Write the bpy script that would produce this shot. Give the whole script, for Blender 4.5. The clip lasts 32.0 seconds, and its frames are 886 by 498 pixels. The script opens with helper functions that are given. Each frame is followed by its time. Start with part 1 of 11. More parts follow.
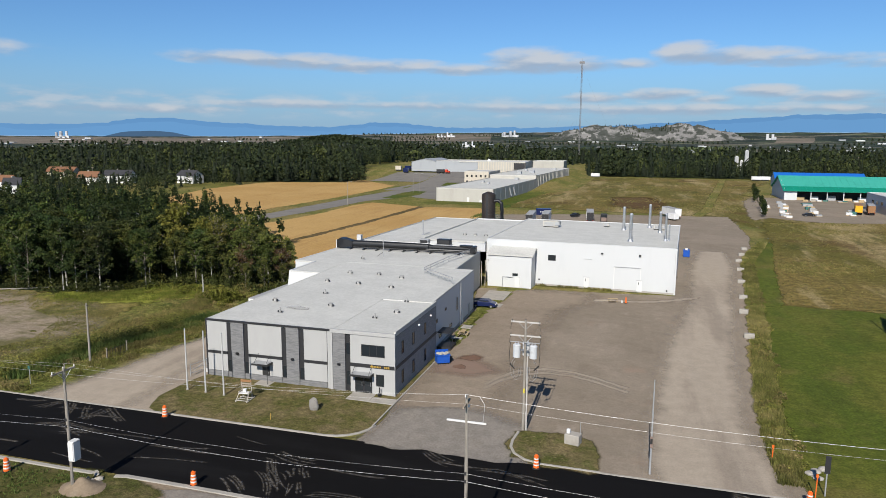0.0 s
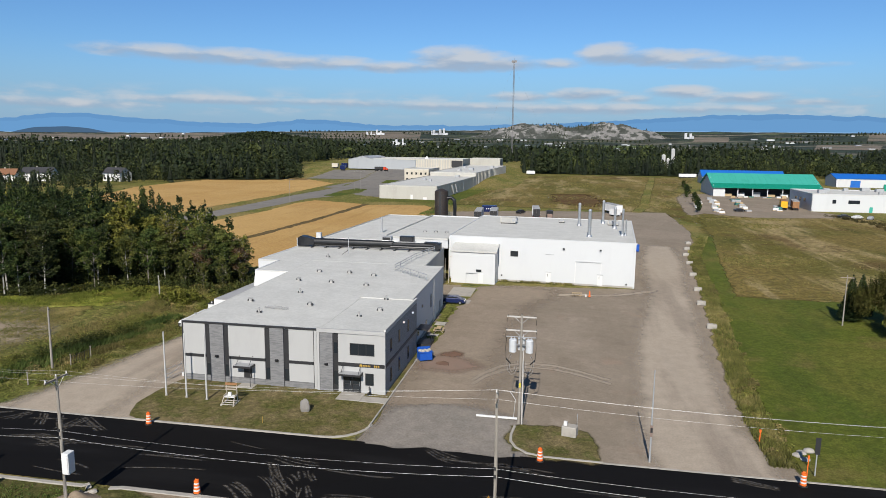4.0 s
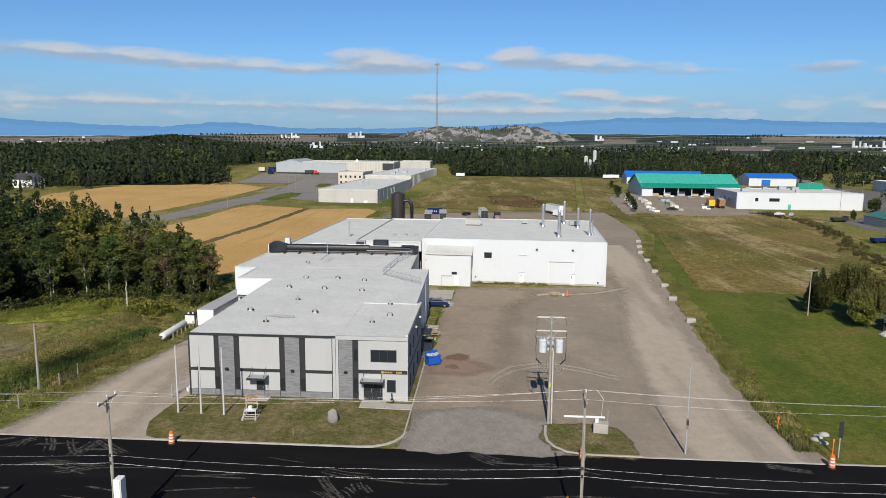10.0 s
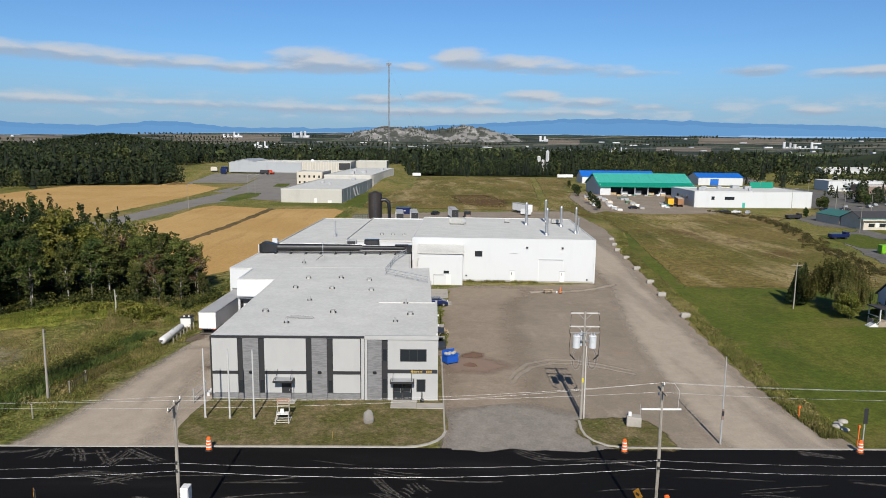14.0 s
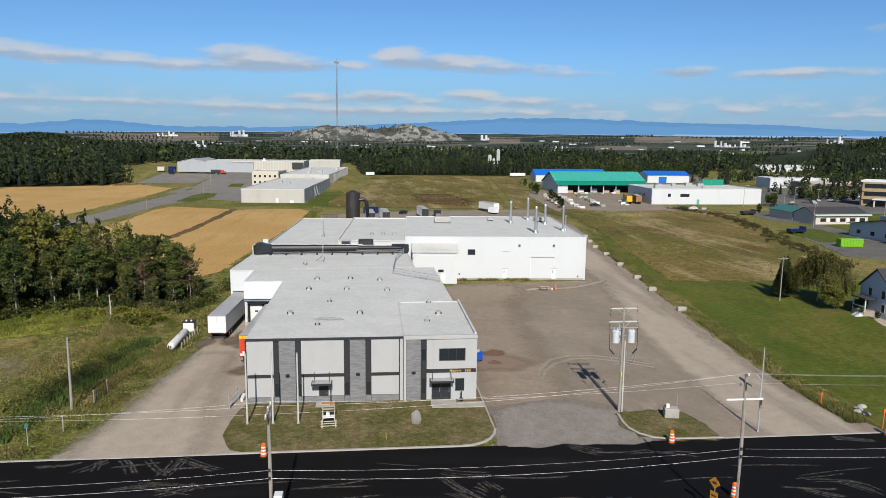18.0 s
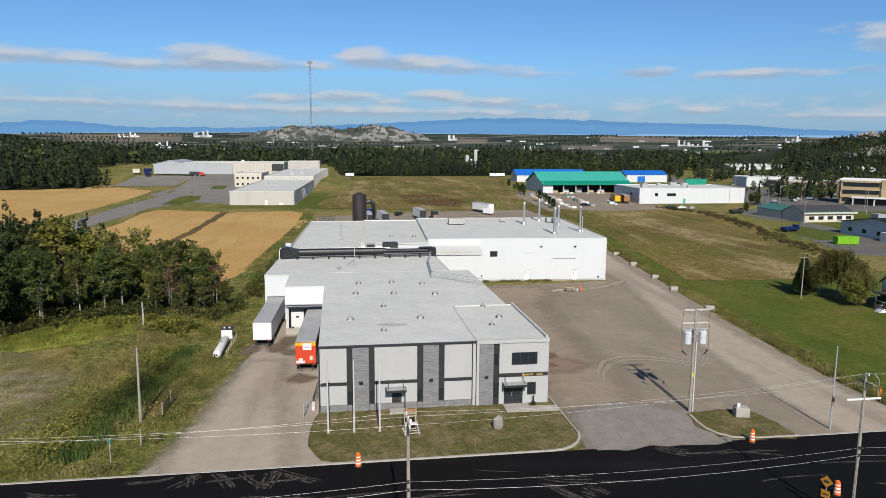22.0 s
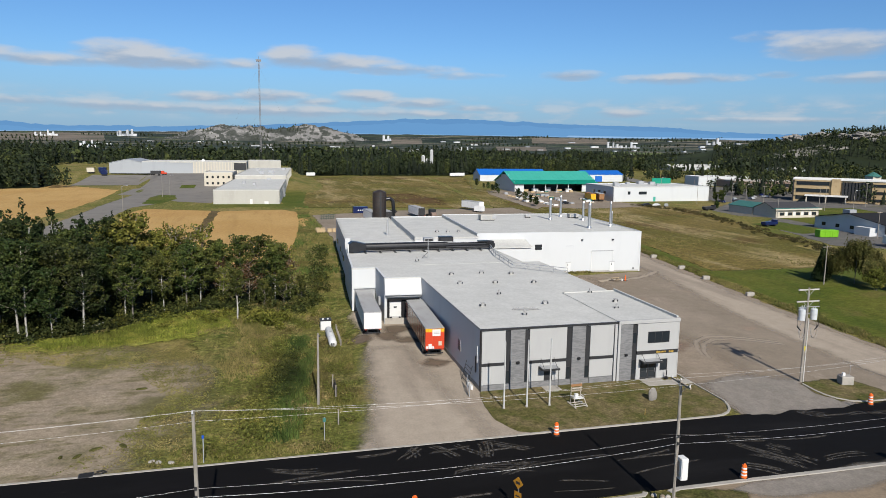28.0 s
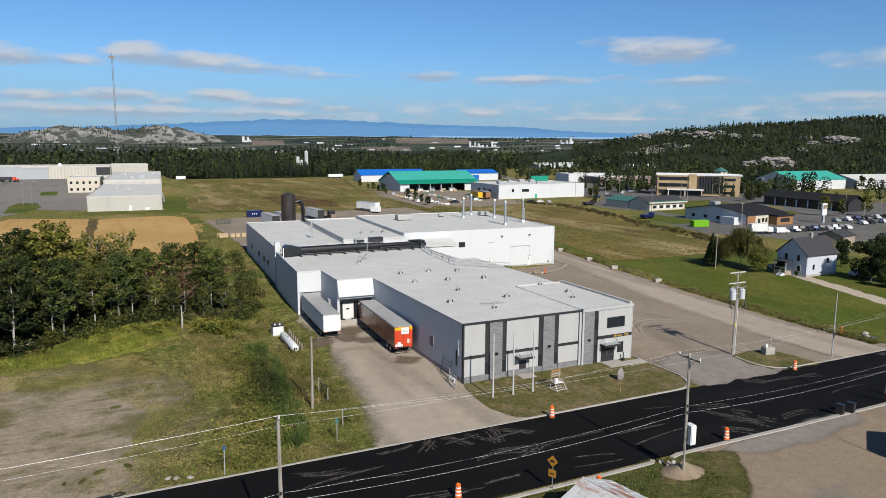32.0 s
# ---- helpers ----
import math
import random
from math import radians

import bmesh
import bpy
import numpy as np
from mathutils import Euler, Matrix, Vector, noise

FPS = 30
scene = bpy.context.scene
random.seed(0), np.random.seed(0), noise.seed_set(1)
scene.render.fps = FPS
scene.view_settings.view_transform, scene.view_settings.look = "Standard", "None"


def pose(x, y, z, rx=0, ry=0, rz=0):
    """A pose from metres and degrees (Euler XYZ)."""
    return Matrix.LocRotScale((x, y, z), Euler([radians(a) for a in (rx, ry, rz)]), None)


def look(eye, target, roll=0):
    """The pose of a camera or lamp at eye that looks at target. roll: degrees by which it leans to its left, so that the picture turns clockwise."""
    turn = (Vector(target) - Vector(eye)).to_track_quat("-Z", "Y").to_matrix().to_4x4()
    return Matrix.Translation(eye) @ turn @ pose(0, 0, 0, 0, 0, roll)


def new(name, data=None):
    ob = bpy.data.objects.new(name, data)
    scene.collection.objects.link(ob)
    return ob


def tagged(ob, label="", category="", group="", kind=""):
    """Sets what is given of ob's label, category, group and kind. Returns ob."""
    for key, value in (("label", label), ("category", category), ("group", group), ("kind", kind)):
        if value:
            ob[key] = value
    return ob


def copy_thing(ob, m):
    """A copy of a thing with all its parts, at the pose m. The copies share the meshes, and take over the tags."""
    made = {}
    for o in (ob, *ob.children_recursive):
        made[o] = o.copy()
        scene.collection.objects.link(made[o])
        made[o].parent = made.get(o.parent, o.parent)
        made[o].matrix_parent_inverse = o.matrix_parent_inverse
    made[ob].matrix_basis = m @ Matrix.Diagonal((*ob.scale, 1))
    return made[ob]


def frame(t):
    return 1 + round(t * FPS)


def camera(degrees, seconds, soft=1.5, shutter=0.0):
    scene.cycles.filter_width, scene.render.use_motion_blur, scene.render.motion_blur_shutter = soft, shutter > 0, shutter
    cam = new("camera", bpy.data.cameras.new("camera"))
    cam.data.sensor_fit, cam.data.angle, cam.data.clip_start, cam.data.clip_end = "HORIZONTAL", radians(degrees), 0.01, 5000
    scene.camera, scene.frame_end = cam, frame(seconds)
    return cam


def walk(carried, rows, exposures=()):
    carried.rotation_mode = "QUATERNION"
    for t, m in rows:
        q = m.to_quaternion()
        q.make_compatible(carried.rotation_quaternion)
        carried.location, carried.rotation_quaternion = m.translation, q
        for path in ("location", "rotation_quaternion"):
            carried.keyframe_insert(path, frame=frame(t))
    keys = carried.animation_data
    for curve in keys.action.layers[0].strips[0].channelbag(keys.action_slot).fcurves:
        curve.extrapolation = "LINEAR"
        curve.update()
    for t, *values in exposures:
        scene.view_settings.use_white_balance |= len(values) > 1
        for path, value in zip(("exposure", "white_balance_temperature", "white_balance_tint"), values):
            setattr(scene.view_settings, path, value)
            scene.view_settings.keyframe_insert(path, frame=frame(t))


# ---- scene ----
cam = camera(65.2, 32.0, 0.72)
PATH = [
    (0, (53.138, -73.615, 30.176), (47.548, -54.675, 27.036), 0.33),
    (0.5, (52.357, -73.672, 30.108), (46.887, -54.692, 26.958), 0.37),
    (1, (51.475, -73.841, 30.042), (46.155, -54.831, 26.872), 0.37),
    (1.5, (50.573, -74.055, 29.986), (45.423, -54.985, 26.816), 0.40),
    (2, (49.713, -74.259, 29.953), (44.733, -55.149, 26.773), 0.57),
    (2.5, (48.873, -74.454, 29.923), (44.303, -55.244, 26.733), 0.52),
    (3, (48.046, -74.624, 29.903), (43.796, -55.344, 26.733), 0.54),
    (3.5, (47.178, -74.768, 29.890), (43.248, -55.418, 26.710), 0.57),
    (5.5, (43.454, -75.285, 29.884), (40.584, -55.745, 26.724), 0.54),
    (6, (42.460, -75.380, 29.883), (39.780, -55.810, 26.733), 0.38),
    (6.5, (41.489, -75.443, 29.891), (38.989, -55.843, 26.751), 0.45),
    (7, (40.487, -75.505, 29.888), (38.147, -55.885, 26.758), 0.33),
    (7.5, (39.507, -75.553, 29.884), (37.327, -55.923, 26.774), 0.32),
    (8, (38.475, -75.625, 29.867), (36.495, -55.965, 26.767), 0.29),
    (8.5, (37.470, -75.683, 29.848), (35.660, -56.013, 26.748), 0.41),
    (9, (36.477, -75.756, 29.818), (34.847, -56.066, 26.728), 0.45),
    (9.5, (35.474, -75.863, 29.777), (34.014, -56.153, 26.677), 0.48),
    (10, (34.441, -75.951, 29.740), (33.181, -56.231, 26.650), 0.46),
    (10.5, (33.367, -76.005, 29.695), (32.317, -56.275, 26.595), 0.52),
    (11, (32.250, -76.023, 29.642), (31.410, -56.283, 26.552), 0.60),
    (11.5, (31.090, -76.013, 29.574), (30.480, -56.263, 26.494), 0.52),
    (12, (29.910, -75.979, 29.512), (29.500, -56.219, 26.442), 0.58),
    (12.5, (28.728, -75.921, 29.456), (28.498, -56.161, 26.376), 0.55),
    (13, (27.554, -75.849, 29.433), (27.494, -56.089, 26.343), 0.67),
    (13.5, (26.234, -75.894, 29.380), (26.364, -56.134, 26.290), 0.57),
    (14, (24.920, -75.943, 29.347), (25.230, -56.183, 26.277), 0.63),
    (14.5, (23.625, -75.950, 29.323), (24.145, -56.190, 26.253), 0.61),
    (16.5, (18.221, -75.793, 29.185), (19.691, -56.083, 26.135), 0.34),
    (17, (16.886, -75.689, 29.188), (18.546, -55.989, 26.138), 0.56),
    (17.5, (15.513, -75.533, 29.195), (17.353, -55.863, 26.135), 0.35),
    (18, (14.079, -75.316, 29.194), (16.069, -55.656, 26.114), 0.60),
    (18.5, (12.624, -75.018, 29.207), (14.774, -55.378, 26.137), 0.56),
    (19, (11.182, -74.677, 29.246), (13.502, -55.057, 26.166), 0.67),
    (19.5, (9.713, -74.392, 29.285), (12.173, -54.792, 26.205), 0.77),
    (20, (8.245, -74.148, 29.326), (10.875, -54.558, 26.256), 0.66),
    (20.5, (6.844, -73.945, 29.329), (9.604, -54.375, 26.259), 0.46),
    (21, (5.440, -73.736, 29.351), (8.310, -54.186, 26.281), 0.49),
    (21.5, (3.997, -73.511, 29.405), (6.957, -53.971, 26.345), 0.35),
    (22, (2.422, -73.335, 29.459), (5.372, -53.785, 26.389), 0.42),
    (22.5, (0.614, -73.252, 29.489), (3.564, -53.702, 26.439), 0.54),
    (23, (-1.478, -73.254, 29.466), (1.452, -53.704, 26.406), 0.48),
    (23.5, (-3.831, -73.229, 29.416), (-0.911, -53.679, 26.366), 0.35),
    (24, (-6.283, -73.270, 29.335), (-3.383, -53.710, 26.285), 0.14),
    (24.5, (-8.703, -73.372, 29.253), (-5.843, -53.812, 26.183), 0.25),
    (25, (-10.992, -73.510, 29.176), (-7.972, -53.980, 26.106), 0.19),
    (25.5, (-13.171, -73.612, 29.115), (-9.951, -54.112, 26.045), 0.31),
    (27.5, (-21.519, -73.788, 28.688), (-17.079, -54.528, 25.638), 0.73),
    (28, (-23.518, -73.776, 28.627), (-18.628, -54.626, 25.597), 0.74),
    (28.5, (-25.388, -73.628, 28.642), (-20.038, -54.598, 25.602), 0.78),
    (29, (-27.177, -73.427, 28.653), (-21.367, -54.537, 25.633), 0.58),
    (29.5, (-28.925, -73.171, 28.669), (-22.655, -54.421, 25.649), 0.71),
    (30, (-30.631, -72.901, 28.685), (-23.911, -54.311, 25.675), 0.68),
    (30.5, (-32.280, -72.628, 28.699), (-25.110, -54.198, 25.689), 0.51),
    (31, (-33.887, -72.335, 28.712), (-26.277, -54.085, 25.702), 0.53),
    (31.5, (-35.456, -72.027, 28.721), (-27.406, -53.967, 25.721), 0.52),
    (32, (-37.014, -71.693, 28.732), (-28.494, -53.843, 25.742), 0.30),
]
walk(cam, [(t, look(eye, target, roll)) for t, eye, target, roll in PATH])

# ---- world and sun ----
SUN_EL = radians(36.3)
world = bpy.data.worlds.new("sky")
scene.world = world
world.use_nodes = True


def maths(nt, op, a, b=None, c=None, clamp=False):
    n = nt.nodes.new("ShaderNodeMath")
    n.operation, n.use_clamp = op, clamp
    for i, v in enumerate((a, b, c)):
        if v is None:
            continue
        if isinstance(v, (int, float)):
            n.inputs[i].default_value = v
        else:
            nt.links.new(v, n.inputs[i])
    return n.outputs[0]


def mix_col(nt, fac, a, b, blend="MIX"):
    n = nt.nodes.new("ShaderNodeMix")
    n.data_type, n.blend_type = "RGBA", blend
    for sock, v in ((n.inputs[0], fac), (n.inputs[6], a), (n.inputs[7], b)):
        if isinstance(v, (int, float)):
            sock.default_value = v
        elif isinstance(v, tuple):
            sock.default_value = (*v[:3], 1)
        else:
            nt.links.new(v, sock)
    return n.outputs[2]


def smooth(nt, v, lo, hi):
    n = nt.nodes.new("ShaderNodeMapRange")
    n.interpolation_type = "SMOOTHSTEP"
    n.inputs[1].default_value, n.inputs[2].default_value = lo, hi
    nt.links.new(v, n.inputs[0])
    return n.outputs[0]


def sky_world():
    nt = world.node_tree
    nt.nodes.clear()
    out = nt.nodes.new("ShaderNodeOutputWorld")
    bg = nt.nodes.new("ShaderNodeBackground")
    bg.inputs[1].default_value = 0.060
    sky = nt.nodes.new("ShaderNodeTexSky")
    sky.sky_type, sky.sun_disc = "NISHITA", False
    sky.sun_elevation, sky.sun_rotation = SUN_EL, math.pi
    sky.air_density, sky.dust_density, sky.ozone_density = 1.0, 0.25, 3.2
    co = nt.nodes.new("ShaderNodeTexCoord").outputs["Generated"]
    sep = nt.nodes.new("ShaderNodeSeparateXYZ")
    nt.links.new(co, sep.inputs[0])
    az = maths(nt, "ARCTAN2", sep.outputs[0], sep.outputs[1])
    el = maths(nt, "ARCSINE", sep.outputs[2])
    # wisps that break the edges of the cloud banks
    comb = nt.nodes.new("ShaderNodeCombineXYZ")
    nt.links.new(maths(nt, "MULTIPLY", az, 13.0), comb.inputs[0])
    nt.links.new(maths(nt, "MULTIPLY", el, 42.0), comb.inputs[1])
    wisp = nt.nodes.new("ShaderNodeTexNoise")
    wisp.inputs["Scale"].default_value, wisp.inputs["Detail"].default_value = 1.6, 8.0
    wisp.inputs["Roughness"].default_value = 0.52
    nt.links.new(comb.outputs[0], wisp.inputs["Vector"])
    w = wisp.outputs[0]
    # banks: azimuth, elevation, half width, half height, strength (degrees)
    banks = [(-33, 6.1, 4.5, 0.6, 0.95), (-28, 5.95, 5.5, 0.68, 1.05), (-21.5, 5.7, 6, 0.6, 0.95), (-15, 5.5, 5, 0.5, 0.9), (-9.3, 6.15, 3.6, 1.05, 1.2), (-6, 5.85, 3.5, 0.65, 1.0), (-2, 5.85, 2.5, 0.45, 0.75),
             (2.3, 6.55, 2.2, 0.9, 1.15), (5.5, 6.2, 4.5, 0.7, 1.1), (10.5, 5.75, 4.5, 0.5, 0.9), (15, 5.35, 3.5, 0.35, 0.65), (24.5, 5.4, 2.2, 0.45, 1.0), (32.5, 5.05, 4.6, 0.45, 0.95), (39.3, 5.25, 1.4, 0.3, 0.7)]
    banks += [(42.8, 7.1, 4.0, 1.0, 1.2), (39, 7.9, 2.5, 0.45, 0.7), (45, 4.8, 3.4, 0.42, 0.9), (-4.5, 3.3, 2.5, 0.45, 0.95), (0.5, 3.5, 3, 0.5, 1.05), (8, 3.6, 2.4, 0.55, 1.05), (12.5, 3.15, 3.2, 0.45, 1.0), (4, 3.1, 2, 0.35, 0.8)]
    banks += [(16.5, 2.8, 3, 0.35, 0.8), (-40, 2.2, 8, 0.45, 0.8), (-29, 2.65, 8, 0.45, 0.85), (-18, 2.65, 8, 0.4, 0.8), (-9, 2.45, 7, 0.45, 0.9), (1, 2.35, 8, 0.5, 0.95), (11, 2.3, 7, 0.4, 0.85), (28.5, 2.45, 2, 0.45, 0.95), (38, 2.0, 7, 0.3, 0.8)]
    banks += [(-55, 6, 8, 0.8, 0.8), (62, 6, 8, 1.0, 0.8), (75, 5, 8, 1.0, 0.7), (58, 3.4, 8, 0.5, 0.7)]
    total = lift = None
    for a, e, wa, he, s in banks:
        da = maths(nt, "DIVIDE", maths(nt, "SUBTRACT", az, radians(a)), radians(wa * 1.4))
        de = maths(nt, "DIVIDE", maths(nt, "SUBTRACT", el, radians(e)), radians(he * 1.25))
        r = maths(nt, "ADD", maths(nt, "MULTIPLY", da, da), maths(nt, "MULTIPLY", de, de))
        m = maths(nt, "MULTIPLY", maths(nt, "SUBTRACT", 1.0, r, clamp=True), s)
        up = maths(nt, "MULTIPLY", m, de)
        total, lift = (m, up) if total is None else (maths(nt, "MAXIMUM", total, m), maths(nt, "ADD", lift, up))
    dens = smooth(nt, maths(nt, "ADD", total, maths(nt, "MULTIPLY", maths(nt, "SUBTRACT", w, 0.5), 1.5)), 0.06, 1.15)
    dens = maths(nt, "MULTIPLY", dens, smooth(nt, total, 0.0, 0.35))
    low = maths(nt, "MULTIPLY", smooth(nt, w, 0.38, 0.66), maths(nt, "MULTIPLY", smooth(nt, el, 0.022, 0.04), smooth(nt, el, 0.07, 0.045)))
    dens = maths(nt, "MAXIMUM", dens, maths(nt, "MULTIPLY", low, 0.6))
    # clouds elsewhere in the dome, thin
    big = nt.nodes.new("ShaderNodeTexNoise")
    big.inputs["Scale"].default_value, big.inputs["Detail"].default_value = 3.2, 5.0
    nt.links.new(co, big.inputs["Vector"])
    high = maths(nt, "MULTIPLY", smooth(nt, big.outputs[0], 0.56, 0.72), maths(nt, "MULTIPLY", smooth(nt, el, 0.35, 0.6), 0.3))
    dens = maths(nt, "MAXIMUM", maths(nt, "MULTIPLY", dens, 0.9), high)
    lit = maths(nt, "ADD", maths(nt, "MULTIPLY", lift, 0.9), maths(nt, "MULTIPLY", maths(nt, "SUBTRACT", w, 0.5), 1.6))
    shade = mix_col(nt, smooth(nt, lit, -0.28, 0.30), (4.6, 5.7, 7.3), (7.6, 8.0, 8.6))
    graded = mix_col(nt, smooth(nt, el, 0.3, 0.9), (0.70, 1.04, 1.42), (0.52, 0.64, 0.78))
    tint = mix_col(nt, 1.0, sky.outputs[0], graded, "MULTIPLY")
    haze = mix_col(nt, maths(nt, "MULTIPLY", smooth(nt, el, 0.13, 0.0), 0.8), tint, (3.3, 5.3, 7.9))
    nt.links.new(mix_col(nt, dens, haze, shade), bg.inputs[0])
    nt.links.new(bg.outputs[0], out.inputs[0])


sky_world()
sun = new("sun", bpy.data.lights.new("sun", "SUN"))
sun.data.energy, sun.data.angle, sun.data.color = 5.0, radians(0.55), (1.0, 0.945, 0.86)
sun.matrix_world = look((0.0, -math.cos(SUN_EL), math.sin(SUN_EL)), (0, 0, 0))
scene.view_settings.exposure = 0.33

# ---- materials ----


def material(name, base, rough=0.85, metal=0.0, layers=(), bump=(), spec=0.3, island=0.0, each=0.0, grain=()):
    """layers: (colour, scale, lo, hi, amount, stretch); bump: (scale, strength, distance)."""
    base = tuple(0.84 * c for c in base)
    layers = [(tuple(0.84 * v for v in lay[0]), *lay[1:]) for lay in layers]
    m = bpy.data.materials.new(name)
    m.use_nodes = True
    nt = m.node_tree
    b = nt.nodes["Principled BSDF"]
    b.inputs["Roughness"].default_value, b.inputs["Metallic"].default_value = rough, metal
    b.inputs["Specular IOR Level"].default_value = spec
    co = nt.nodes.new("ShaderNodeTexCoord").outputs["Object"]
    col = base

    def noise_at(scale, stretch=None, detail=6.0):
        n = nt.nodes.new("ShaderNodeTexNoise")
        n.inputs["Scale"].default_value, n.inputs["Detail"].default_value = scale, detail
        n.inputs["Roughness"].default_value = 0.6
        src = co
        if stretch:
            mp = nt.nodes.new("ShaderNodeMapping")
            mp.inputs["Scale"].default_value = stretch[:3]
            mp.inputs["Rotation"].default_value = (0, 0, radians(stretch[3]) if len(stretch) > 3 else 0)
            nt.links.new(co, mp.inputs[0])
            src = mp.outputs[0]
        nt.links.new(src, n.inputs["Vector"])
        return n.outputs[0]

    for c, scale, lo, hi, amount, *stretch in layers:
        f = maths(nt, "MULTIPLY", smooth(nt, noise_at(scale, stretch[0] if stretch else None), lo, hi), amount)
        col = mix_col(nt, f, col, c)
    for scale, amount in grain:
        v = maths(nt, "ADD", 1 - amount, maths(nt, "MULTIPLY", smooth(nt, noise_at(scale, None, 3.0), 0.3, 0.7), 2 * amount))
        cc = nt.nodes.new("ShaderNodeCombineXYZ")
        for i in range(3):
            nt.links.new(v, cc.inputs[i])
        col = mix_col(nt, 1.0, col, cc.outputs[0], "MULTIPLY")
    if island:
        g = nt.nodes.new("ShaderNodeNewGeometry").outputs["Random Per Island"]
        v = maths(nt, "ADD", 1 - island, maths(nt, "MULTIPLY", g, 2 * island))
        cc = nt.nodes.new("ShaderNodeCombineXYZ")
        for i in range(3):
            nt.links.new(v, cc.inputs[i])
        col = mix_col(nt, 1.0, col, cc.outputs[0], "MULTIPLY")
    if each:
        g = nt.nodes.new("ShaderNodeObjectInfo").outputs["Random"]
        hs = nt.nodes.new("ShaderNodeHueSaturation")
        nt.links.new(maths(nt, "ADD", 1 - each, maths(nt, "MULTIPLY", g, 2 * each)), hs.inputs["Value"])
        nt.links.new(maths(nt, "ADD", 0.5 - each * 0.09, maths(nt, "MULTIPLY", g, each * 0.16)), hs.inputs["Hue"])
        if isinstance(col, tuple):
            hs.inputs["Color"].default_value = (*col, 1)
        else:
            nt.links.new(col, hs.inputs["Color"])
        col = hs.outputs[0]
    if isinstance(col, tuple):
        b.inputs["Base Color"].default_value = (*col, 1)
    else:
        nt.links.new(col, b.inputs["Base Color"])
    normal = None
    for scale, strength, distance, *stretch in bump:
        bn = nt.nodes.new("ShaderNodeBump")
        bn.inputs["Strength"].default_value, bn.inputs["Distance"].default_value = strength, distance
        nt.links.new(noise_at(scale, stretch[0] if stretch else None, 4.0), bn.inputs["Height"])
        if normal:
            nt.links.new(normal, bn.inputs["Normal"])
        normal = bn.outputs[0]
    if normal:
        nt.links.new(normal, b.inputs["Normal"])
    return m


def leafy(name, dark, light, island=0.45, each=0.25, rough=0.7):
    m = material(name, dark, rough, layers=[(light, 0.35, 0.44, 0.68, 0.75), (tuple(c * 0.5 for c in dark), 0.045, 0.5, 0.62, 0.6), (light, 0.03, 0.54, 0.68, 0.55)], island=island, each=each, spec=0.2)
    nt = m.node_tree
    b = nt.nodes["Principled BSDF"]
    b.inputs["Transmission Weight"].default_value = 0.0
    tr = nt.nodes.new("ShaderNodeBsdfTranslucent")
    src = b.inputs["Base Color"].links[0].from_socket
    nt.links.new(src, tr.inputs[0])
    mx = nt.nodes.new("ShaderNodeMixShader")
    mx.inputs[0].default_value = 0.18
    out = nt.nodes["Material Output"]
    nt.links.new(b.outputs[0], mx.inputs[1])
    nt.links.new(tr.outputs[0], mx.inputs[2])
    nt.links.new(mx.outputs[0], out.inputs[0])
    return m


def glass_mat(name, tint=(0.02, 0.025, 0.03)):
    return material(name, tint, 0.06, 0.0, spec=0.6)


MAT = {}


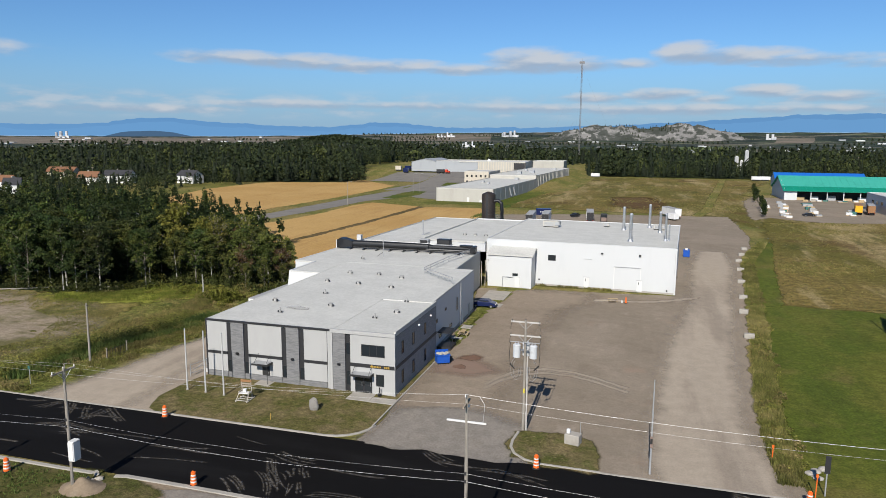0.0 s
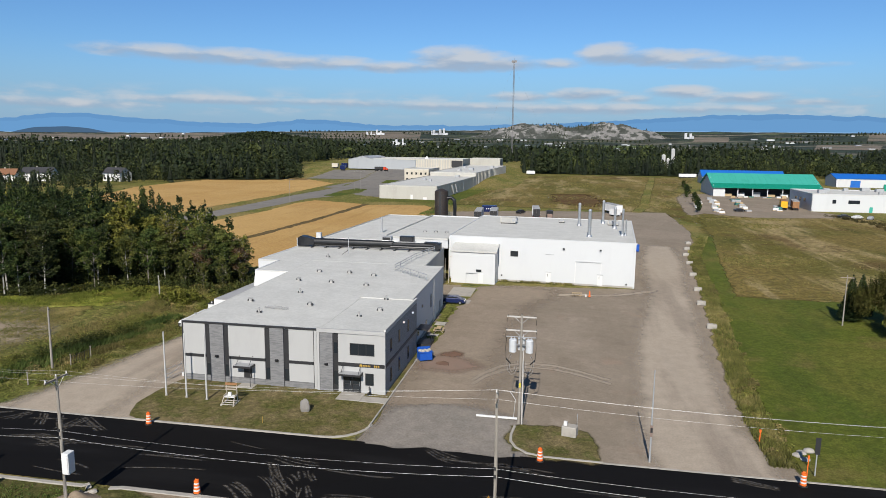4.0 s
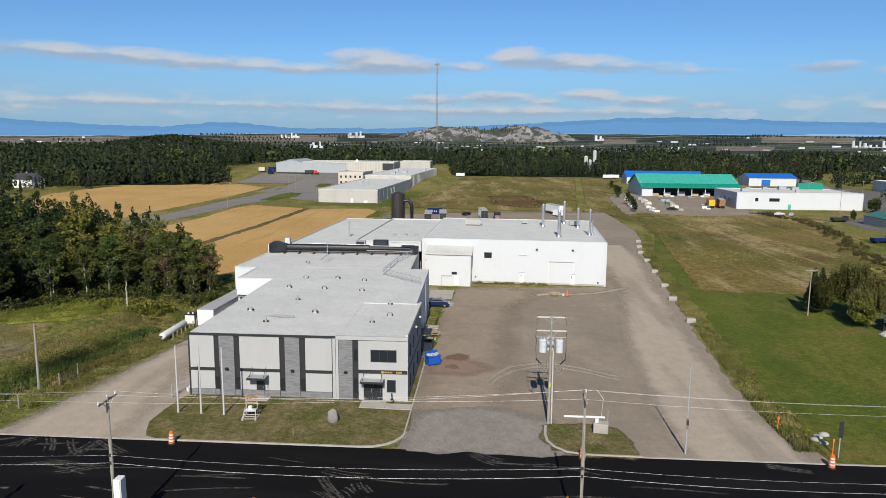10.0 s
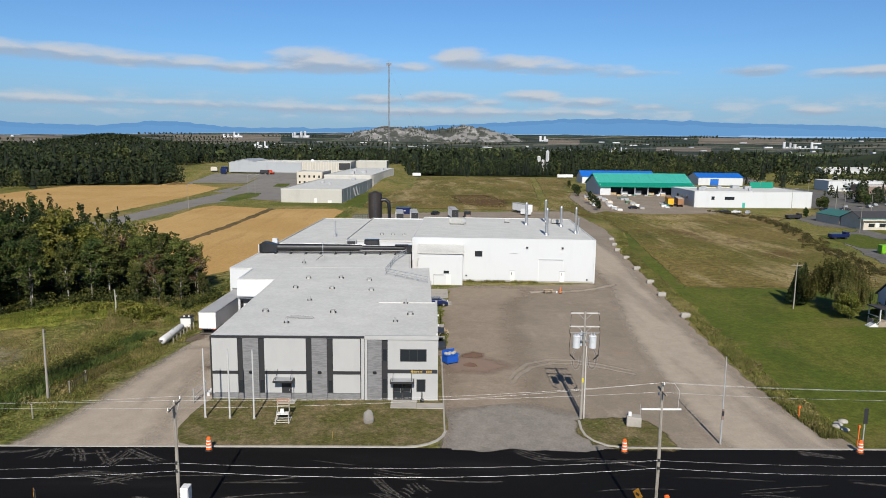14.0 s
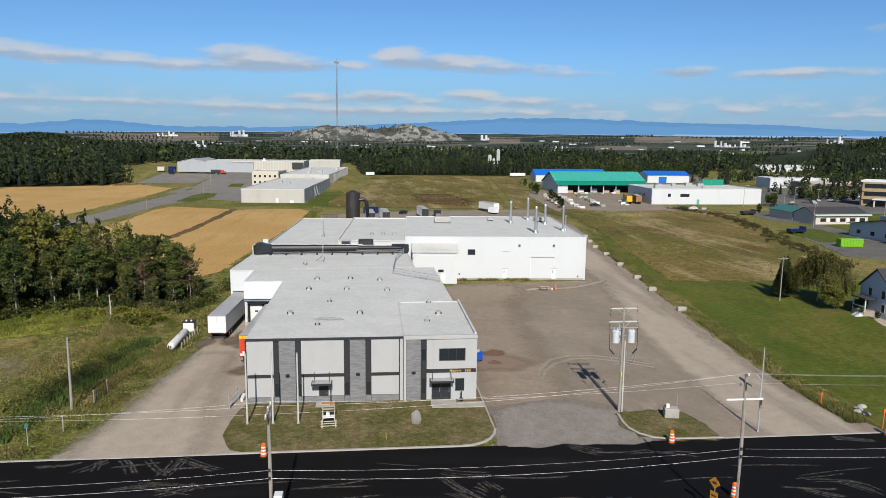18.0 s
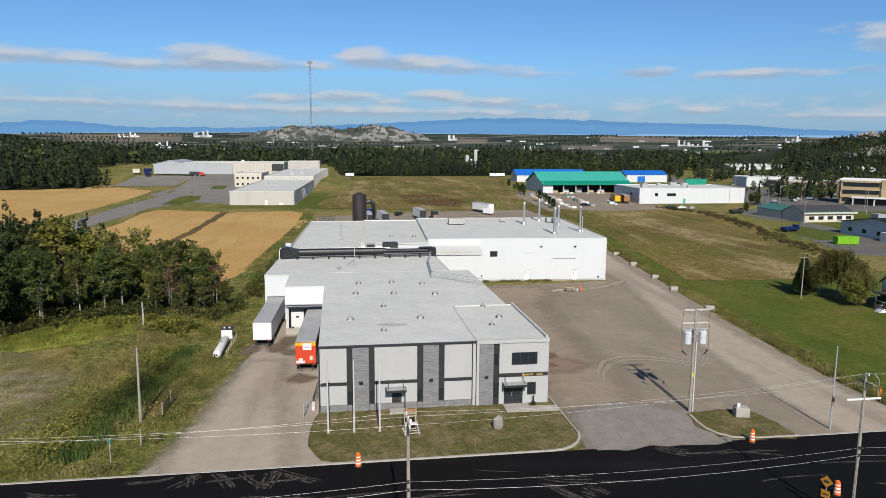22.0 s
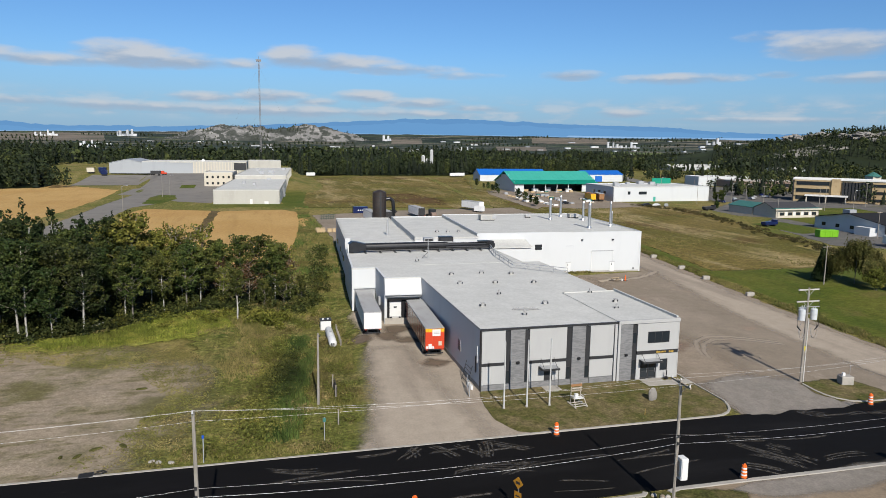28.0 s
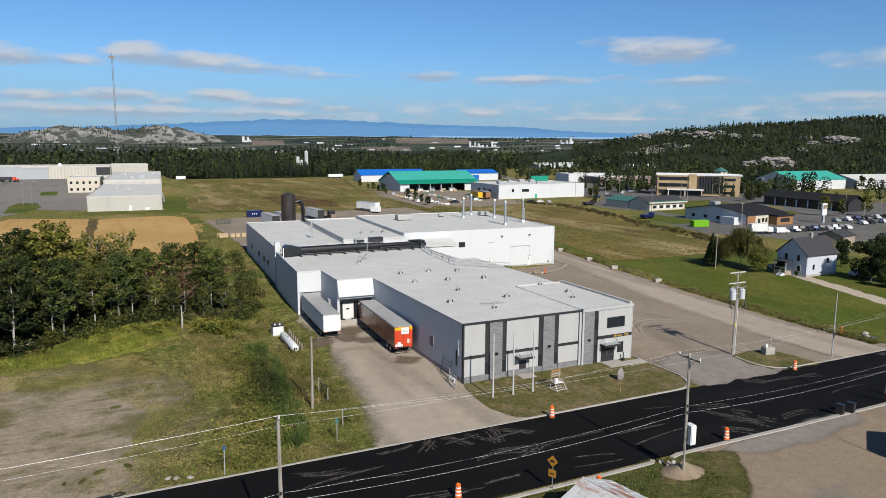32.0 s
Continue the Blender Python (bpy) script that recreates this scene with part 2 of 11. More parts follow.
def mats():
    M = MAT
    M["grass"] = material("meadow_grass", (0.155, 0.148, 0.036), 0.95, layers=[
        ((0.245, 0.19, 0.07), 0.018, 0.42, 0.62, 0.8), ((0.098, 0.12, 0.022), 0.04, 0.45, 0.66, 0.8), ((0.31, 0.24, 0.105), 0.10, 0.52, 0.7, 0.6, (1, 0.3, 1, 30)), ((0.30, 0.235, 0.11), 0.6, 0.52, 0.72, 0.5, (1, 0.3, 1, 30)),
        ((0.062, 0.072, 0.017), 1.4, 0.52, 0.72, 0.55)], bump=[(2.5, 0.8, 0.25)], spec=0.1, grain=[(0.8, 0.3), (3.0, 0.35)])
    M["field_dry"] = material("dry_meadow", (0.20, 0.152, 0.05), 0.95, layers=[
        ((0.128, 0.118, 0.028), 0.016, 0.42, 0.56, 0.85), ((0.40, 0.31, 0.155), 0.045, 0.5, 0.64, 0.85, (1, 0.2, 1, 35)), ((0.125, 0.08, 0.032), 0.03, 0.56, 0.66, 0.8), ((0.38, 0.30, 0.155), 0.2, 0.54, 0.68, 0.65, (1, 0.16, 1, 30)),
        ((0.075, 0.08, 0.02), 0.12, 0.56, 0.68, 0.7, (1, 0.25, 1, 32)), ((0.06, 0.065, 0.018), 0.3, 0.62, 0.72, 0.5)], bump=[(2.0, 0.8, 0.25)], spec=0.1, grain=[(0.7, 0.28), (2.6, 0.32)])
    M["lawn"] = material("mown_lawn", (0.084, 0.106, 0.015), 0.9, layers=[
        ((0.130, 0.128, 0.026), 0.04, 0.45, 0.62, 0.8), ((0.062, 0.094, 0.012), 0.07, 0.5, 0.66, 0.7, (1, 0.5, 1, 25)), ((0.060, 0.076, 0.012), 0.25, 0.48, 0.7, 0.65, (1, 0.25, 1, 25)), ((0.15, 0.122, 0.040), 0.09, 0.56, 0.7, 0.65), ((0.125, 0.125, 0.036), 0.9, 0.55, 0.8, 0.45), ((0.038, 0.05, 0.009), 3.0, 0.55, 0.75, 0.5)],
        bump=[(5.0, 0.6, 0.10)], spec=0.1, grain=[(1.2, 0.18), (4.0, 0.24)])
    M["front_lawn"] = material("worn_front_lawn", (0.106, 0.097, 0.032), 0.95, layers=[
        ((0.195, 0.150, 0.080), 0.22, 0.42, 0.64, 0.8), ((0.072, 0.086, 0.019), 0.6, 0.48, 0.68, 0.7), ((0.28, 0.225, 0.13), 2.3, 0.56, 0.74, 0.6), ((0.045, 0.054, 0.014), 5.0, 0.55, 0.75, 0.5)], bump=[(6, 0.7, 0.10)], spec=0.1, grain=[(1.5, 0.22), (5.0, 0.3)])
    M["verge"] = material("rough_dark_verge", (0.078, 0.078, 0.023), 0.95, layers=[
        ((0.135, 0.108, 0.05), 0.3, 0.46, 0.66, 0.8), ((0.05, 0.06, 0.014), 0.8, 0.48, 0.68, 0.7), ((0.19, 0.155, 0.085), 2.3, 0.58, 0.74, 0.5)], bump=[(6, 0.7, 0.10)], spec=0.1, grain=[(1.5, 0.25), (5.0, 0.3)])
    M["weeds"] = material("weedy_ground", (0.138, 0.142, 0.034), 0.95, layers=[
        ((0.235, 0.19, 0.076), 0.09, 0.46, 0.64, 0.85), ((0.066, 0.092, 0.017), 0.22, 0.48, 0.66, 0.8), ((0.28, 0.225, 0.105), 0.9, 0.54, 0.74, 0.55), ((0.04, 0.05, 0.012), 2.6, 0.55, 0.72, 0.55)], bump=[(3, 0.9, 0.25)], spec=0.1, grain=[(0.9, 0.3), (2.8, 0.4)])
    M["bare"] = material("bare_sandy_soil", (0.335, 0.272, 0.20), 0.95, layers=[
        ((0.385, 0.32, 0.246), 0.10, 0.45, 0.7, 0.7), ((0.125, 0.12, 0.042), 0.07, 0.48, 0.62, 0.85), ((0.15, 0.132, 0.06), 0.42, 0.5, 0.64, 0.75, (0.4, 1.3, 1)), ((0.175, 0.135, 0.092), 1.3, 0.55, 0.8, 0.5), ((0.40, 0.35, 0.28), 4.0, 0.6, 0.75, 0.4)], bump=[(4, 0.6, 0.1)], spec=0.1, grain=[(0.25, 0.09), (1.2, 0.14), (4.5, 0.16)])
    M["gravel"] = material("packed_gravel", (0.248, 0.205, 0.157), 0.95, layers=[
        ((0.29, 0.24, 0.187), 0.05, 0.42, 0.62, 0.85), ((0.203, 0.164, 0.124), 0.09, 0.5, 0.68, 0.55), ((0.38, 0.32, 0.26), 0.35, 0.58, 0.76, 0.45, (1, 0.45, 1)), ((0.30, 0.215, 0.16), 0.16, 0.6, 0.74, 0.5),
        ((0.185, 0.15, 0.118), 2.2, 0.52, 0.72, 0.3), ((0.44, 0.38, 0.32), 9.0, 0.6, 0.75, 0.25), ((0.44, 0.37, 0.29), 0.8, 0.68, 0.78, 0.6)], bump=[(14, 0.3, 0.03), (0.900, 0.240, 0.120)], spec=0.12, grain=[(0.7, 0.06), (4.0, 0.08), (11, 0.09)])
    M["drive_gravel"] = material("dusty_drive_gravel", (0.365, 0.31, 0.247), 0.95, layers=[
        ((0.345, 0.288, 0.227), 0.05, 0.42, 0.62, 0.85), ((0.215, 0.172, 0.130), 0.09, 0.5, 0.68, 0.55), ((0.38, 0.32, 0.26), 0.35, 0.58, 0.76, 0.45, (1, 0.45, 1)), ((0.30, 0.215, 0.16), 0.16, 0.6, 0.74, 0.5),
        ((0.185, 0.15, 0.118), 2.2, 0.52, 0.72, 0.3), ((0.44, 0.38, 0.32), 9.0, 0.6, 0.75, 0.25), ((0.44, 0.37, 0.29), 0.8, 0.68, 0.78, 0.6)], bump=[(14, 0.3, 0.03), (0.900, 0.240, 0.120)], spec=0.12, grain=[(0.7, 0.06), (4.0, 0.08), (11, 0.09)])
    M["track"] = material("worn_gravel_track", (0.455, 0.385, 0.305), 0.95, layers=[
        ((0.315, 0.262, 0.21), 0.16, 0.45, 0.65, 0.8, (1, 0.15, 1)), ((0.43, 0.37, 0.30), 0.5, 0.52, 0.72, 0.5, (1, 0.12, 1)), ((0.24, 0.195, 0.15), 2.5, 0.58, 0.75, 0.3), ((0.46, 0.40, 0.34), 8.0, 0.58, 0.75, 0.3)], bump=[(14, 0.35, 0.03)], spec=0.12, grain=[(0.7, 0.06), (4.0, 0.06), (11, 0.07)])
    M["lot_asphalt"] = material("worn_dark_grey_asphalt", (0.135, 0.128, 0.118), 0.9, layers=[((0.175, 0.162, 0.146), 0.05, 0.45, 0.68, 0.8), ((0.09, 0.086, 0.082), 0.12, 0.52, 0.7, 0.7), ((0.11, 0.12, 0.045), 0.08, 0.6, 0.66, 0.8), ((0.2, 0.185, 0.165), 0.8, 0.6, 0.75, 0.4)], spec=0.15, grain=[(0.5, 0.15), (2.5, 0.15)])
    M["pale_asphalt"] = material("dusty_pale_asphalt", (0.285, 0.255, 0.222), 0.9, layers=[((0.25, 0.228, 0.198), 0.12, 0.45, 0.68, 0.8), ((0.32, 0.285, 0.24), 0.3, 0.52, 0.72, 0.6), ((0.18, 0.17, 0.155), 1.2, 0.58, 0.75, 0.4)], spec=0.15, grain=[(1.0, 0.1), (5, 0.12)])
    M["tan_wear"] = material("tan_worn_gravel", (0.33, 0.268, 0.205), 0.95, layers=[((0.28, 0.225, 0.17), 0.12, 0.46, 0.66, 0.7), ((0.38, 0.31, 0.245), 0.3, 0.52, 0.72, 0.6), ((0.46, 0.40, 0.33), 0.7, 0.66, 0.76, 0.6)], bump=[(8, 0.25, 0.04)], spec=0.1, grain=[(1.0, 0.06), (4, 0.09)])
    M["brown_lot"] = material("brown_sandy_lot", (0.262, 0.205, 0.146), 0.95, layers=[((0.22, 0.165, 0.112), 0.14, 0.46, 0.66, 0.8), ((0.315, 0.256, 0.19), 0.3, 0.52, 0.72, 0.6), ((0.20, 0.185, 0.165), 0.07, 0.56, 0.7, 0.6)], bump=[(8, 0.25, 0.04)], spec=0.1, grain=[(1.0, 0.06), (4, 0.09)])
    M["red_soil"] = material("reddish_soil", (0.195, 0.118, 0.085), 0.95, layers=[((0.26, 0.17, 0.115), 0.6, 0.45, 0.7, 0.7), ((0.14, 0.085, 0.055), 2.5, 0.55, 0.75, 0.5)], bump=[(10, 0.4, 0.03)], spec=0.1)
    M["dock_dirt"] = material("oily_dock_dirt", (0.155, 0.118, 0.086), 0.9, layers=[((0.22, 0.17, 0.125), 0.5, 0.45, 0.7, 0.7), ((0.10, 0.08, 0.062), 1.8, 0.55, 0.75, 0.6)], bump=[(10, 0.3, 0.03)], spec=0.15)
    M["pink_dust"] = material("reddish_dusty_gravel", (0.29, 0.205, 0.16), 0.95, layers=[((0.25, 0.195, 0.15), 0.4, 0.45, 0.7, 0.7), ((0.34, 0.24, 0.19), 1.5, 0.55, 0.75, 0.5)], bump=[(10, 0.3, 0.03)], spec=0.1)
    M["brown_sedge"] = material("red_brown_sedge", (0.12, 0.07, 0.032), 0.95, layers=[((0.16, 0.115, 0.045), 0.15, 0.45, 0.7, 0.7), ((0.07, 0.05, 0.02), 1.2, 0.5, 0.75, 0.5)], spec=0.1)
    M["brown_strip"] = material("brown_unmown_grass", (0.125, 0.088, 0.04), 0.95, layers=[((0.075, 0.062, 0.024), 0.15, 0.45, 0.62, 0.8), ((0.19, 0.145, 0.065), 0.5, 0.52, 0.7, 0.6)], bump=[(2, 0.9, 0.2)], spec=0.1, grain=[(1.0, 0.3)])
    M["lime_weeds"] = material("lime_green_weeds", (0.20, 0.215, 0.034), 0.95, layers=[((0.28, 0.255, 0.065), 0.2, 0.45, 0.68, 0.8), ((0.095, 0.13, 0.018), 0.5, 0.5, 0.68, 0.75)], bump=[(3, 0.9, 0.25)], spec=0.1, grain=[(0.9, 0.3), (2.8, 0.4)])
    M["golden_grass"] = material("golden_dry_grass", (0.30, 0.235, 0.095), 0.95, layers=[((0.20, 0.175, 0.06), 0.2, 0.45, 0.68, 0.8), ((0.38, 0.30, 0.14), 0.8, 0.5, 0.7, 0.6)], bump=[(3, 0.9, 0.2)], spec=0.1, grain=[(0.9, 0.25), (2.8, 0.35)])
    M["asphalt"] = material("fresh_black_asphalt", (0.0058, 0.0053, 0.0052), 0.9, layers=[
        ((0.014, 0.0135, 0.0135), 0.12, 0.5, 0.7, 0.6, (0.3, 1.4, 1)), ((0.045, 0.042, 0.039), 0.5, 0.66, 0.8, 0.5, (0.5, 1.6, 1, 20)), ((0.004, 0.004, 0.005), 6.0, 0.5, 0.8, 0.4)],
        bump=[(40, 0.25, 0.01)], spec=0.10)
    M["old_asphalt"] = material("grey_asphalt", (0.205, 0.19, 0.168), 0.9, layers=[((0.235, 0.217, 0.195), 0.06, 0.45, 0.7, 0.7), ((0.135, 0.128, 0.12), 0.16, 0.5, 0.7, 0.6), ((0.13, 0.125, 0.12), 0.6, 0.52, 0.75, 0.5), ((0.26, 0.24, 0.21), 2.0, 0.6, 0.75, 0.4)], bump=[(10, 0.2, 0.02)], spec=0.2)
    M["dust"] = material("dry_tyre_dust", (0.22, 0.20, 0.175), 0.95, spec=0.05)
    nt = M["dust"].node_tree
    n = nt.nodes.new("ShaderNodeTexNoise")
    n.inputs["Scale"].default_value, n.inputs["Detail"].default_value, n.inputs["Roughness"].default_value = 2.6, 6.0, 0.7
    fade = nt.nodes.new("ShaderNodeAttribute")
    fade.attribute_name = "fade"
    nt.links.new(nt.nodes.new("ShaderNodeTexCoord").outputs["Object"], n.inputs["Vector"])
    nt.links.new(maths(nt, "MULTIPLY", maths(nt, "MULTIPLY", smooth(nt, n.outputs[0], 0.34, 0.66), 0.8), fade.outputs["Fac"]), nt.nodes["Principled BSDF"].inputs["Alpha"])
    M["concrete"] = material("weathered_concrete", (0.385, 0.36, 0.32), 0.9, layers=[((0.29, 0.27, 0.242), 0.8, 0.45, 0.7, 0.7), ((0.45, 0.43, 0.395), 4, 0.55, 0.8, 0.4)], bump=[(20, 0.25, 0.01)], spec=0.2)
    M["wheat"] = material("ripe_grain_field", (0.43, 0.265, 0.095), 0.95, layers=[
        ((0.50, 0.33, 0.13), 0.02, 0.4, 0.62, 0.8), ((0.34, 0.205, 0.075), 0.25, 0.5, 0.7, 0.5, (1, 0.12, 1, -3)), ((0.55, 0.38, 0.17), 0.9, 0.6, 0.8, 0.4, (1, 0.15, 1, -3))], bump=[(1.6, 0.4, 0.15)], spec=0.1, grain=[(1.2, 0.12), (4, 0.14)])
    # near black: the shade under the crowns is put into the floor colour
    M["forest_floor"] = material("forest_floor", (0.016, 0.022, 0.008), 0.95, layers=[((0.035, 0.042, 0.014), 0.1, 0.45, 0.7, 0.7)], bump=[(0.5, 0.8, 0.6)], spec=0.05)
    M["far_plain"] = material("far_farmland", (0.048, 0.060, 0.044), 0.95, layers=[((0.22, 0.19, 0.15), 0.004, 0.49, 0.54, 0.8, (0.4, 1.6, 1)), ((0.085, 0.115, 0.055), 0.007, 0.52, 0.58, 0.8, (0.5, 1.8, 1)),
                             ((0.028, 0.04, 0.034), 0.009, 0.46, 0.52, 0.95, (0.4, 1.6, 1))], spec=0.05, grain=[(0.02, 0.3), (0.06, 0.3)])
    M["white_wall"] = material("white_metal_cladding", (0.595, 0.61, 0.618), 0.6, layers=[((0.54, 0.553, 0.562), 0.25, 0.5, 0.75, 0.6, (1, 1, 0.3)), ((0.52, 0.50, 0.46), 1.6, 0.62, 0.85, 0.35, (1, 1, 0.15))],
                               bump=[(0.9, 0.12, 0.02)], spec=0.35)
    M["pale_cladding"] = material("pale_blue_grey_cladding", (0.37, 0.39, 0.405), 0.65, layers=[((0.33, 0.345, 0.36), 0.2, 0.5, 0.75, 0.6, (1, 1, 0.3))], bump=[(0.9, 0.12, 0.02)], spec=0.3)
    M["panel"] = material("pale_concrete_panel", (0.42, 0.42, 0.413), 0.8, layers=[((0.385, 0.385, 0.38), 0.5, 0.45, 0.7, 0.7, (1, 1, 0.4)), ((0.45, 0.45, 0.445), 7, 0.5, 0.8, 0.4)], bump=[(25, 0.2, 0.006)], spec=0.25)
    M["stone"] = material("grey_stone_cladding", (0.215, 0.215, 0.218), 0.85, layers=[((0.15, 0.15, 0.153), 3.2, 0.42, 0.6, 0.85, (0.35, 1, 2.4)), ((0.29, 0.29, 0.29), 6, 0.55, 0.75, 0.6, (0.35, 1, 2.2))], bump=[(5, 0.6, 0.03, (0.35, 1, 2.4))], spec=0.25)
    M["dark_stone"] = material("dark_grey_brick_cladding", (0.33, 0.325, 0.32), 0.85, layers=[((0.25, 0.248, 0.245), 3.2, 0.42, 0.6, 0.8, (1, 0.35, 2.4)), ((0.40, 0.395, 0.39), 6, 0.55, 0.75, 0.5, (1, 0.35, 2.2))], bump=[(5, 0.5, 0.03, (1, 0.35, 2.4))], spec=0.25)
    M["dark_trim"] = material("charcoal_metal_trim", (0.028, 0.028, 0.03), 0.5, layers=[((0.045, 0.045, 0.047), 1.2, 0.5, 0.75, 0.6)], spec=0.4)
    M["roof"] = material("light_grey_membrane_roof", (0.565, 0.562, 0.53), 0.8, layers=[((0.53, 0.528, 0.50), 0.09, 0.42, 0.65, 0.8), ((0.59, 0.585, 0.555), 0.5, 0.5, 0.72, 0.35, (1, 0.3, 1)), ((0.47, 0.465, 0.445), 0.16, 0.64, 0.76, 0.45), ((0.60, 0.59, 0.57), 0.25, 0.62, 0.75, 0.5, (1, 0.2, 1)), ((0.57, 0.56, 0.55), 5, 0.55, 0.8, 0.3)],
                         bump=[(1.5, 0.15, 0.03)], spec=0.25, grain=[(0.35, 0.05), (2.5, 0.06)])
    M["grey_metal"] = material("painted_grey_metal", (0.4, 0.41, 0.42), 0.5, 0.2, layers=[((0.3, 0.3, 0.3), 1.5, 0.5, 0.75, 0.6)])
    M["steel"] = material("galvanised_steel", (0.55, 0.56, 0.57), 0.42, 0.85, layers=[((0.36, 0.35, 0.34), 2.0, 0.5, 0.75, 0.7)])
    M["black_metal"] = material("black_painted_steel", (0.012, 0.0125, 0.0145), 0.38, 0.0, layers=[((0.03, 0.03, 0.032), 0.9, 0.5, 0.72, 0.6)], spec=0.5)
    M["glass"] = glass_mat("dark_window_glass")
    M["white_paint"] = material("white_paint", (0.70, 0.70, 0.69), 0.5, layers=[((0.66, 0.65, 0.62), 0.9, 0.5, 0.75, 0.6)])
    M["cream"] = material("cream_siding", (0.56, 0.51, 0.42), 0.7, layers=[((0.48, 0.43, 0.35), 0.6, 0.5, 0.75, 0.6)])
    M["beige"] = material("beige_precast_wall", (0.47, 0.455, 0.41), 0.85, layers=[((0.41, 0.395, 0.355), 0.2, 0.45, 0.7, 0.7, (1, 1, 0.3)), ((0.53, 0.515, 0.47), 1.2, 0.5, 0.75, 0.5)])
    M["green_roof"] = material("sea_green_metal_roof", (0.05, 0.375, 0.295), 0.5, layers=[((0.035, 0.31, 0.24), 0.3, 0.5, 0.7, 0.6)], spec=0.4)
    M["blue_roof"] = material("blue_metal_roof", (0.010, 0.13, 0.50), 0.5, layers=[((0.01, 0.10, 0.42), 0.3, 0.5, 0.7, 0.6)], spec=0.4)
    M["dark_roof"] = material("dark_shingle_roof", (0.045, 0.045, 0.05), 0.9, layers=[((0.07, 0.07, 0.075), 0.8, 0.5, 0.75, 0.6)], bump=[(5, 0.4, 0.03)])
    M["black_roof"] = material("black_shingle_roof", (0.020, 0.020, 0.022), 0.95, layers=[((0.034, 0.034, 0.036), 0.8, 0.5, 0.75, 0.6)], bump=[(5, 0.4, 0.03)], spec=0.15)
    M["brown_roof"] = material("brown_shingle_roof", (0.22, 0.11, 0.06), 0.9, layers=[((0.16, 0.08, 0.045), 0.8, 0.5, 0.75, 0.6)])
    M["wood_brown"] = material("brown_timber_siding", (0.30, 0.155, 0.07), 0.7, layers=[((0.2, 0.10, 0.045), 1.5, 0.5, 0.75, 0.6, (1, 1, 0.2))])
    M["red_wall"] = material("faded_brick_wall", (0.24, 0.175, 0.145), 0.85, layers=[((0.18, 0.13, 0.11), 0.8, 0.5, 0.75, 0.6)])
    M["pole"] = material("grey_weathered_pole", (0.31, 0.285, 0.25), 0.9, layers=[((0.20, 0.18, 0.155), 1.5, 0.45, 0.7, 0.8, (3, 3, 0.4))], spec=0.15)
    M["wire"] = material("bare_aluminium_wire", (0.62, 0.62, 0.62), 0.5, 0.4)
    M["black_wire"] = material("black_cable", (0.02, 0.02, 0.02), 0.6)
    M["orange"] = material("orange_plastic", (0.85, 0.16, 0.025), 0.55, layers=[((0.6, 0.11, 0.03), 4, 0.55, 0.8, 0.5)])
    M["red_trailer"] = material("red_trailer_side", (0.20, 0.034, 0.016), 0.22, layers=[((0.13, 0.035, 0.02), 0.6, 0.5, 0.72, 0.6, (1, 0.4, 1)), ((0.27, 0.10, 0.05), 1.6, 0.62, 0.8, 0.5)], spec=0.7)
    M["red_rear"] = material("orange_red_trailer_doors", (0.56, 0.055, 0.018), 0.5, layers=[((0.55, 0.06, 0.02), 1.1, 0.5, 0.75, 0.5)], spec=0.4)
    M["yellow"] = material("yellow_paint", (0.80, 0.42, 0.02), 0.5, layers=[((0.65, 0.32, 0.02), 1.2, 0.5, 0.75, 0.5)])
    M["gold"] = material("gold_lettering", (0.42, 0.27, 0.06), 0.5, layers=[((0.3, 0.2, 0.05), 6, 0.5, 0.7, 0.6)])
    M["rubber"] = material("black_rubber", (0.018, 0.018, 0.018), 0.8)
    M["blue_plastic"] = material("blue_plastic", (0.012, 0.085, 0.42), 0.5, layers=[((0.01, 0.05, 0.28), 2, 0.5, 0.75, 0.5)])
    M["navy_paint"] = material("navy_car_paint", (0.012, 0.022, 0.09), 0.25, 0.2, spec=0.6)
    M["timber"] = material("pale_sawn_timber", (0.48, 0.36, 0.21), 0.8, layers=[((0.36, 0.26, 0.14), 2, 0.45, 0.7, 0.7, (1, 6, 6))])
    M["grey_timber"] = material("grey_weathered_timber", (0.33, 0.28, 0.22), 0.9, layers=[((0.22, 0.18, 0.14), 2, 0.45, 0.7, 0.7, (1, 6, 6))])
    M["rock"] = material("granite_boulder", (0.245, 0.23, 0.21), 0.9, layers=[((0.24, 0.22, 0.20), 2.5, 0.45, 0.7, 0.8), ((0.48, 0.46, 0.43), 9, 0.55, 0.8, 0.5)], bump=[(6, 0.6, 0.05)])
    M["crate"] = material("lime_green_container", (0.17, 0.42, 0.015), 0.5, layers=[((0.12, 0.32, 0.012), 1, 0.5, 0.75, 0.5)])
    M["rust"] = material("rusty_corrugated_metal", (0.55, 0.56, 0.56), 0.7, layers=[((0.30, 0.13, 0.065), 0.8, 0.47, 0.6, 0.9, (1, 0.35, 1)), ((0.40, 0.2, 0.1), 2.5, 0.55, 0.72, 0.7)], spec=0.3)
    M["bark"] = material("grey_bark", (0.20, 0.18, 0.15), 0.95, layers=[((0.10, 0.085, 0.07), 2, 0.45, 0.7, 0.8)])
    M["birch"] = material("white_birch_bark", (0.40, 0.385, 0.35), 0.9, layers=[((0.14, 0.12, 0.1), 2.5, 0.56, 0.7, 0.8, (1, 1, 3))])
    M["leaf"] = leafy("poplar_leaves", (0.042, 0.064, 0.014), (0.19, 0.195, 0.043))
    M["leaf_light"] = leafy("yellowing_leaves", (0.12, 0.13, 0.022), (0.30, 0.265, 0.055))
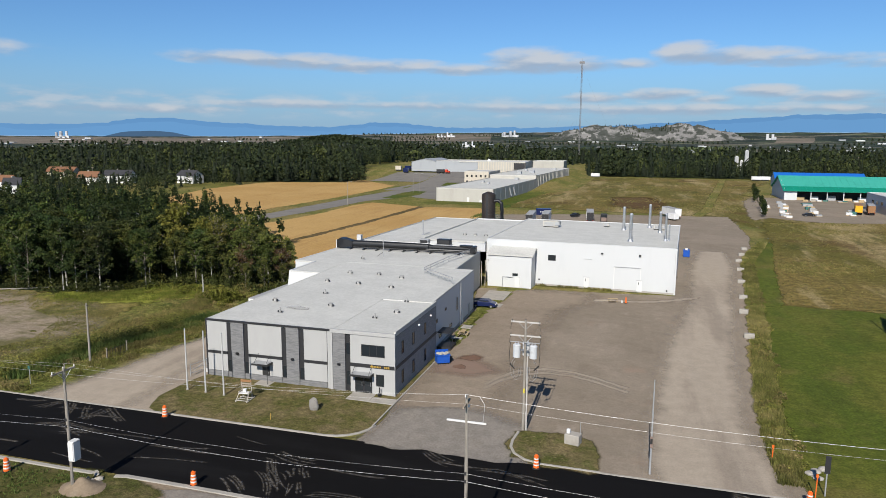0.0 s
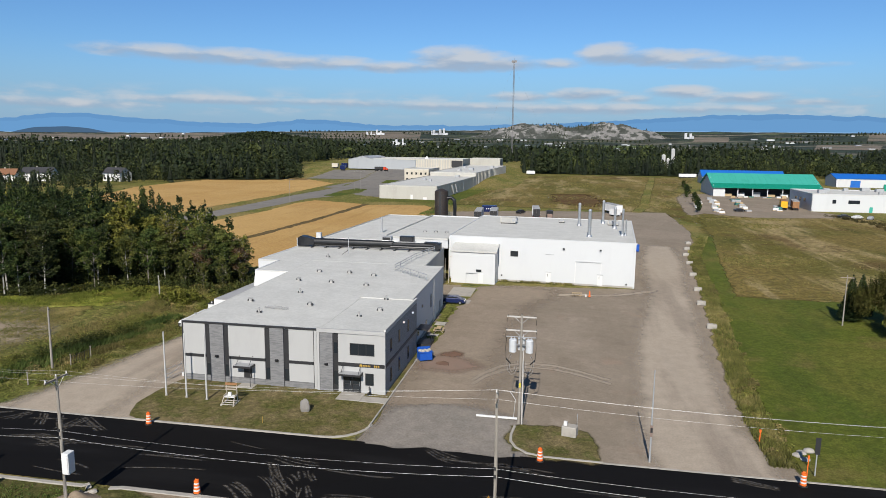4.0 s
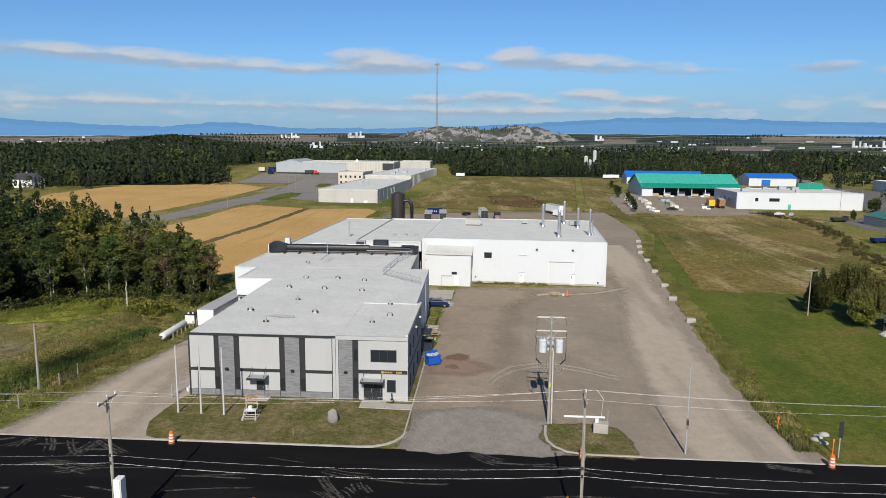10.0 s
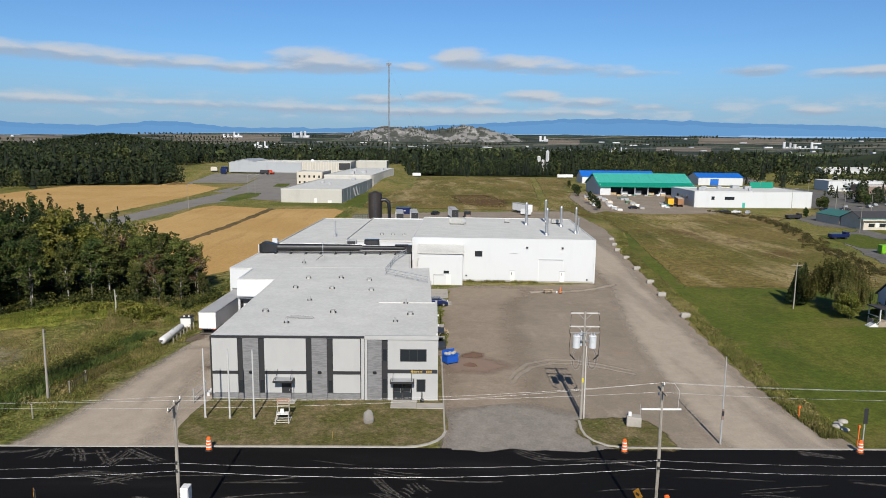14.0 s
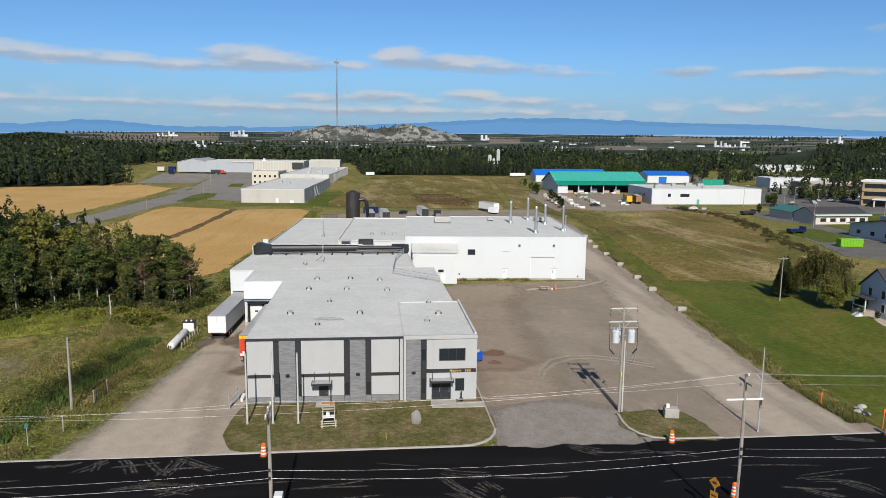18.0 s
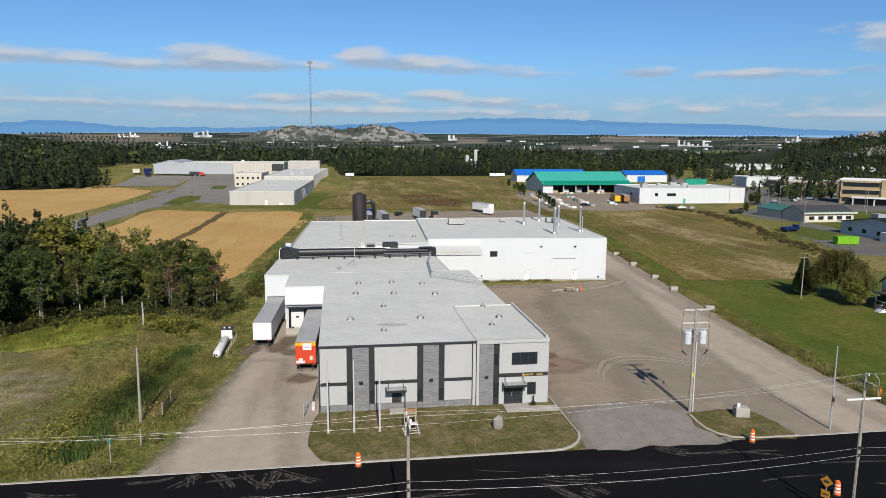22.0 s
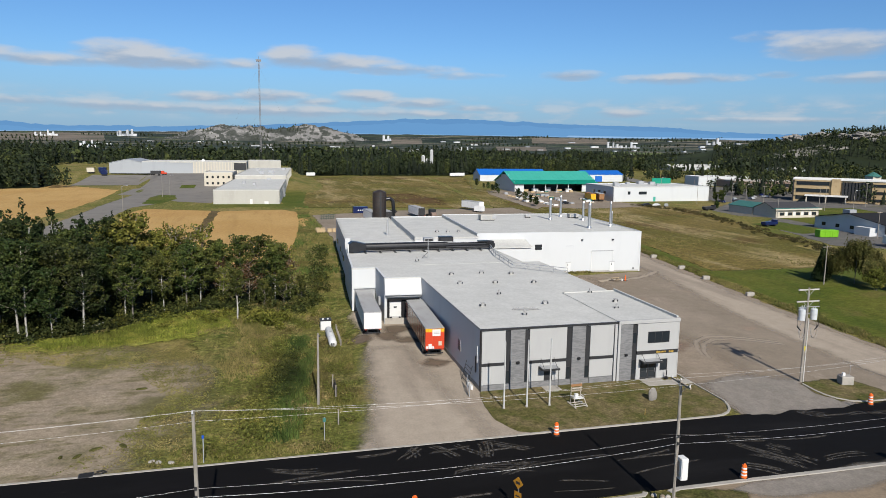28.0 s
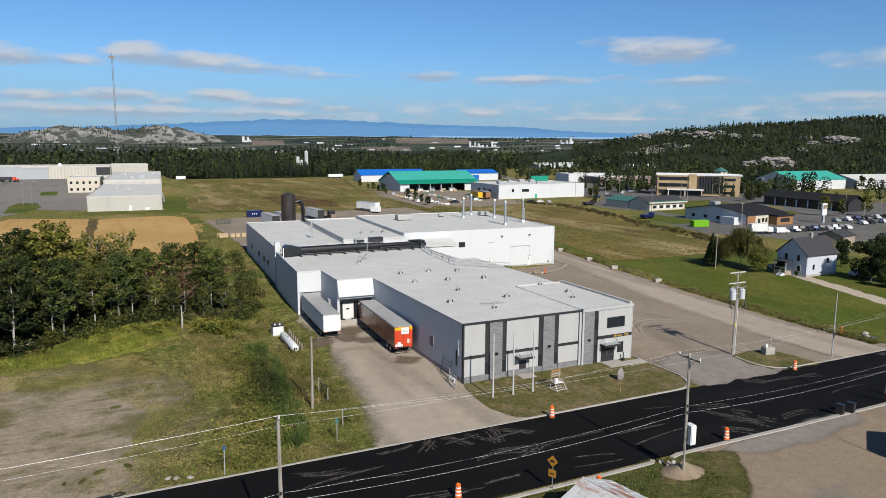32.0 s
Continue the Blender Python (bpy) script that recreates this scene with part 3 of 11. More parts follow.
    M["leaf_far"] = leafy("far_forest_leaves", (0.021, 0.033, 0.0125), (0.053, 0.063, 0.0195), each=0.0, island=0.32)
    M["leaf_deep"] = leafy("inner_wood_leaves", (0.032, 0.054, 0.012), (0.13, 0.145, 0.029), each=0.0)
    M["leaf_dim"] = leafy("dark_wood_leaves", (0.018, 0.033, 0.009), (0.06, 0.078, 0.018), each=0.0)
    M["willow_leaf"] = leafy("willow_leaves", (0.12, 0.15, 0.022), (0.29, 0.29, 0.055))
    M["willow_olive"] = leafy("olive_willow_leaves", (0.085, 0.098, 0.022), (0.22, 0.205, 0.055))
    M["blade"] = leafy("tall_grass_blades", (0.16, 0.15, 0.045), (0.33, 0.255, 0.11), each=0.0)
    M["reed"] = leafy("green_reeds", (0.085, 0.125, 0.028), (0.14, 0.16, 0.045), each=0.0)


mats()

# ---- building blocks ----


def part(name, bm, mat, parent, label="", smooth_faces=False):
    me = bpy.data.meshes.new(name)
    if isinstance(bm, tuple):
        me.from_pydata(bm[0], [], bm[1])
    else:
        bm.normal_update()
        bm.to_mesh(me)
        bm.free()
    me.materials.append(MAT[mat] if isinstance(mat, str) else mat)
    if smooth_faces:
        me.polygons.foreach_set("use_smooth", [True] * len(me.polygons))
    ob = new(name, me)
    if parent is not None:
        ob.parent = parent
    if label:
        ob["label"] = label
    return ob


def thing(name, place, label, category, group="", kind="", turn=0.0):
    e = new(name)
    e.empty_display_size = 0.3
    e.matrix_basis = pose(*place, 0, 0, turn)
    return tagged(e, label, category, group, kind)


def cuboid(x0, x1, y0, y1, z0, z1, bevel=0.0, bm=None):
    bm = bm or bmesh.new()
    vs = [bm.verts.new((x, y, z)) for x in (x0, x1) for y in (y0, y1) for z in (z0, z1)]
    fs = [bm.faces.new([vs[i] for i in f]) for f in ((0, 1, 3, 2), (4, 6, 7, 5), (0, 4, 5, 1), (2, 3, 7, 6), (0, 2, 6, 4), (1, 5, 7, 3))]
    if bevel:
        es = list({e for f in fs for e in f.edges})
        bmesh.ops.bevel(bm, geom=es, offset=bevel, segments=1, affect="EDGES")
    return bm


def tube(points, r, n=8, r2=None, bm=None, cap=True):
    """A round bar along a line of points, tapering from r to r2."""
    bm = bm or bmesh.new()
    pts = [Vector(p) for p in points]
    r2 = r if r2 is None else r2
    rings = []
    for i, p in enumerate(pts):
        d = (pts[min(i + 1, len(pts) - 1)] - pts[max(i - 1, 0)]).normalized()
        side = d.cross(Vector((0, 0, 1)))
        side = side.normalized() if side.length > 1e-4 else Vector((1, 0, 0))
        up = side.cross(d)
        rr = r + (r2 - r) * i / max(1, len(pts) - 1)
        rings.append([bm.verts.new(p + rr * (math.cos(a) * side + math.sin(a) * up)) for a in (2 * math.pi * k / n for k in range(n))])
    for a, b in zip(rings, rings[1:]):
        for k in range(n):
            bm.faces.new((a[k], a[(k + 1) % n], b[(k + 1) % n], b[k]))
    if cap:
        bm.faces.new(rings[0][::-1])
        bm.faces.new(rings[-1])
    return bm


def prism(poly, z0, z1, bm=None):
    bm = bm or bmesh.new()
    lo = [bm.verts.new((x, y, z0)) for x, y in poly]
    hi = [bm.verts.new((x, y, z1)) for x, y in poly]
    n = len(poly)
    for i in range(n):
        bm.faces.new((lo[i], lo[(i + 1) % n], hi[(i + 1) % n], hi[i]))
    bm.faces.new(hi)
    bm.faces.new(lo[::-1])
    return bm


def wall_strip(a, b, z0, z1, thick, bm=None):
    """An upright slab from a to b, its outer face on the line a-b, its body on the left of the way from a to b."""
    a, b = Vector(a), Vector(b)
    d = (b - a).normalized()
    n = Vector((-d.y, d.x)) * thick
    return prism([a[:], b[:], (b + n)[:], (a + n)[:]], z0, z1, bm)


def ragged(poly, step=1.6, jitter=0.35, seed=0, amp2=0.0):
    """The outline with points every step metres, pushed about so that the edge is uneven."""
    rnd = random.Random(seed)
    out = []
    n = len(poly)
    for i in range(n):
        a, b = Vector(poly[i]), Vector(poly[(i + 1) % n])
        k = max(1, int((b - a).length / step))
        for j in range(k):
            p = a.lerp(b, j / k)
            w = noise.noise(Vector((p.x * 0.11, p.y * 0.11, seed))) * amp2
            out.append((p.x + rnd.uniform(-jitter, jitter) + w, p.y + rnd.uniform(-jitter, jitter) + w))
    return out


SOFT = {}


def soft_material(key, gentle=False):
    """The material with its edge thinning out by the mesh's own fade value, broken up by noise."""
    if (key, gentle) not in SOFT:
        m = MAT[key].copy()
        m.name = MAT[key].name + "_thinning"
        nt = m.node_tree
        at = nt.nodes.new("ShaderNodeAttribute")
        at.attribute_name = "fade"
        n = nt.nodes.new("ShaderNodeTexNoise")
        n.inputs["Scale"].default_value, n.inputs["Detail"].default_value, n.inputs["Roughness"].default_value = 0.4, 8.0, 0.68
        nt.links.new(nt.nodes.new("ShaderNodeTexCoord").outputs["Object"], n.inputs["Vector"])
        wobble = maths(nt, "MULTIPLY", maths(nt, "SUBTRACT", n.outputs[0], 0.5), 0.7 if gentle else 1.3)
        v = maths(nt, "ADD", at.outputs["Fac"], wobble)
        soft_edge = smooth(nt, v, 0.02, 1.0) if gentle else smooth(nt, v, 0.22, 0.78)
        alpha = maths(nt, "MULTIPLY", maths(nt, "MULTIPLY", soft_edge, 0.85 if gentle else 1.0), smooth(nt, at.outputs["Fac"], 0.0, 0.2))
        nt.links.new(alpha, nt.nodes["Principled BSDF"].inputs["Alpha"])
        SOFT[key, gentle] = m
    return SOFT[key, gentle]


def patch(name, poly, z, mat, label, category, step=1.6, jitter=0.35, seed=0, kind="structure", amp2=0.0, soft=0.0, gentle=False):
    area = sum(a[0] * b[1] - b[0] * a[1] for a, b in zip(poly, poly[1:] + poly[:1]))
    poly = list(poly) if area > 0 else list(poly)[::-1]
    pts = ragged(poly, step, jitter, seed, amp2) if jitter or amp2 or soft else poly
    bm = bmesh.new()
    inner = [bm.verts.new((x, y, z)) for x, y in pts]
    f = bm.faces.new(inner)
    f.normal_update()
    if f.normal.z < 0:
        f.normal_flip()
    if not soft:
        bmesh.ops.triangulate(bm, faces=[f])
        return tagged(part(name, bm, mat, None), label, category, kind=kind)
    n = len(pts)
    outer = []
    for i in range(n):
        a, b = Vector(pts[i - 2]), Vector(pts[(i + 2) % n])
        d = (b - a).normalized()
        outer.append(bm.verts.new((pts[i][0] + d.y * soft, pts[i][1] - d.x * soft, z - 0.004)))
    for i in range(n):
        j = (i + 1) % n
        bm.faces.new((inner[i], outer[i], outer[j], inner[j]))
    bmesh.ops.triangulate(bm, faces=[f])
    ob = part(name, bm, soft_material(mat, gentle), None)
    at = ob.data.attributes.new("fade", "FLOAT", "POINT")
    at.data.foreach_set("value", [1.0] * n + [0.0] * n)
    return tagged(ob, label, category, kind=kind)


# ---- the ground ----
def ground():
    bm = bmesh.new()
    xs = [-4900, -2500, -1200, -600, -300, -150, 0, 150, 300, 600, 1200, 2500, 4900]
    grid = [[bm.verts.new((x, y, 0)) for x in xs] for y in [-4900, -2500, -1200, -600, -300, -100, 0, 150, 300, 600, 1200, 2500, 4900]]
    for r0, r1 in zip(grid, grid[1:]):
        for i in range(len(xs) - 1):
            bm.faces.new((r0[i], r0[i + 1], r1[i + 1], r1[i]))
    tagged(part("ground", bm, "grass", None), "wide flat meadow of green and dry brown grass", "ground", kind="structure")
    vs, fs, na, nr = [], [], 120, 60
    for j in range(nr + 1):
        R = 950 + 3800 * j / nr
        for i in range(na + 1):
            a = radians(-75 + 150 * i / na)
            x, y = 10 + R * math.sin(a), -78 + R * math.cos(a)
            vs.append((x, y, 0.3 + far_rise(x, y)))
    for j in range(nr):
        for i in range(na):
            k = j * (na + 1) + i
            fs.append((k, k + 1, k + na + 2, k + na + 1))
    tagged(part("far_plain_ground", (vs, fs), "far_plain", None), "distant farmland with dark woods and pale fields", "farmland", kind="structure")
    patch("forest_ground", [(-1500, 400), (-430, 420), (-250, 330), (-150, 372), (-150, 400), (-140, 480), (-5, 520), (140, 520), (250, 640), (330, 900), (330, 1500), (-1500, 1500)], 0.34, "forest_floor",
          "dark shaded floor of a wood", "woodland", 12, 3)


def road():
    patch("road", [(-600, -25.6), (600, -25.6), (600, -12.7), (-600, -12.7)], 0.03, "asphalt", "freshly laid black asphalt road with dusty tyre marks", "road", jitter=0)
    rnd = random.Random(5)
    vs, fs, fade = [], [], []

    def streak(x0, y0, x1, y1, width, bend):
        """One smeared strand, thinning out to its edges and ends."""
        a, b = Vector((x0, y0)), Vector((x1, y1))
        side = Vector((a.y - b.y, b.x - a.x)).normalized()
        n = 10
        for k in range(n + 1):
            q = k / n
            c = a.lerp(b, q) + side * bend * (a - b).length * (q - q * q) * 4
            w = width * rnd.uniform(0.7, 1.2)
            for u in (-1, 0, 1):
                r = c + side * w * u
                vs.append((r.x, min(-12.8, max(-25.5, r.y)), 0.035))
                fade.append(0.0 if u or k in (0, n) else rnd.uniform(0.75, 1.0))
            if k:
                m = len(vs)
                fs.extend(((m - 6, m - 5, m - 2, m - 3), (m - 5, m - 4, m - 1, m - 2)))

    fans = [(-10.2, -13.0, -12.2, -15.2), (-10.8, -13.0, -10.4, -15.2), (-8.8, -13.0, -7.2, -15.9), (-6.3, -13.2, -3.7, -16.4), (-3.8, -13.3, -4.4, -16.4), (-3.8, -13.1, 0.4, -15.8), (-16.0, -13.7, -12.0, -13.1), (-6.2, -18.2, -0.5, -19.6), (-8.2, -18.7, -4.6, -18.1), (-4.0, -19.8, -0.9, -18.3)]
    spins = [(23.4, -19.6, 24.1, -21.0), (24.4, -20.0, 25.1, -21.1), (19.6, -18.5, 21.2, -20.4), (21.8, -21.2, 22.9, -22.5), (33.3, -12.9, 36.6, -15.1), (20.2, -21.3, 23.1, -24.9), (20.3, -18.9, 24.0, -23.9), (18.0, -23.2, 20.7, -25.4), (24.3, -22.4, 25.2, -24.3), (26.4, -23.8, 31.6, -23.6)]
    others = [(19.8, -17.5, 24.0, -18.4), (50.8, -23.0, 53.8, -25.0), (55.0, -22.1, 56.8, -24.6), (52.6, -21.6, 57.4, -22.6), (61.0, -13.3, 65.0, -14.6), (-24.0, -14.6, -19.5, -15.8), (40.2, -15.0, 45.0, -16.4)]
    for x0, y0, x1, y1 in fans + spins + others:
        dx, dy = x1 - x0, y1 - y0
        d = math.hypot(dx, dy)
        bend = rnd.uniform(-0.09, 0.09)
        for k in range(rnd.choice((2, 3, 3, 4))):
            o, t = (k - 1) * rnd.uniform(0.28, 0.5), rnd.uniform(-0.08, 0.08) * d
            sx, sy = -dy / d * o + dx / d * t, dx / d * o + dy / d * t
            streak(x0 + sx, y0 + sy, x1 + sx + rnd.gauss(0, 0.15), y1 + sy + rnd.gauss(0, 0.15), rnd.uniform(0.10, 0.20), bend)
    for _ in range(26):
        x, y = rnd.uniform(-30, 70), rnd.uniform(-24.5, -14)
        streak(x, y, x + rnd.uniform(3, 9), y + rnd.uniform(-1.2, 1.2), rnd.uniform(0.10, 0.28), rnd.uniform(-0.06, 0.06))
    marks = part("tyre_marks", (vs, fs), "dust", None)
    marks.data.attributes.new("fade", "FLOAT", "POINT").data.foreach_set("value", fade)
    tagged(marks, "pale dusty tyre marks on black asphalt", "tyre marks", kind="stuff")

    def kerb(name, line, w, h, label):
        bm = bmesh.new()
        rows = []
        for i, (x, y) in enumerate(line):
            a, b = Vector(line[max(i - 1, 0)]), Vector(line[min(i + 1, len(line) - 1)])
            d = (b - a).normalized()
            n = Vector((-d.y, d.x))
            rows.append([bm.verts.new((x + n.x * u, y + n.y * u, v)) for u, v in ((0, -0.05), (0, h - 0.03), (0.03, h), (w - 0.03, h), (w, h - 0.03), (w, -0.05))])
        for r0, r1 in zip(rows, rows[1:]):
            for k in range(5):
                bm.faces.new((r0[k], r1[k], r1[k + 1], r0[k + 1]))
        bm.faces.new(rows[0][::-1])
        bm.faces.new(rows[-1])
        bmesh.ops.recalc_face_normals(bm, faces=bm.faces[:])
        tagged(part(name, bm, "concrete", None), label, "kerb", kind="structure")

    low = "flush pale concrete edging along the asphalt road"
    kerb("kerb_west", [(-600 + i * 30, -12.72) for i in range(21)], 0.32, 0.07, low)
    end = [(x, -12.72) for x in (0, 5, 10, 15, 20, 22.5)] + [(22.5 + 4.2 * math.sin(a), -8.5 - 4.2 * math.cos(a)) for a in (0.3, 0.6, 0.9, 1.2, 1.5)]
    kerb("kerb_lawn", end, 0.3, 0.14, "pale concrete kerb curving round the front lawn")
    isl = [(41.1, -5.9), (40.9, -8), (41.0, -9.6), (41.6, -11), (42.8, -12.1), (44.5, -12.6), (50, -12.7)]
    kerb("kerb_island", isl, 0.28, 0.14, "pale concrete kerb round a small grass island")
    kerb("kerb_east", [(50 + i * 30, -12.72) for i in range(19)], 0.3, 0.07, low)
    kerb("kerb_south", [(6.2, -25.62), (6.0, -25.9), (4, -25.95)] + [(-6 - 20 * i, -25.95) for i in range(29)], 0.45, 0.15, "new pale concrete kerb beside the road")
    kerb("kerb_south_east", [(600 - 20 * i, -25.62) for i in range(29)] + [(24, -25.62), (16, -25.5), (9.5, -25.5), (8.4, -25.8)], 0.5, 0.12, "new pale concrete kerb beside the road")


DOCK_STAINS = [(-4.6, 29.0, 1.2, 1.4), (-3.9, 22.5, 0.8, 0.5), (-6.6, 25.2, 0.9, 1.6), (-10.6, 25.0, 0.9, 1.2), (-2.6, 11.5, 1.0, 0.8)]


def yards():
    patch("gravel_yard", [(26.4, -12.5), (26.9, -8), (26.4, -3.2), (26.2, 0), (25.9, 17), (24, 44), (21, 62), (59.5, 66), (61.5, 110), (-4, 118), (-6, 200), (30, 214), (84, 222), (84, 160), (79.2, 122), (76.2, 112), (75, 99), (73.3, 84), (71.6, 68),
          (70, 56), (68.6, 39), (67.1, 31), (65.2, 6), (65.5, -6), (67.5, -12.5)], 0.02, "gravel", "wide packed gravel yard with worn wheel tracks", "gravel yard", seed=1, soft=0.9)
    patch("gravel_track", [(56.5, -12.3), (56, -4), (56.7, 10), (58.7, 30), (61.7, 50), (63.5, 64), (64.5, 80), (65.7, 100), (68.5, 125), (72.5, 126), (71.6, 100), (69.2, 80), (67.4, 64), (66.2, 50), (64.0, 30), (62.6, 10), (62.6, -2), (64.6, -12.3)], 0.03, "track",
          "pale worn vehicle track over the gravel", "vehicle track", seed=2, jitter=0.2, amp2=0.6, soft=3.6, gentle=True)
    for off, sd in ((0.0, 12), (1.5, 44)):
        arc = [(34.8, 7.4), (35.9, 10.2), (37.9, 13.4), (41.1, 15.3), (44.9, 15.0), (47.6, 13.7), (51.5, 11.0)]
        ring = [(x + 0.12 * off, y - off) for x, y in arc] + [(x + 0.12 * off + 0.1, y - off - 0.4) for x, y in arc[::-1]]
        patch("gravel_turning_track", ring, 0.03, "drive_gravel", "curved pale tyre track on the gravel", "vehicle track", seed=sd, jitter=0.1, step=0.8, soft=0.55, gentle=True)
    patch("gravel_drive", [(-17, -12.5), (-15.2, -7.7), (-13.2, 3.4), (-12.2, 19), (-11.4, 25), (-12.2, 39), (-10, 42), (0, 33), (0, -1), (-0.9, -3.1), (-0.9, -8.5), (1.6, -12.5)], 0.02, "drive_gravel", "gravel drive leading to the loading docks", "gravel drive", seed=3, soft=0.8)
    patch("gravel_drive_track", [(-12.5, -12.4), (-10, 2), (-8.8, 18), (-6.4, 18), (-6.2, 2), (-4.5, -12.4)], 0.03, "track", "pale worn middle of the gravel drive", "vehicle track", seed=4, jitter=0.2, amp2=0.6, soft=4.0, gentle=True)
    patch("brown_wear", [(30, -8), (29, 20), (28.5, 45), (31, 60), (41, 60), (35, 45), (34, 20), (33, -6)], 0.029, "tan_wear", "warm brown worn side of the gravel yard", "gravel patch", seed=34, jitter=0.4, amp2=1.5, step=2, soft=7.0, gentle=True)
    patch("asphalt_apron", [(27.6, -12.6), (28.2, -9), (28, -4.5), (34, -2.5), (40.6, -5), (40.7, -9), (42, -12.6)], 0.031, "pale_asphalt", "grey asphalt apron at the yard entrance", "asphalt apron", seed=13, jitter=0.4, soft=3.0, gentle=True)
    patch("soil_stain", [(30.0, 16.7), (30.7, 16.3), (31.6, 16.6), (31.7, 17.3), (30.8, 17.6)], 0.034, "red_soil", "reddish brown soil stain on the gravel", "stain", seed=28, jitter=0.35, step=0.5, soft=1.4, gentle=True)
    patch("soil_stain", [(29.6, 12.0), (30.6, 11.8), (31.0, 12.7), (30.2, 13.2), (29.5, 12.8)], 0.034, "red_soil", "small reddish brown soil stain on the gravel", "stain", seed=36, jitter=0.3, step=0.5, soft=1.3, gentle=True)
    patch("soil_stain", [(28.8, 11.0), (31.5, 10.8), (33.6, 12.2), (33.0, 13.6), (30.5, 14.6), (28.8, 13.5)], 0.033, "pink_dust", "faint reddish dust on the gravel", "stain", seed=41, jitter=0.5, step=0.8, soft=3.0, gentle=True)
    sweep = [(44.5, 57.2), (47.5, 58.6), (51.3, 58.2), (55, 59.4), (58.5, 61.8), (63, 65.5)]
    patch("gravel_turning_track", sweep + [(x + 0.3, y + 1.0) for x, y in sweep[::-1]], 0.0335, "track", "curved pale tyre track on the gravel", "vehicle track", seed=46, jitter=0.15, step=0.8, soft=1.0, gentle=True)
    for k, (x, y, rx, ry) in enumerate(DOCK_STAINS):
        patch("dock_stain", [(x + rx * math.cos(j * 0.785), y + ry * math.sin(j * 0.785)) for j in range(8)], 0.033, "dock_dirt", "dark oily dirt on the gravel before the docks", "stain", seed=70 + k, jitter=0.4, step=0.6, soft=1.8, gentle=True)
    patch("front_lawn", [(-0.7, -3), (-0.9, -8.4), (0.4, -11.6), (2, -12.4), (22.5, -12.4), (25, -11.6), (26.3, -9.6), (26.7, -8.2), (26.2, -0.2), (26.0, 16.5), (25.6, 16.5), (25.6, 0.2), (0.1, 0.2)], 0.05, "front_lawn", "worn front lawn with dry patches", "lawn", seed=6, jitter=0.1, step=0.9, soft=0.15)
    patch("grass_island", [(41.3, -6), (41.1, -9), (42, -11.3), (44.3, -12.4), (49.5, -12.4), (49, -8.4), (48.2, -6), (45, -5.4)], 0.06, "front_lawn", "small grass island beside the yard entrance", "grass island", seed=7, jitter=0.3, step=0.7, soft=0.9)
    patch("roadside_lawn", [(68.4, -12.4), (68.8, 0), (69.9, 18), (71.6, 34), (73.4, 50), (75, 63.5), (97, 63), (128, 62), (150, 20), (150, -12.4)], 0.02, "lawn", "bright mown lawn beside the gravel yard", "lawn", seed=8, jitter=0.5, soft=1.6)
    patch("mown_strip", [(74.5, 63), (77.5, 63), (83, 108), (89, 150), (86, 152), (79.5, 110)], 0.024, "lawn", "narrow mown strip through the meadow", "mown strip", seed=9, jitter=0.4, soft=1.0)
    patch("back_meadow", [(-8, 236), (84, 224), (92, 190), (110, 215), (112, 300), (100, 350), (135, 490), (60, 505), (2, 480), (-2, 330)], 0.02, "field_dry", "dry brown meadow behind the factory", "meadow", seed=10, jitter=1.2, step=5, soft=7, gentle=True)
    patch("side_meadow", [(79, 66), (118, 66), (132, 92), (138, 123), (150, 159), (156, 190), (166, 200), (160, 222), (118, 212), (96, 205), (90, 150), (84, 108)], 0.022, "field_dry", "rough dry meadow with long pale grass", "meadow", seed=11, jitter=1.0, step=4, soft=4, gentle=True)
    patch("weedy_bank", [(-17.2, -12.4), (-15.3, -7.6), (-13.4, 3.4), (-12.4, 19), (-11.6, 25), (-12.4, 40), (-10, 44), (-7, 112), (-20, 112), (-20, 60), (-36, 48), (-34, 30), (-29, 12), (-30, -6), (-37, -12.4)], 0.026, "weeds", "overgrown weedy bank beside the drive", "weeds", seed=14, jitter=0.6, soft=3.0)
    patch("lime_bank", [(-58, 30.5), (-46, 35.5), (-42.5, 42), (-35.6, 46.5), (-30, 43), (-29, 38), (-34, 33), (-42, 29), (-52, 26.5)], 0.033, "lime_weeds", "bright yellow-green weeds in front of the wood", "weeds", seed=35, jitter=0.8, step=2, soft=3.0)
    patch("golden_strip", [(-32, 46), (-29.5, 46), (-25, 36), (-23.2, 24), (-23, 12), (-25, 12), (-25.6, 24), (-27.6, 36)], 0.036, "golden_grass", "strip of pale golden grass on the bank", "grass", seed=37, jitter=0.5, step=2, soft=2.0)
    patch("bare_lot", [(-110, 26), (-58, 24), (-48, 23), (-42, 21), (-38, 13), (-35.5, 5), (-38, -3), (-41, -9), (-45, -12.4), (-110, -12.4)], 0.03, "bare", "bare sandy lot with sparse grass", "bare ground", seed=15, jitter=1.0, step=2.5, amp2=3.0, soft=9.0, gentle=True)
    patch("south_verge", [(-120, -40), (-10, -40), (4, -37), (10, -33), (14.5, -27.5), (8, -26.4), (-120, -26.4)], 0.04, "verge", "worn grass verge across the road", "grass verge", seed=16, jitter=0.4, soft=1.2)
    patch("south_gravel_lot", [(10, -33), (14.5, -27), (9.5, -26.1), (44, -26.1), (44, -60), (6, -60), (6, -37)], 0.03, "brown_lot", "pale sandy gravel lot across the road", "gravel lot", seed=17, jitter=0.5, soft=1.5)
    patch("south_apron", [(15, -26.6), (34, -26.4), (33, -27.6), (24, -28.4), (17, -28.2)], 0.045, "pale_asphalt", "dusty grey asphalt apron", "asphalt apron", seed=18, jitter=0.3, amp2=0.6, soft=1.2, gentle=True)
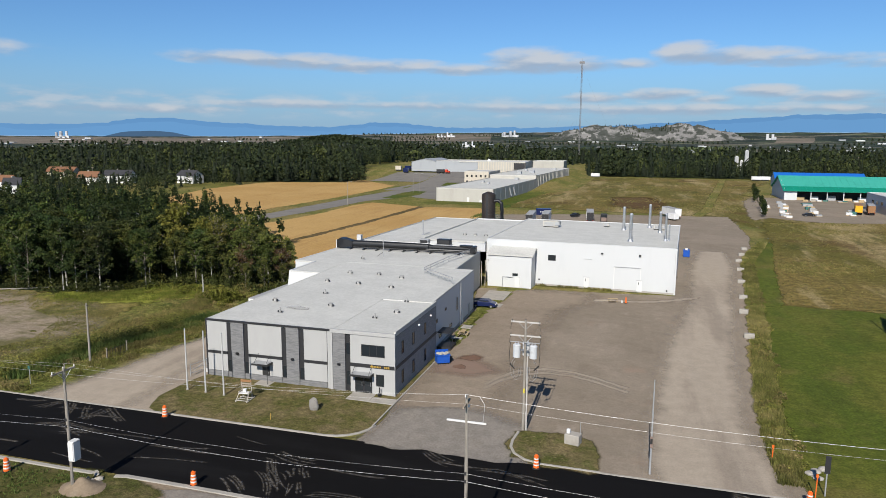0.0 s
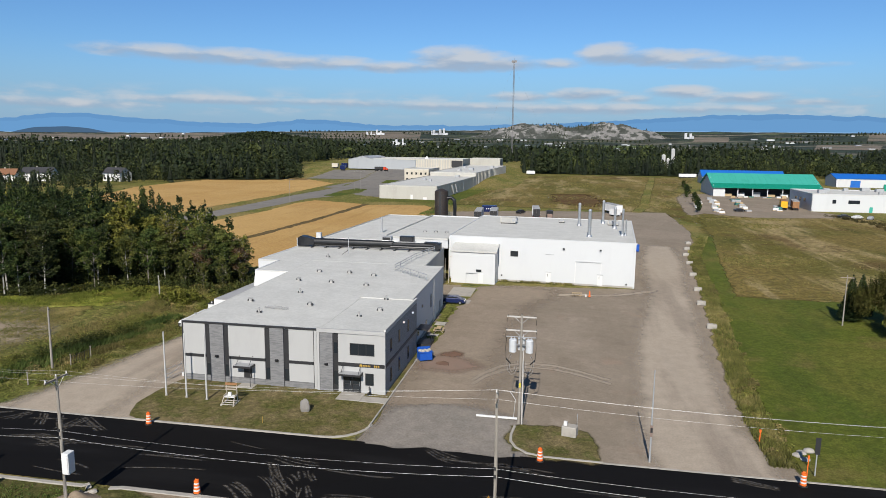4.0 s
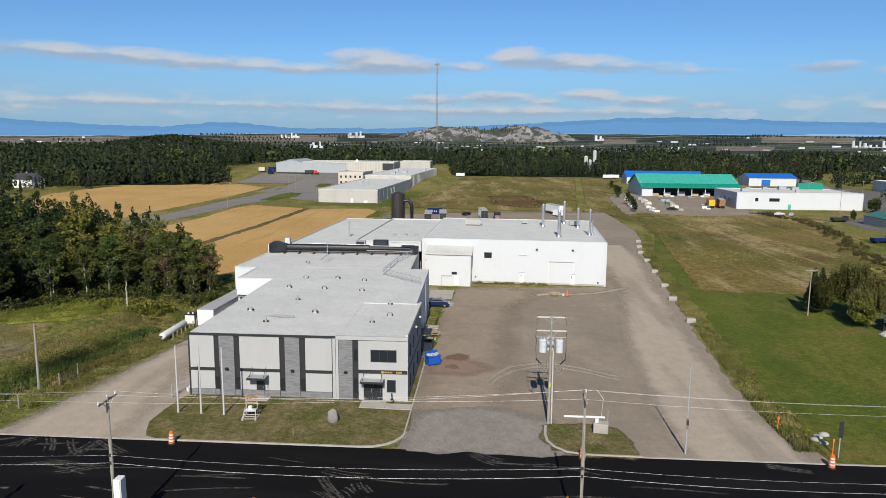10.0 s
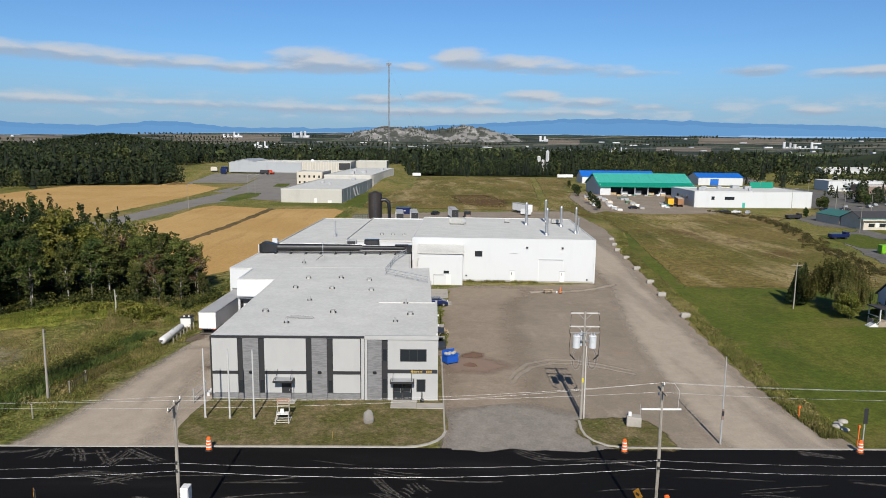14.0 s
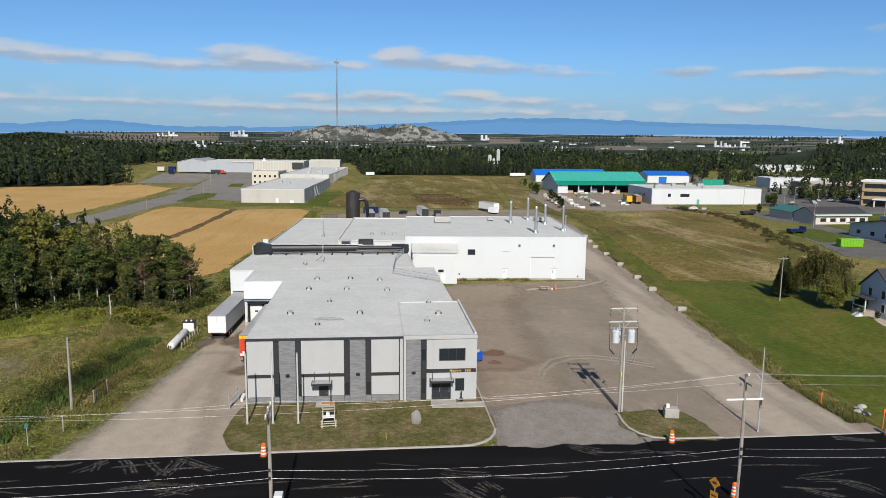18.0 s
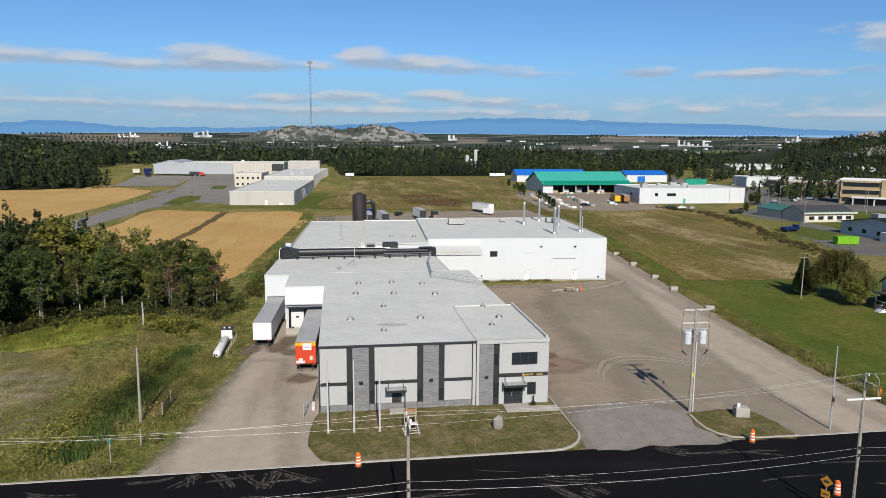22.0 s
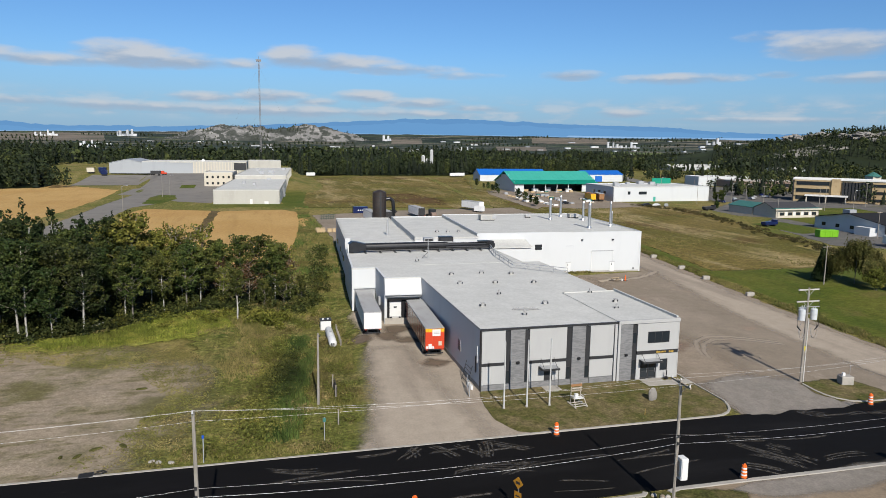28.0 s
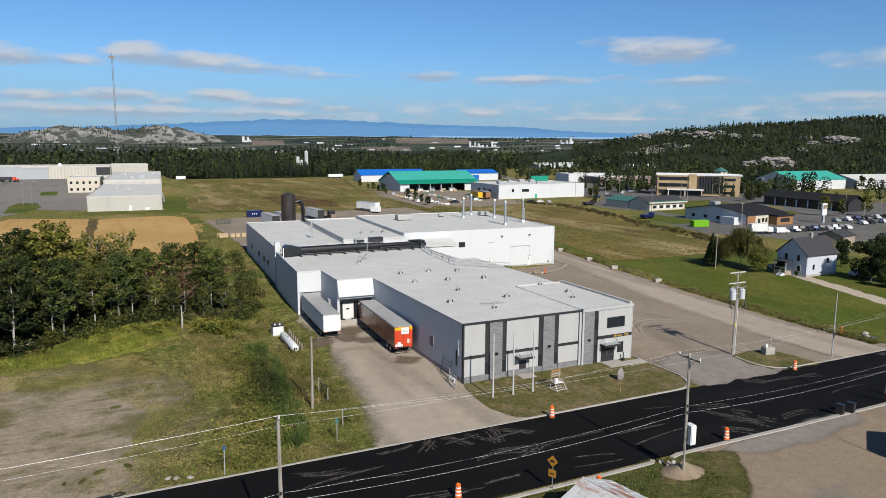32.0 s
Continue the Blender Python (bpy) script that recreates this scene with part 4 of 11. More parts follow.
    # grain fields and the lane between them
    patch("grain_field_far", [(-175, 205), (-103, 164), (-103, 190), (-101, 245), (-101, 300), (-104, 347), (-146, 396), (-190, 394), (-199, 340), (-198, 280)], 0.05, "wheat", "ripe golden grain field", "grain field", seed=19, jitter=0.6, step=3, soft=0.8)
    patch("grain_field_middle", [(-76, 118), (-50, 104), (-48.4, 120), (-46.7, 150), (-45.9, 182), (-45.5, 222), (-72.5, 233), (-75.5, 216), (-73.5, 182), (-77, 146)], 0.05, "wheat", "ripe golden grain field", "grain field", seed=20, jitter=0.5, step=3, soft=0.5)
    patch("field_divider", [(-50, 104), (-48.4, 120), (-46.7, 150), (-45.9, 182), (-45.5, 222), (-41.9, 219), (-42.4, 182), (-43.4, 150), (-45.3, 120), (-46.6, 106)], 0.04, "brown_strip", "dark brown unmown strip between the grain fields", "field edge", seed=33, jitter=0.3, step=3, soft=0.5)
    patch("grain_field_near", [(-46.5, 108), (-38, 94), (-25, 70), (-20, 80), (-12, 160), (-9.5, 184), (-11.5, 211), (-17.5, 223), (-28, 222), (-41.9, 219), (-42.4, 182), (-43.4, 150), (-45.2, 120)], 0.05, "wheat", "ripe golden grain field with faint wheel lines", "grain field", seed=21, jitter=0.5, step=3, soft=0.5)
    patch("lane", [(-94, 110), (-85, 150), (-81.8, 180), (-80, 205), (-79, 240), (-70, 262), (-60, 312), (-78, 316), (-90, 310), (-92.6, 250), (-92.6, 200), (-94, 160), (-103, 110)], 0.04, "old_asphalt", "grey asphalt lane past the grain fields", "lane", seed=22, jitter=0.3, step=4, soft=0.8)
    patch("lane_yard", [(-82, 306), (-64, 268), (-48, 258), (-47.5, 312), (-86, 314)], 0.045, "old_asphalt", "grey asphalt yard beside a beige warehouse", "asphalt yard", seed=23, jitter=0.5, step=4)
    # trading area to the east
    patch("store_yard", [(93, 215), (100, 225), (118, 212), (158, 224), (146, 246), (160, 300), (160, 335), (108, 330), (100, 300)], 0.05, "gravel", "gravel sales yard in front of a green-roofed store", "gravel yard", seed=24, jitter=0.6, step=3, soft=2.5)
    patch("trading_lot", [(160, 150), (150, 128), (140, 96), (140, 66), (190, 62), (320, 130), (340, 230), (260, 420), (200, 300), (210, 235), (172, 200), (168, 175), (178, 166)], 0.03, "lot_asphalt", "grey asphalt lots between low commercial buildings", "asphalt lot", seed=25, jitter=0.6, step=4, soft=1.5)
    patch("trading_verge", [(176, 140), (240, 160), (250, 200), (205, 205), (180, 180)], 0.05, "lawn", "green verge between the lots", "grass verge", seed=26, jitter=0.5, step=3)
    for k, poly in enumerate(([(128, 64), (150, 60), (150, 84), (136, 96), (126, 96)], [(196, 128), (232, 132), (236, 140), (198, 138)], [(206, 150), (246, 150), (250, 166), (226, 172), (208, 164)],
                              [(150, 120), (166, 124), (168, 152), (152, 148)], [(214, 178), (232, 190), (222, 214), (206, 206)])):
        patch("lot_verge", poly, 0.045, "lawn" if k % 2 else "grass", "green grass verge beside the asphalt lots", "grass verge", seed=90 + k, jitter=0.5, step=3, soft=1.2)
    patch("house_drive", [(90, 4), (98.6, 31), (104.5, 43), (116, 48), (150, 55), (150, 52), (118, 45), (107.5, 40.5), (101.4, 29), (93, 4)], 0.04, "track", "sandy drive to the white house", "drive", seed=27, jitter=0.3, soft=0.6)
    patch("far_road", [(228, 330), (240, 330), (420, 900), (400, 900)], 0.36, "old_asphalt", "far road running towards the plain", "road", jitter=0)


def plain_edge(a):
    """Height of the plain's far edge over the eye, in degrees, by compass angle: low over the western flats."""
    return 0.04 + 0.56 / (1 + math.exp(-(a + 22) / 5.5)) - 0.14 / (1 + math.exp(-(a - 25) / 3.0))


def far_rise(x, y):
    """The farmland climbs gently towards the horizon, with one wooded hump."""
    R, a = math.hypot(x - 10, y + 78), math.degrees(math.atan2(x - 10, y + 78))
    q = max(0.0, (R - 2000) / 2750)
    return (29 + 4750 * math.tan(radians(plain_edge(a)))) * q ** 3 + 31 * math.exp(-((a + 24.4) / 3.2) ** 2 - ((R - 2900) / 350) ** 2)


def rise(x, y):
    """The ground's gentle climb behind the warehouse."""
    def step(a, b, v):
        q = min(1.0, max(0.0, (v - a) / (b - a)))
        return q * q * (3 - 2 * q)
    y0 = 312 + 76 * step(-86, -104, x)
    return 4.8 * step(y0, y0 + 95, y) * step(12, -16, x)


def sheet(name, x0, x1, y0, y1, nx, ny, up, mat, label, category):
    vs = [(x0 + (x1 - x0) * i / nx, y0 + (y1 - y0) * j / ny, rise(x0 + (x1 - x0) * i / nx, y0 + (y1 - y0) * j / ny) + up) for j in range(ny + 1) for i in range(nx + 1)]
    fs = [(j * (nx + 1) + i, j * (nx + 1) + i + 1, (j + 1) * (nx + 1) + i + 1, (j + 1) * (nx + 1) + i) for j in range(ny) for i in range(nx)]
    tagged(part(name, (vs, fs), mat, None, smooth_faces=True), label, category, kind="structure")


def back_land():
    sheet("rising_ground", -420, 14, 296, 700, 60, 60, -0.1, "grass", "gently rising grass behind the warehouse", "ground")
    sheet("upper_yard", -98, -46, 312, 452, 20, 40, 0.06, "old_asphalt", "grey asphalt yard rising to the beige factory", "asphalt yard")
    sheet("upper_yard_west", -140, -98, 392, 452, 14, 16, 0.05, "old_asphalt", "grey asphalt yard in front of the white barn", "asphalt yard")
    sheet("yard_island", -71.5, -63.5, 343, 357, 6, 10, 0.12, "lawn", "small green island in the rising yard", "grass island")
    patch("meadow_path", [(106, 500), (97, 420), (87.5, 343), (76, 244), (71, 220), (73.5, 219), (79, 243), (90.5, 342), (100, 419), (109, 499)], 0.05, "grass", "narrow worn path through the back meadow", "path", seed=29, jitter=0.4, step=5, soft=1.6)
    patch("brown_grass", [(38, 300), (52, 306), (58, 270), (54, 242), (42, 254)], 0.045, "brown_sedge", "patch of dark red-brown grass in the meadow", "meadow", seed=30, jitter=1.0, step=4, soft=8, gentle=True)


ground()
road()
yards()
back_land()


# ---- the factory ----
def grown(poly, d):
    """The outline moved outwards by d."""
    n = len(poly)
    area = sum(poly[i][0] * poly[(i + 1) % n][1] - poly[(i + 1) % n][0] * poly[i][1] for i in range(n))
    out = []
    for i in range(n):
        p, a, b = Vector(poly[i]), Vector(poly[i - 1]), Vector(poly[(i + 1) % n])
        e1, e2 = (p - a).normalized(), (b - p).normalized()
        s = d if area > 0 else -d
        out.append((p.x + s * (e1.y + e2.y), p.y - s * (e1.x + e2.x)))
    return out


def roof_slab(name, poly, z, parent, mat="roof", rim=0.25, rise=0.18, rim_mat=None, rim_label="", base=None, bare=()):
    """A flat roof with a raised rim all round."""
    part(name, prism(grown(poly, 0.012), (z - 0.25) if base is None else base, z), mat, parent)
    cx, cy = sum(p[0] for p in poly) / len(poly), sum(p[1] for p in poly) / len(poly)
    n = len(poly)
    area = sum(poly[i][0] * poly[(i + 1) % n][1] - poly[(i + 1) % n][0] * poly[i][1] for i in range(n))
    pts = grown(poly if area > 0 else poly[::-1], 0.02)
    bm = bmesh.new()
    for i in range(n):
        if i not in bare:
            wall_strip(pts[i], pts[(i + 1) % n], z - 0.02, z + rise, rim, bm)
    return part("roof_rim", bm, rim_mat or mat, parent, rim_label)


def window(parent, x0, x1, z0, z1, y, panes=1, frame_mat="dark_trim", depth=0.1, name="window"):
    """A window in a wall that faces -y."""
    f = 0.06
    bm = bmesh.new()
    for a, b, c, d in ((x0, x1, z0, z0 + f), (x0, x1, z1 - f, z1), (x0, x0 + f, z0 + f, z1 - f), (x1 - f, x1, z0 + f, z1 - f)):
        cuboid(a, b, y - 0.035, y + depth, c, d, bm=bm)
    w = part(name, bm, frame_mat, parent)
    for k in range(panes):
        a, b = x0 + f + (x1 - x0 - 2 * f) * k / panes, x0 + f + (x1 - x0 - 2 * f) * (k + 1) / panes
        part("pane", cuboid(a + 0.012, b - 0.012, y - 0.012, y + 0.01, z0 + f, z1 - f), "glass", w)
        if k:
            part("mullion", cuboid(a - 0.03, a + 0.03, y - 0.03, y + 0.03, z0 + f, z1 - f), frame_mat, w)
    return w


def side_window(parent, y0, y1, z0, z1, x, out=1, frame_mat="dark_trim"):
    """A window in a wall that faces +x (out=1) or -x (out=-1)."""
    f, bm = 0.07, bmesh.new()
    for a, b, c, d in ((y0, y1, z0, z0 + f), (y0, y1, z1 - f, z1), (y0, y0 + f, z0 + f, z1 - f), (y1 - f, y1, z0 + f, z1 - f)):
        cuboid(min(x, x + out * 0.05), max(x, x + out * 0.05), a, b, c, d, bm=bm)
    w = part("window", bm, frame_mat, parent)
    part("pane", cuboid(min(x, x + out * 0.02), max(x, x + out * 0.02), y0 + f, y1 - f, z0 + f, z1 - f), "glass", w)
    return w


def office_block():
    A = thing("office_building", (0, 0, 0), "two-storey factory office with pale panels, grey stone strips and charcoal trim", "factory office")
    H = 7.45
    # bodies behind the cladding
    part("back_wall", wall_strip((24.4, 43), (0, 43), 0, H - 0.3, 0.3), "white_wall", A)
    part("west_wall", wall_strip((0, 43), (0, 0.0), 0, H - 0.05, 0.3), "white_wall", A, "white metal-clad side wall")
    part("east_wall", wall_strip((24.9, 16.5), (24.4, 43), 0, H - 0.25, 0.3), "white_wall", A, "pale grey metal side wall")
    part("front_wall", cuboid(0.3, 17.3, 0.08, 0.4, 0, H - 0.05), "dark_trim", A)
    roof_slab("main_roof", [(0.0, 0.05), (17.35, 0.05), (17.35, 16.5), (24.9, 16.5), (24.4, 43), (0, 43), (0, 32)], H - 0.02, A, rim=0.22, rise=0.02, bare=(4, 5))
    # cladding of the west bay
    strips = [(0.12, 2.97, "panel"), (3.59, 5.38, "stone"), (6.0, 10.7, "panel"), (11.36, 13.1, "stone"), (13.75, 16.85, "panel")]
    for x0, x1, kind in strips:
        if kind == "stone":
            part("stone_strip", cuboid(x0, x1, -0.1, 0.1, 0, H - 0.22, 0.02), "stone", A, "grey split-stone strip")
        else:
            part("upper_panel", cuboid(x0, x1, -0.02, 0.1, 3.36, H - 0.22, 0.015), "panel", A, "pale concrete panel")
            part("lower_panel", cuboid(x0, x1, -0.02, 0.1, 0.78, 2.98, 0.015), "panel", A, "pale concrete panel")
            part("band", cuboid(x0, x1, -0.06, 0.1, 3.0, 3.34, 0.01), "dark_trim", A)
            part("foundation", cuboid(x0, x1, -0.06, 0.1, -0.1, 0.76, 0.01), "stone", A, "grey block foundation")
    for x0, x1 in ((3.0, 3.56), (5.41, 5.97), (10.73, 11.33), (13.13, 13.72)):
        window(A, x0, x1, 0.75, 2.3, 0.07, 1, name="strip_window")
        part("foundation", cuboid(x0, x1, 0.0, 0.1, -0.1, 0.72, 0.0), "stone", A)
    part("fascia", cuboid(-0.06, 17.35, -0.12, 0.12, H - 0.2, H + 0.04, 0.02), "dark_trim", A, "charcoal roof edge")
    part("corner_trim", cuboid(-0.08, 0.1, -0.08, 0.3, -0.1, H - 0.2, 0.01), "dark_trim", A)
    part("pilaster", cuboid(16.95, 17.3, -0.1, 0.1, -0.1, H - 0.2, 0.01), "panel", A)
    # west-bay door with canopy
    d = part("door", cuboid(7.9, 8.95, -0.03, 0.06, 0.02, 2.15, 0.01), "dark_trim", A, "charcoal steel door")
    part("handle", cuboid(8.75, 8.8, -0.09, -0.03, 1.0, 1.25), "steel", d)
    for x0, x1, zc in ((7.15, 9.4, 2.62), (20.3, 23.0, 2.6)):
        c = part("canopy", cuboid(x0, x1, -1.35, -0.06, zc - 0.24, zc, 0.02), "dark_trim", A, "flat charcoal door canopy")
        part("canopy_top", cuboid(x0 + 0.1, x1 - 0.1, -1.25, -0.1, zc + 0.004, zc + 0.03), "grey_metal", c)
        for x in (x0 + 0.3, x1 - 0.3):
            part("tie_rod", tube([(x, -1.2, zc), (x, -0.05, 3.55)], 0.03, 6), "dark_trim", c)
    part("canopy_post", tube([(9.25, -1.2, 0), (9.25, -1.2, 2.4)], 0.04, 6), "dark_trim", A)
    part("doorstep", cuboid(7.6, 9.6, -1.6, -0.07, 0.0, 0.1, 0.02), "concrete", A)
    for x in (4.5, 12.25, 18.5):
        w = part("wall_lamp", cuboid(x - 0.22, x + 0.22, -0.38, -0.1, 3.15, 3.45, 0.08), "black_metal", A, "black wall lamp")
    # entrance block
    E = 25.62
    part("entrance_wall", cuboid(17.36, E - 0.12, -0.02, 0.3, 0, H - 0.2), "dark_trim", A)
    part("entrance_pillar", cuboid(17.36, 17.66, -0.24, 0.1, 0, H - 0.1, 0.01), "panel", A)
    part("stone_strip", cuboid(17.68, 19.3, -0.2, 0.02, 0, H - 0.25, 0.02), "stone", A, "grey split-stone strip")
    window(A, 19.36, 19.93, 4.6, 6.05, -0.05, 1, name="strip_window")
    window(A, 19.36, 19.93, 0.75, 2.6, -0.05, 1, name="strip_window")
    for x0, x1, z0, z1 in ((19.97, 21.38, 3.66, H - 0.25), (24.38, E, 3.66, H - 0.25), (21.38, 24.38, 6.05, H - 0.25), (21.38, 24.38, 3.66, 4.58), (19.97, 20.55, 0, 3.2), (22.75, 23.25, 0, 3.2), (24.28, E, 0, 3.2), (20.55, 22.75, 2.42, 3.2), (23.25, 24.28, 2.5, 3.2), (23.25, 24.28, 0, 1.0)):
        part("entrance_panel", cuboid(x0, x1, -0.16, 0.02, z0, z1), "panel", A)
    part("entrance_band", cuboid(19.97, E + 0.02, -0.2, 0.0, 3.22, 3.64, 0.01), "dark_trim", A, "charcoal band with gold sign")
    window(A, 21.4, 24.36, 4.6, 6.02, -0.1, 3, name="office_window")
    window(A, 23.27, 24.26, 1.02, 2.48, -0.1, 1, name="office_window")
    door = part("entrance_door", cuboid(20.57, 22.73, -0.12, -0.02, 2.3, 2.42), "dark_trim", A, "dark glazed double door")
    for x0, x1 in ((20.57, 21.64), (21.66, 22.73)):
        leaf = bmesh.new()
        for a, b, c, e in ((x0, x1, 0.05, 0.3), (x0, x1, 2.18, 2.3), (x0, x0 + 0.09, 0.3, 2.18), (x1 - 0.09, x1, 0.3, 2.18), (x0, x1, 1.0, 1.08)):
            cuboid(a, b, -0.11, -0.04, c, e, bm=leaf)
        lf = part("door_leaf", leaf, "dark_trim", door)
        part("pane", cuboid(x0 + 0.09, x1 - 0.09, -0.085, -0.07, 0.3, 2.18), "glass", lf)
        part("handle", cuboid(x1 - 0.2, x1 - 0.16, -0.18, -0.11, 0.9, 1.4), "steel", lf)
    # gold sign bars on the band
    part("sign_mark", tube([(22.75, -0.28, 3.43), (22.75, -0.2, 3.43)], 0.17, 10), "gold", A, "round gold sign mark")
    for x0, x1 in ((22.98, 23.14), (23.19, 23.33), (23.38, 23.54), (23.6, 23.72), (23.78, 23.9)):
        part("sign_bar", cuboid(x0, x1, -0.26, -0.2, 3.34, 3.52), "gold", A)
    for x0, x1 in ((24.34, 24.5), (24.58, 24.74), (24.82, 24.98)):
        part("sign_bar", cuboid(x0, x1, -0.26, -0.2, 3.31, 3.55), "gold", A)
    part("fascia", cuboid(17.36, E + 0.1, -0.28, 0.1, H - 0.28, H + 0.16, 0.02), "panel", A, "pale roof edge")
    # its east side
    part("entrance_side_wall", cuboid(E - 0.1, E, 0.02, 16.5, 0, H - 0.28), "dark_stone", A, "grey brick side wall")
    part("entrance_back_wall", cuboid(24.6, E, 16.4, 16.5, 0, H - 0.28), "dark_stone", A)
    part("side_band", cuboid(E, E + 0.05, 0.02, 16.5, 3.15, 3.55), "dark_trim", A)
    part("corner_trim", cuboid(E - 0.03, E + 0.07, -0.2, 0.02, 0, H - 0.25), "panel", A)
    for yc in (2.6, 6.6, 11.4):
        side_window(A, yc - 0.35, yc + 0.35, 4.5, 6.1, E)
        side_window(A, yc - 0.35, yc + 0.35, 0.8, 2.5, E)
    for yc in (8.6, 13.6):
        part("flood_lamp", cuboid(E, E + 0.25, yc - 0.15, yc + 0.15, 6.4, 6.6, 0.03), "white_paint", A)
    roof_slab("entrance_roof", [(17.4, 0.1), (E, 0.1), (E, 16.6), (17.4, 16.6)], H + 0.04, A, rim=0.3, rise=0.03)
    part("parapet", cuboid(E - 0.22, E + 0.04, 0.12, 16.62, H + 0.02, H + 0.36, 0.02), "roof", A, "raised pale roof edge")
    part("parapet", cuboid(17.5, E - 0.22, 16.42, 16.62, H + 0.02, H + 0.14, 0.02), "roof", A, "raised pale roof edge")
    # west side wall details
    lv = part("wall_louvre", cuboid(-0.06, 0.02, 8.5, 9.7, 2.3, 3.8), "grey_metal", A, "grey metal wall louvre")
    for k in range(6):
        part("louvre_slat", cuboid(-0.1, -0.06, 8.56, 9.64, 2.38 + 0.23 * k, 2.48 + 0.23 * k), "dark_trim", lv)
    for y0, z0 in ((1.0, 4.6), (1.6, 3.2)):
        part("wall_sign", cuboid(-0.14, -0.02, y0, y0 + 0.25, z0 - 1.4, z0 + 0.6, 0.02), "white_paint" if y0 == 1.0 else "black_metal", A)
    part("base_course", cuboid(-0.05, 0.0, 0.4, 32, -0.05, 0.5), "concrete", A)
    # east wall details behind the entrance block
    for yc, z0, z1, w in ((19, 3.9, 4.6, 1.1), (24, 4.6, 5.1, 1.0), (31, 3.0, 5.2, 0.7), (27, 1.2, 1.9, 1.4), (21, 1.2, 1.9, 1.2)):
        xx = 24.93 - 0.5 * (yc - 16.5) / 26.5
        side_window(A, yc - w / 2, yc + w / 2, z0, z1, xx, 1, "grey_metal")
    for yc in (34.5, 39.5):
        xx = 24.95 - 0.5 * (yc - 16.5) / 26.5
        part("side_door", cuboid(xx - 0.1, xx + 0.06, yc - 0.5, yc + 0.5, 0.1, 2.2), "white_paint" if yc < 36 else "grey_metal", A)
    part("east_wall_band", wall_strip((24.98, 16.6), (24.48, 43), 0, 0.5, 0.2), "concrete", A)
    part("gutter_pipe", tube([(24.75, 33, 0), (24.75, 33, 7.2)], 0.07, 6), "grey_metal", A)
    return A


def roof_vent(x, y, z, kind):
    v = thing("roof_vent", (x, y, z), "small pale roof vent with a flat hood and dark side flaps" if kind else "short grey roof vent pipe with a cap", "roof vent", "vents on the factory roof")
    if kind:
        part("box", cuboid(-0.2, 0.2, -0.13, 0.13, 0, 0.42, 0.02), "vent_grey", v)
        part("hood", cuboid(-0.3, 0.3, -0.2, 0.22, 0.4, 0.47, 0.03), "vent_grey", v, "pale grey hood")
        for q in (-1, 1):
            part("side_flap", cuboid(q * 0.34 - 0.06, q * 0.34 + 0.06, -0.12, 0.12, 0.02, 0.3, 0.02), "dark_trim", v)
        part("curb", cuboid(-0.26, 0.26, -0.22, 0.22, 0, 0.06), "roof", v)
    else:
        part("pipe", tube([(0, 0, 0), (0, 0, 0.55)], 0.11, 8), "vent_grey", v)
        for q in (-1, 1):
            part("side_bracket", cuboid(q * 0.26 - 0.06, q * 0.26 + 0.06, -0.09, 0.09, 0, 0.24), "dark_trim", v)
        part("cap", tube([(0, 0, 0.5), (0, 0, 0.66)], 0.16, 8, 0.1), "vent_grey", v)
    return v


O3 = Vector((59.2, 67.3))


def rear(u, v):
    """A place in the rear halls' own plan, turned three degrees from the office."""
    c, s = math.cos(radians(3)), math.sin(radians(3))
    return (O3.x + u * c + v * s, O3.y - u * s + v * c)


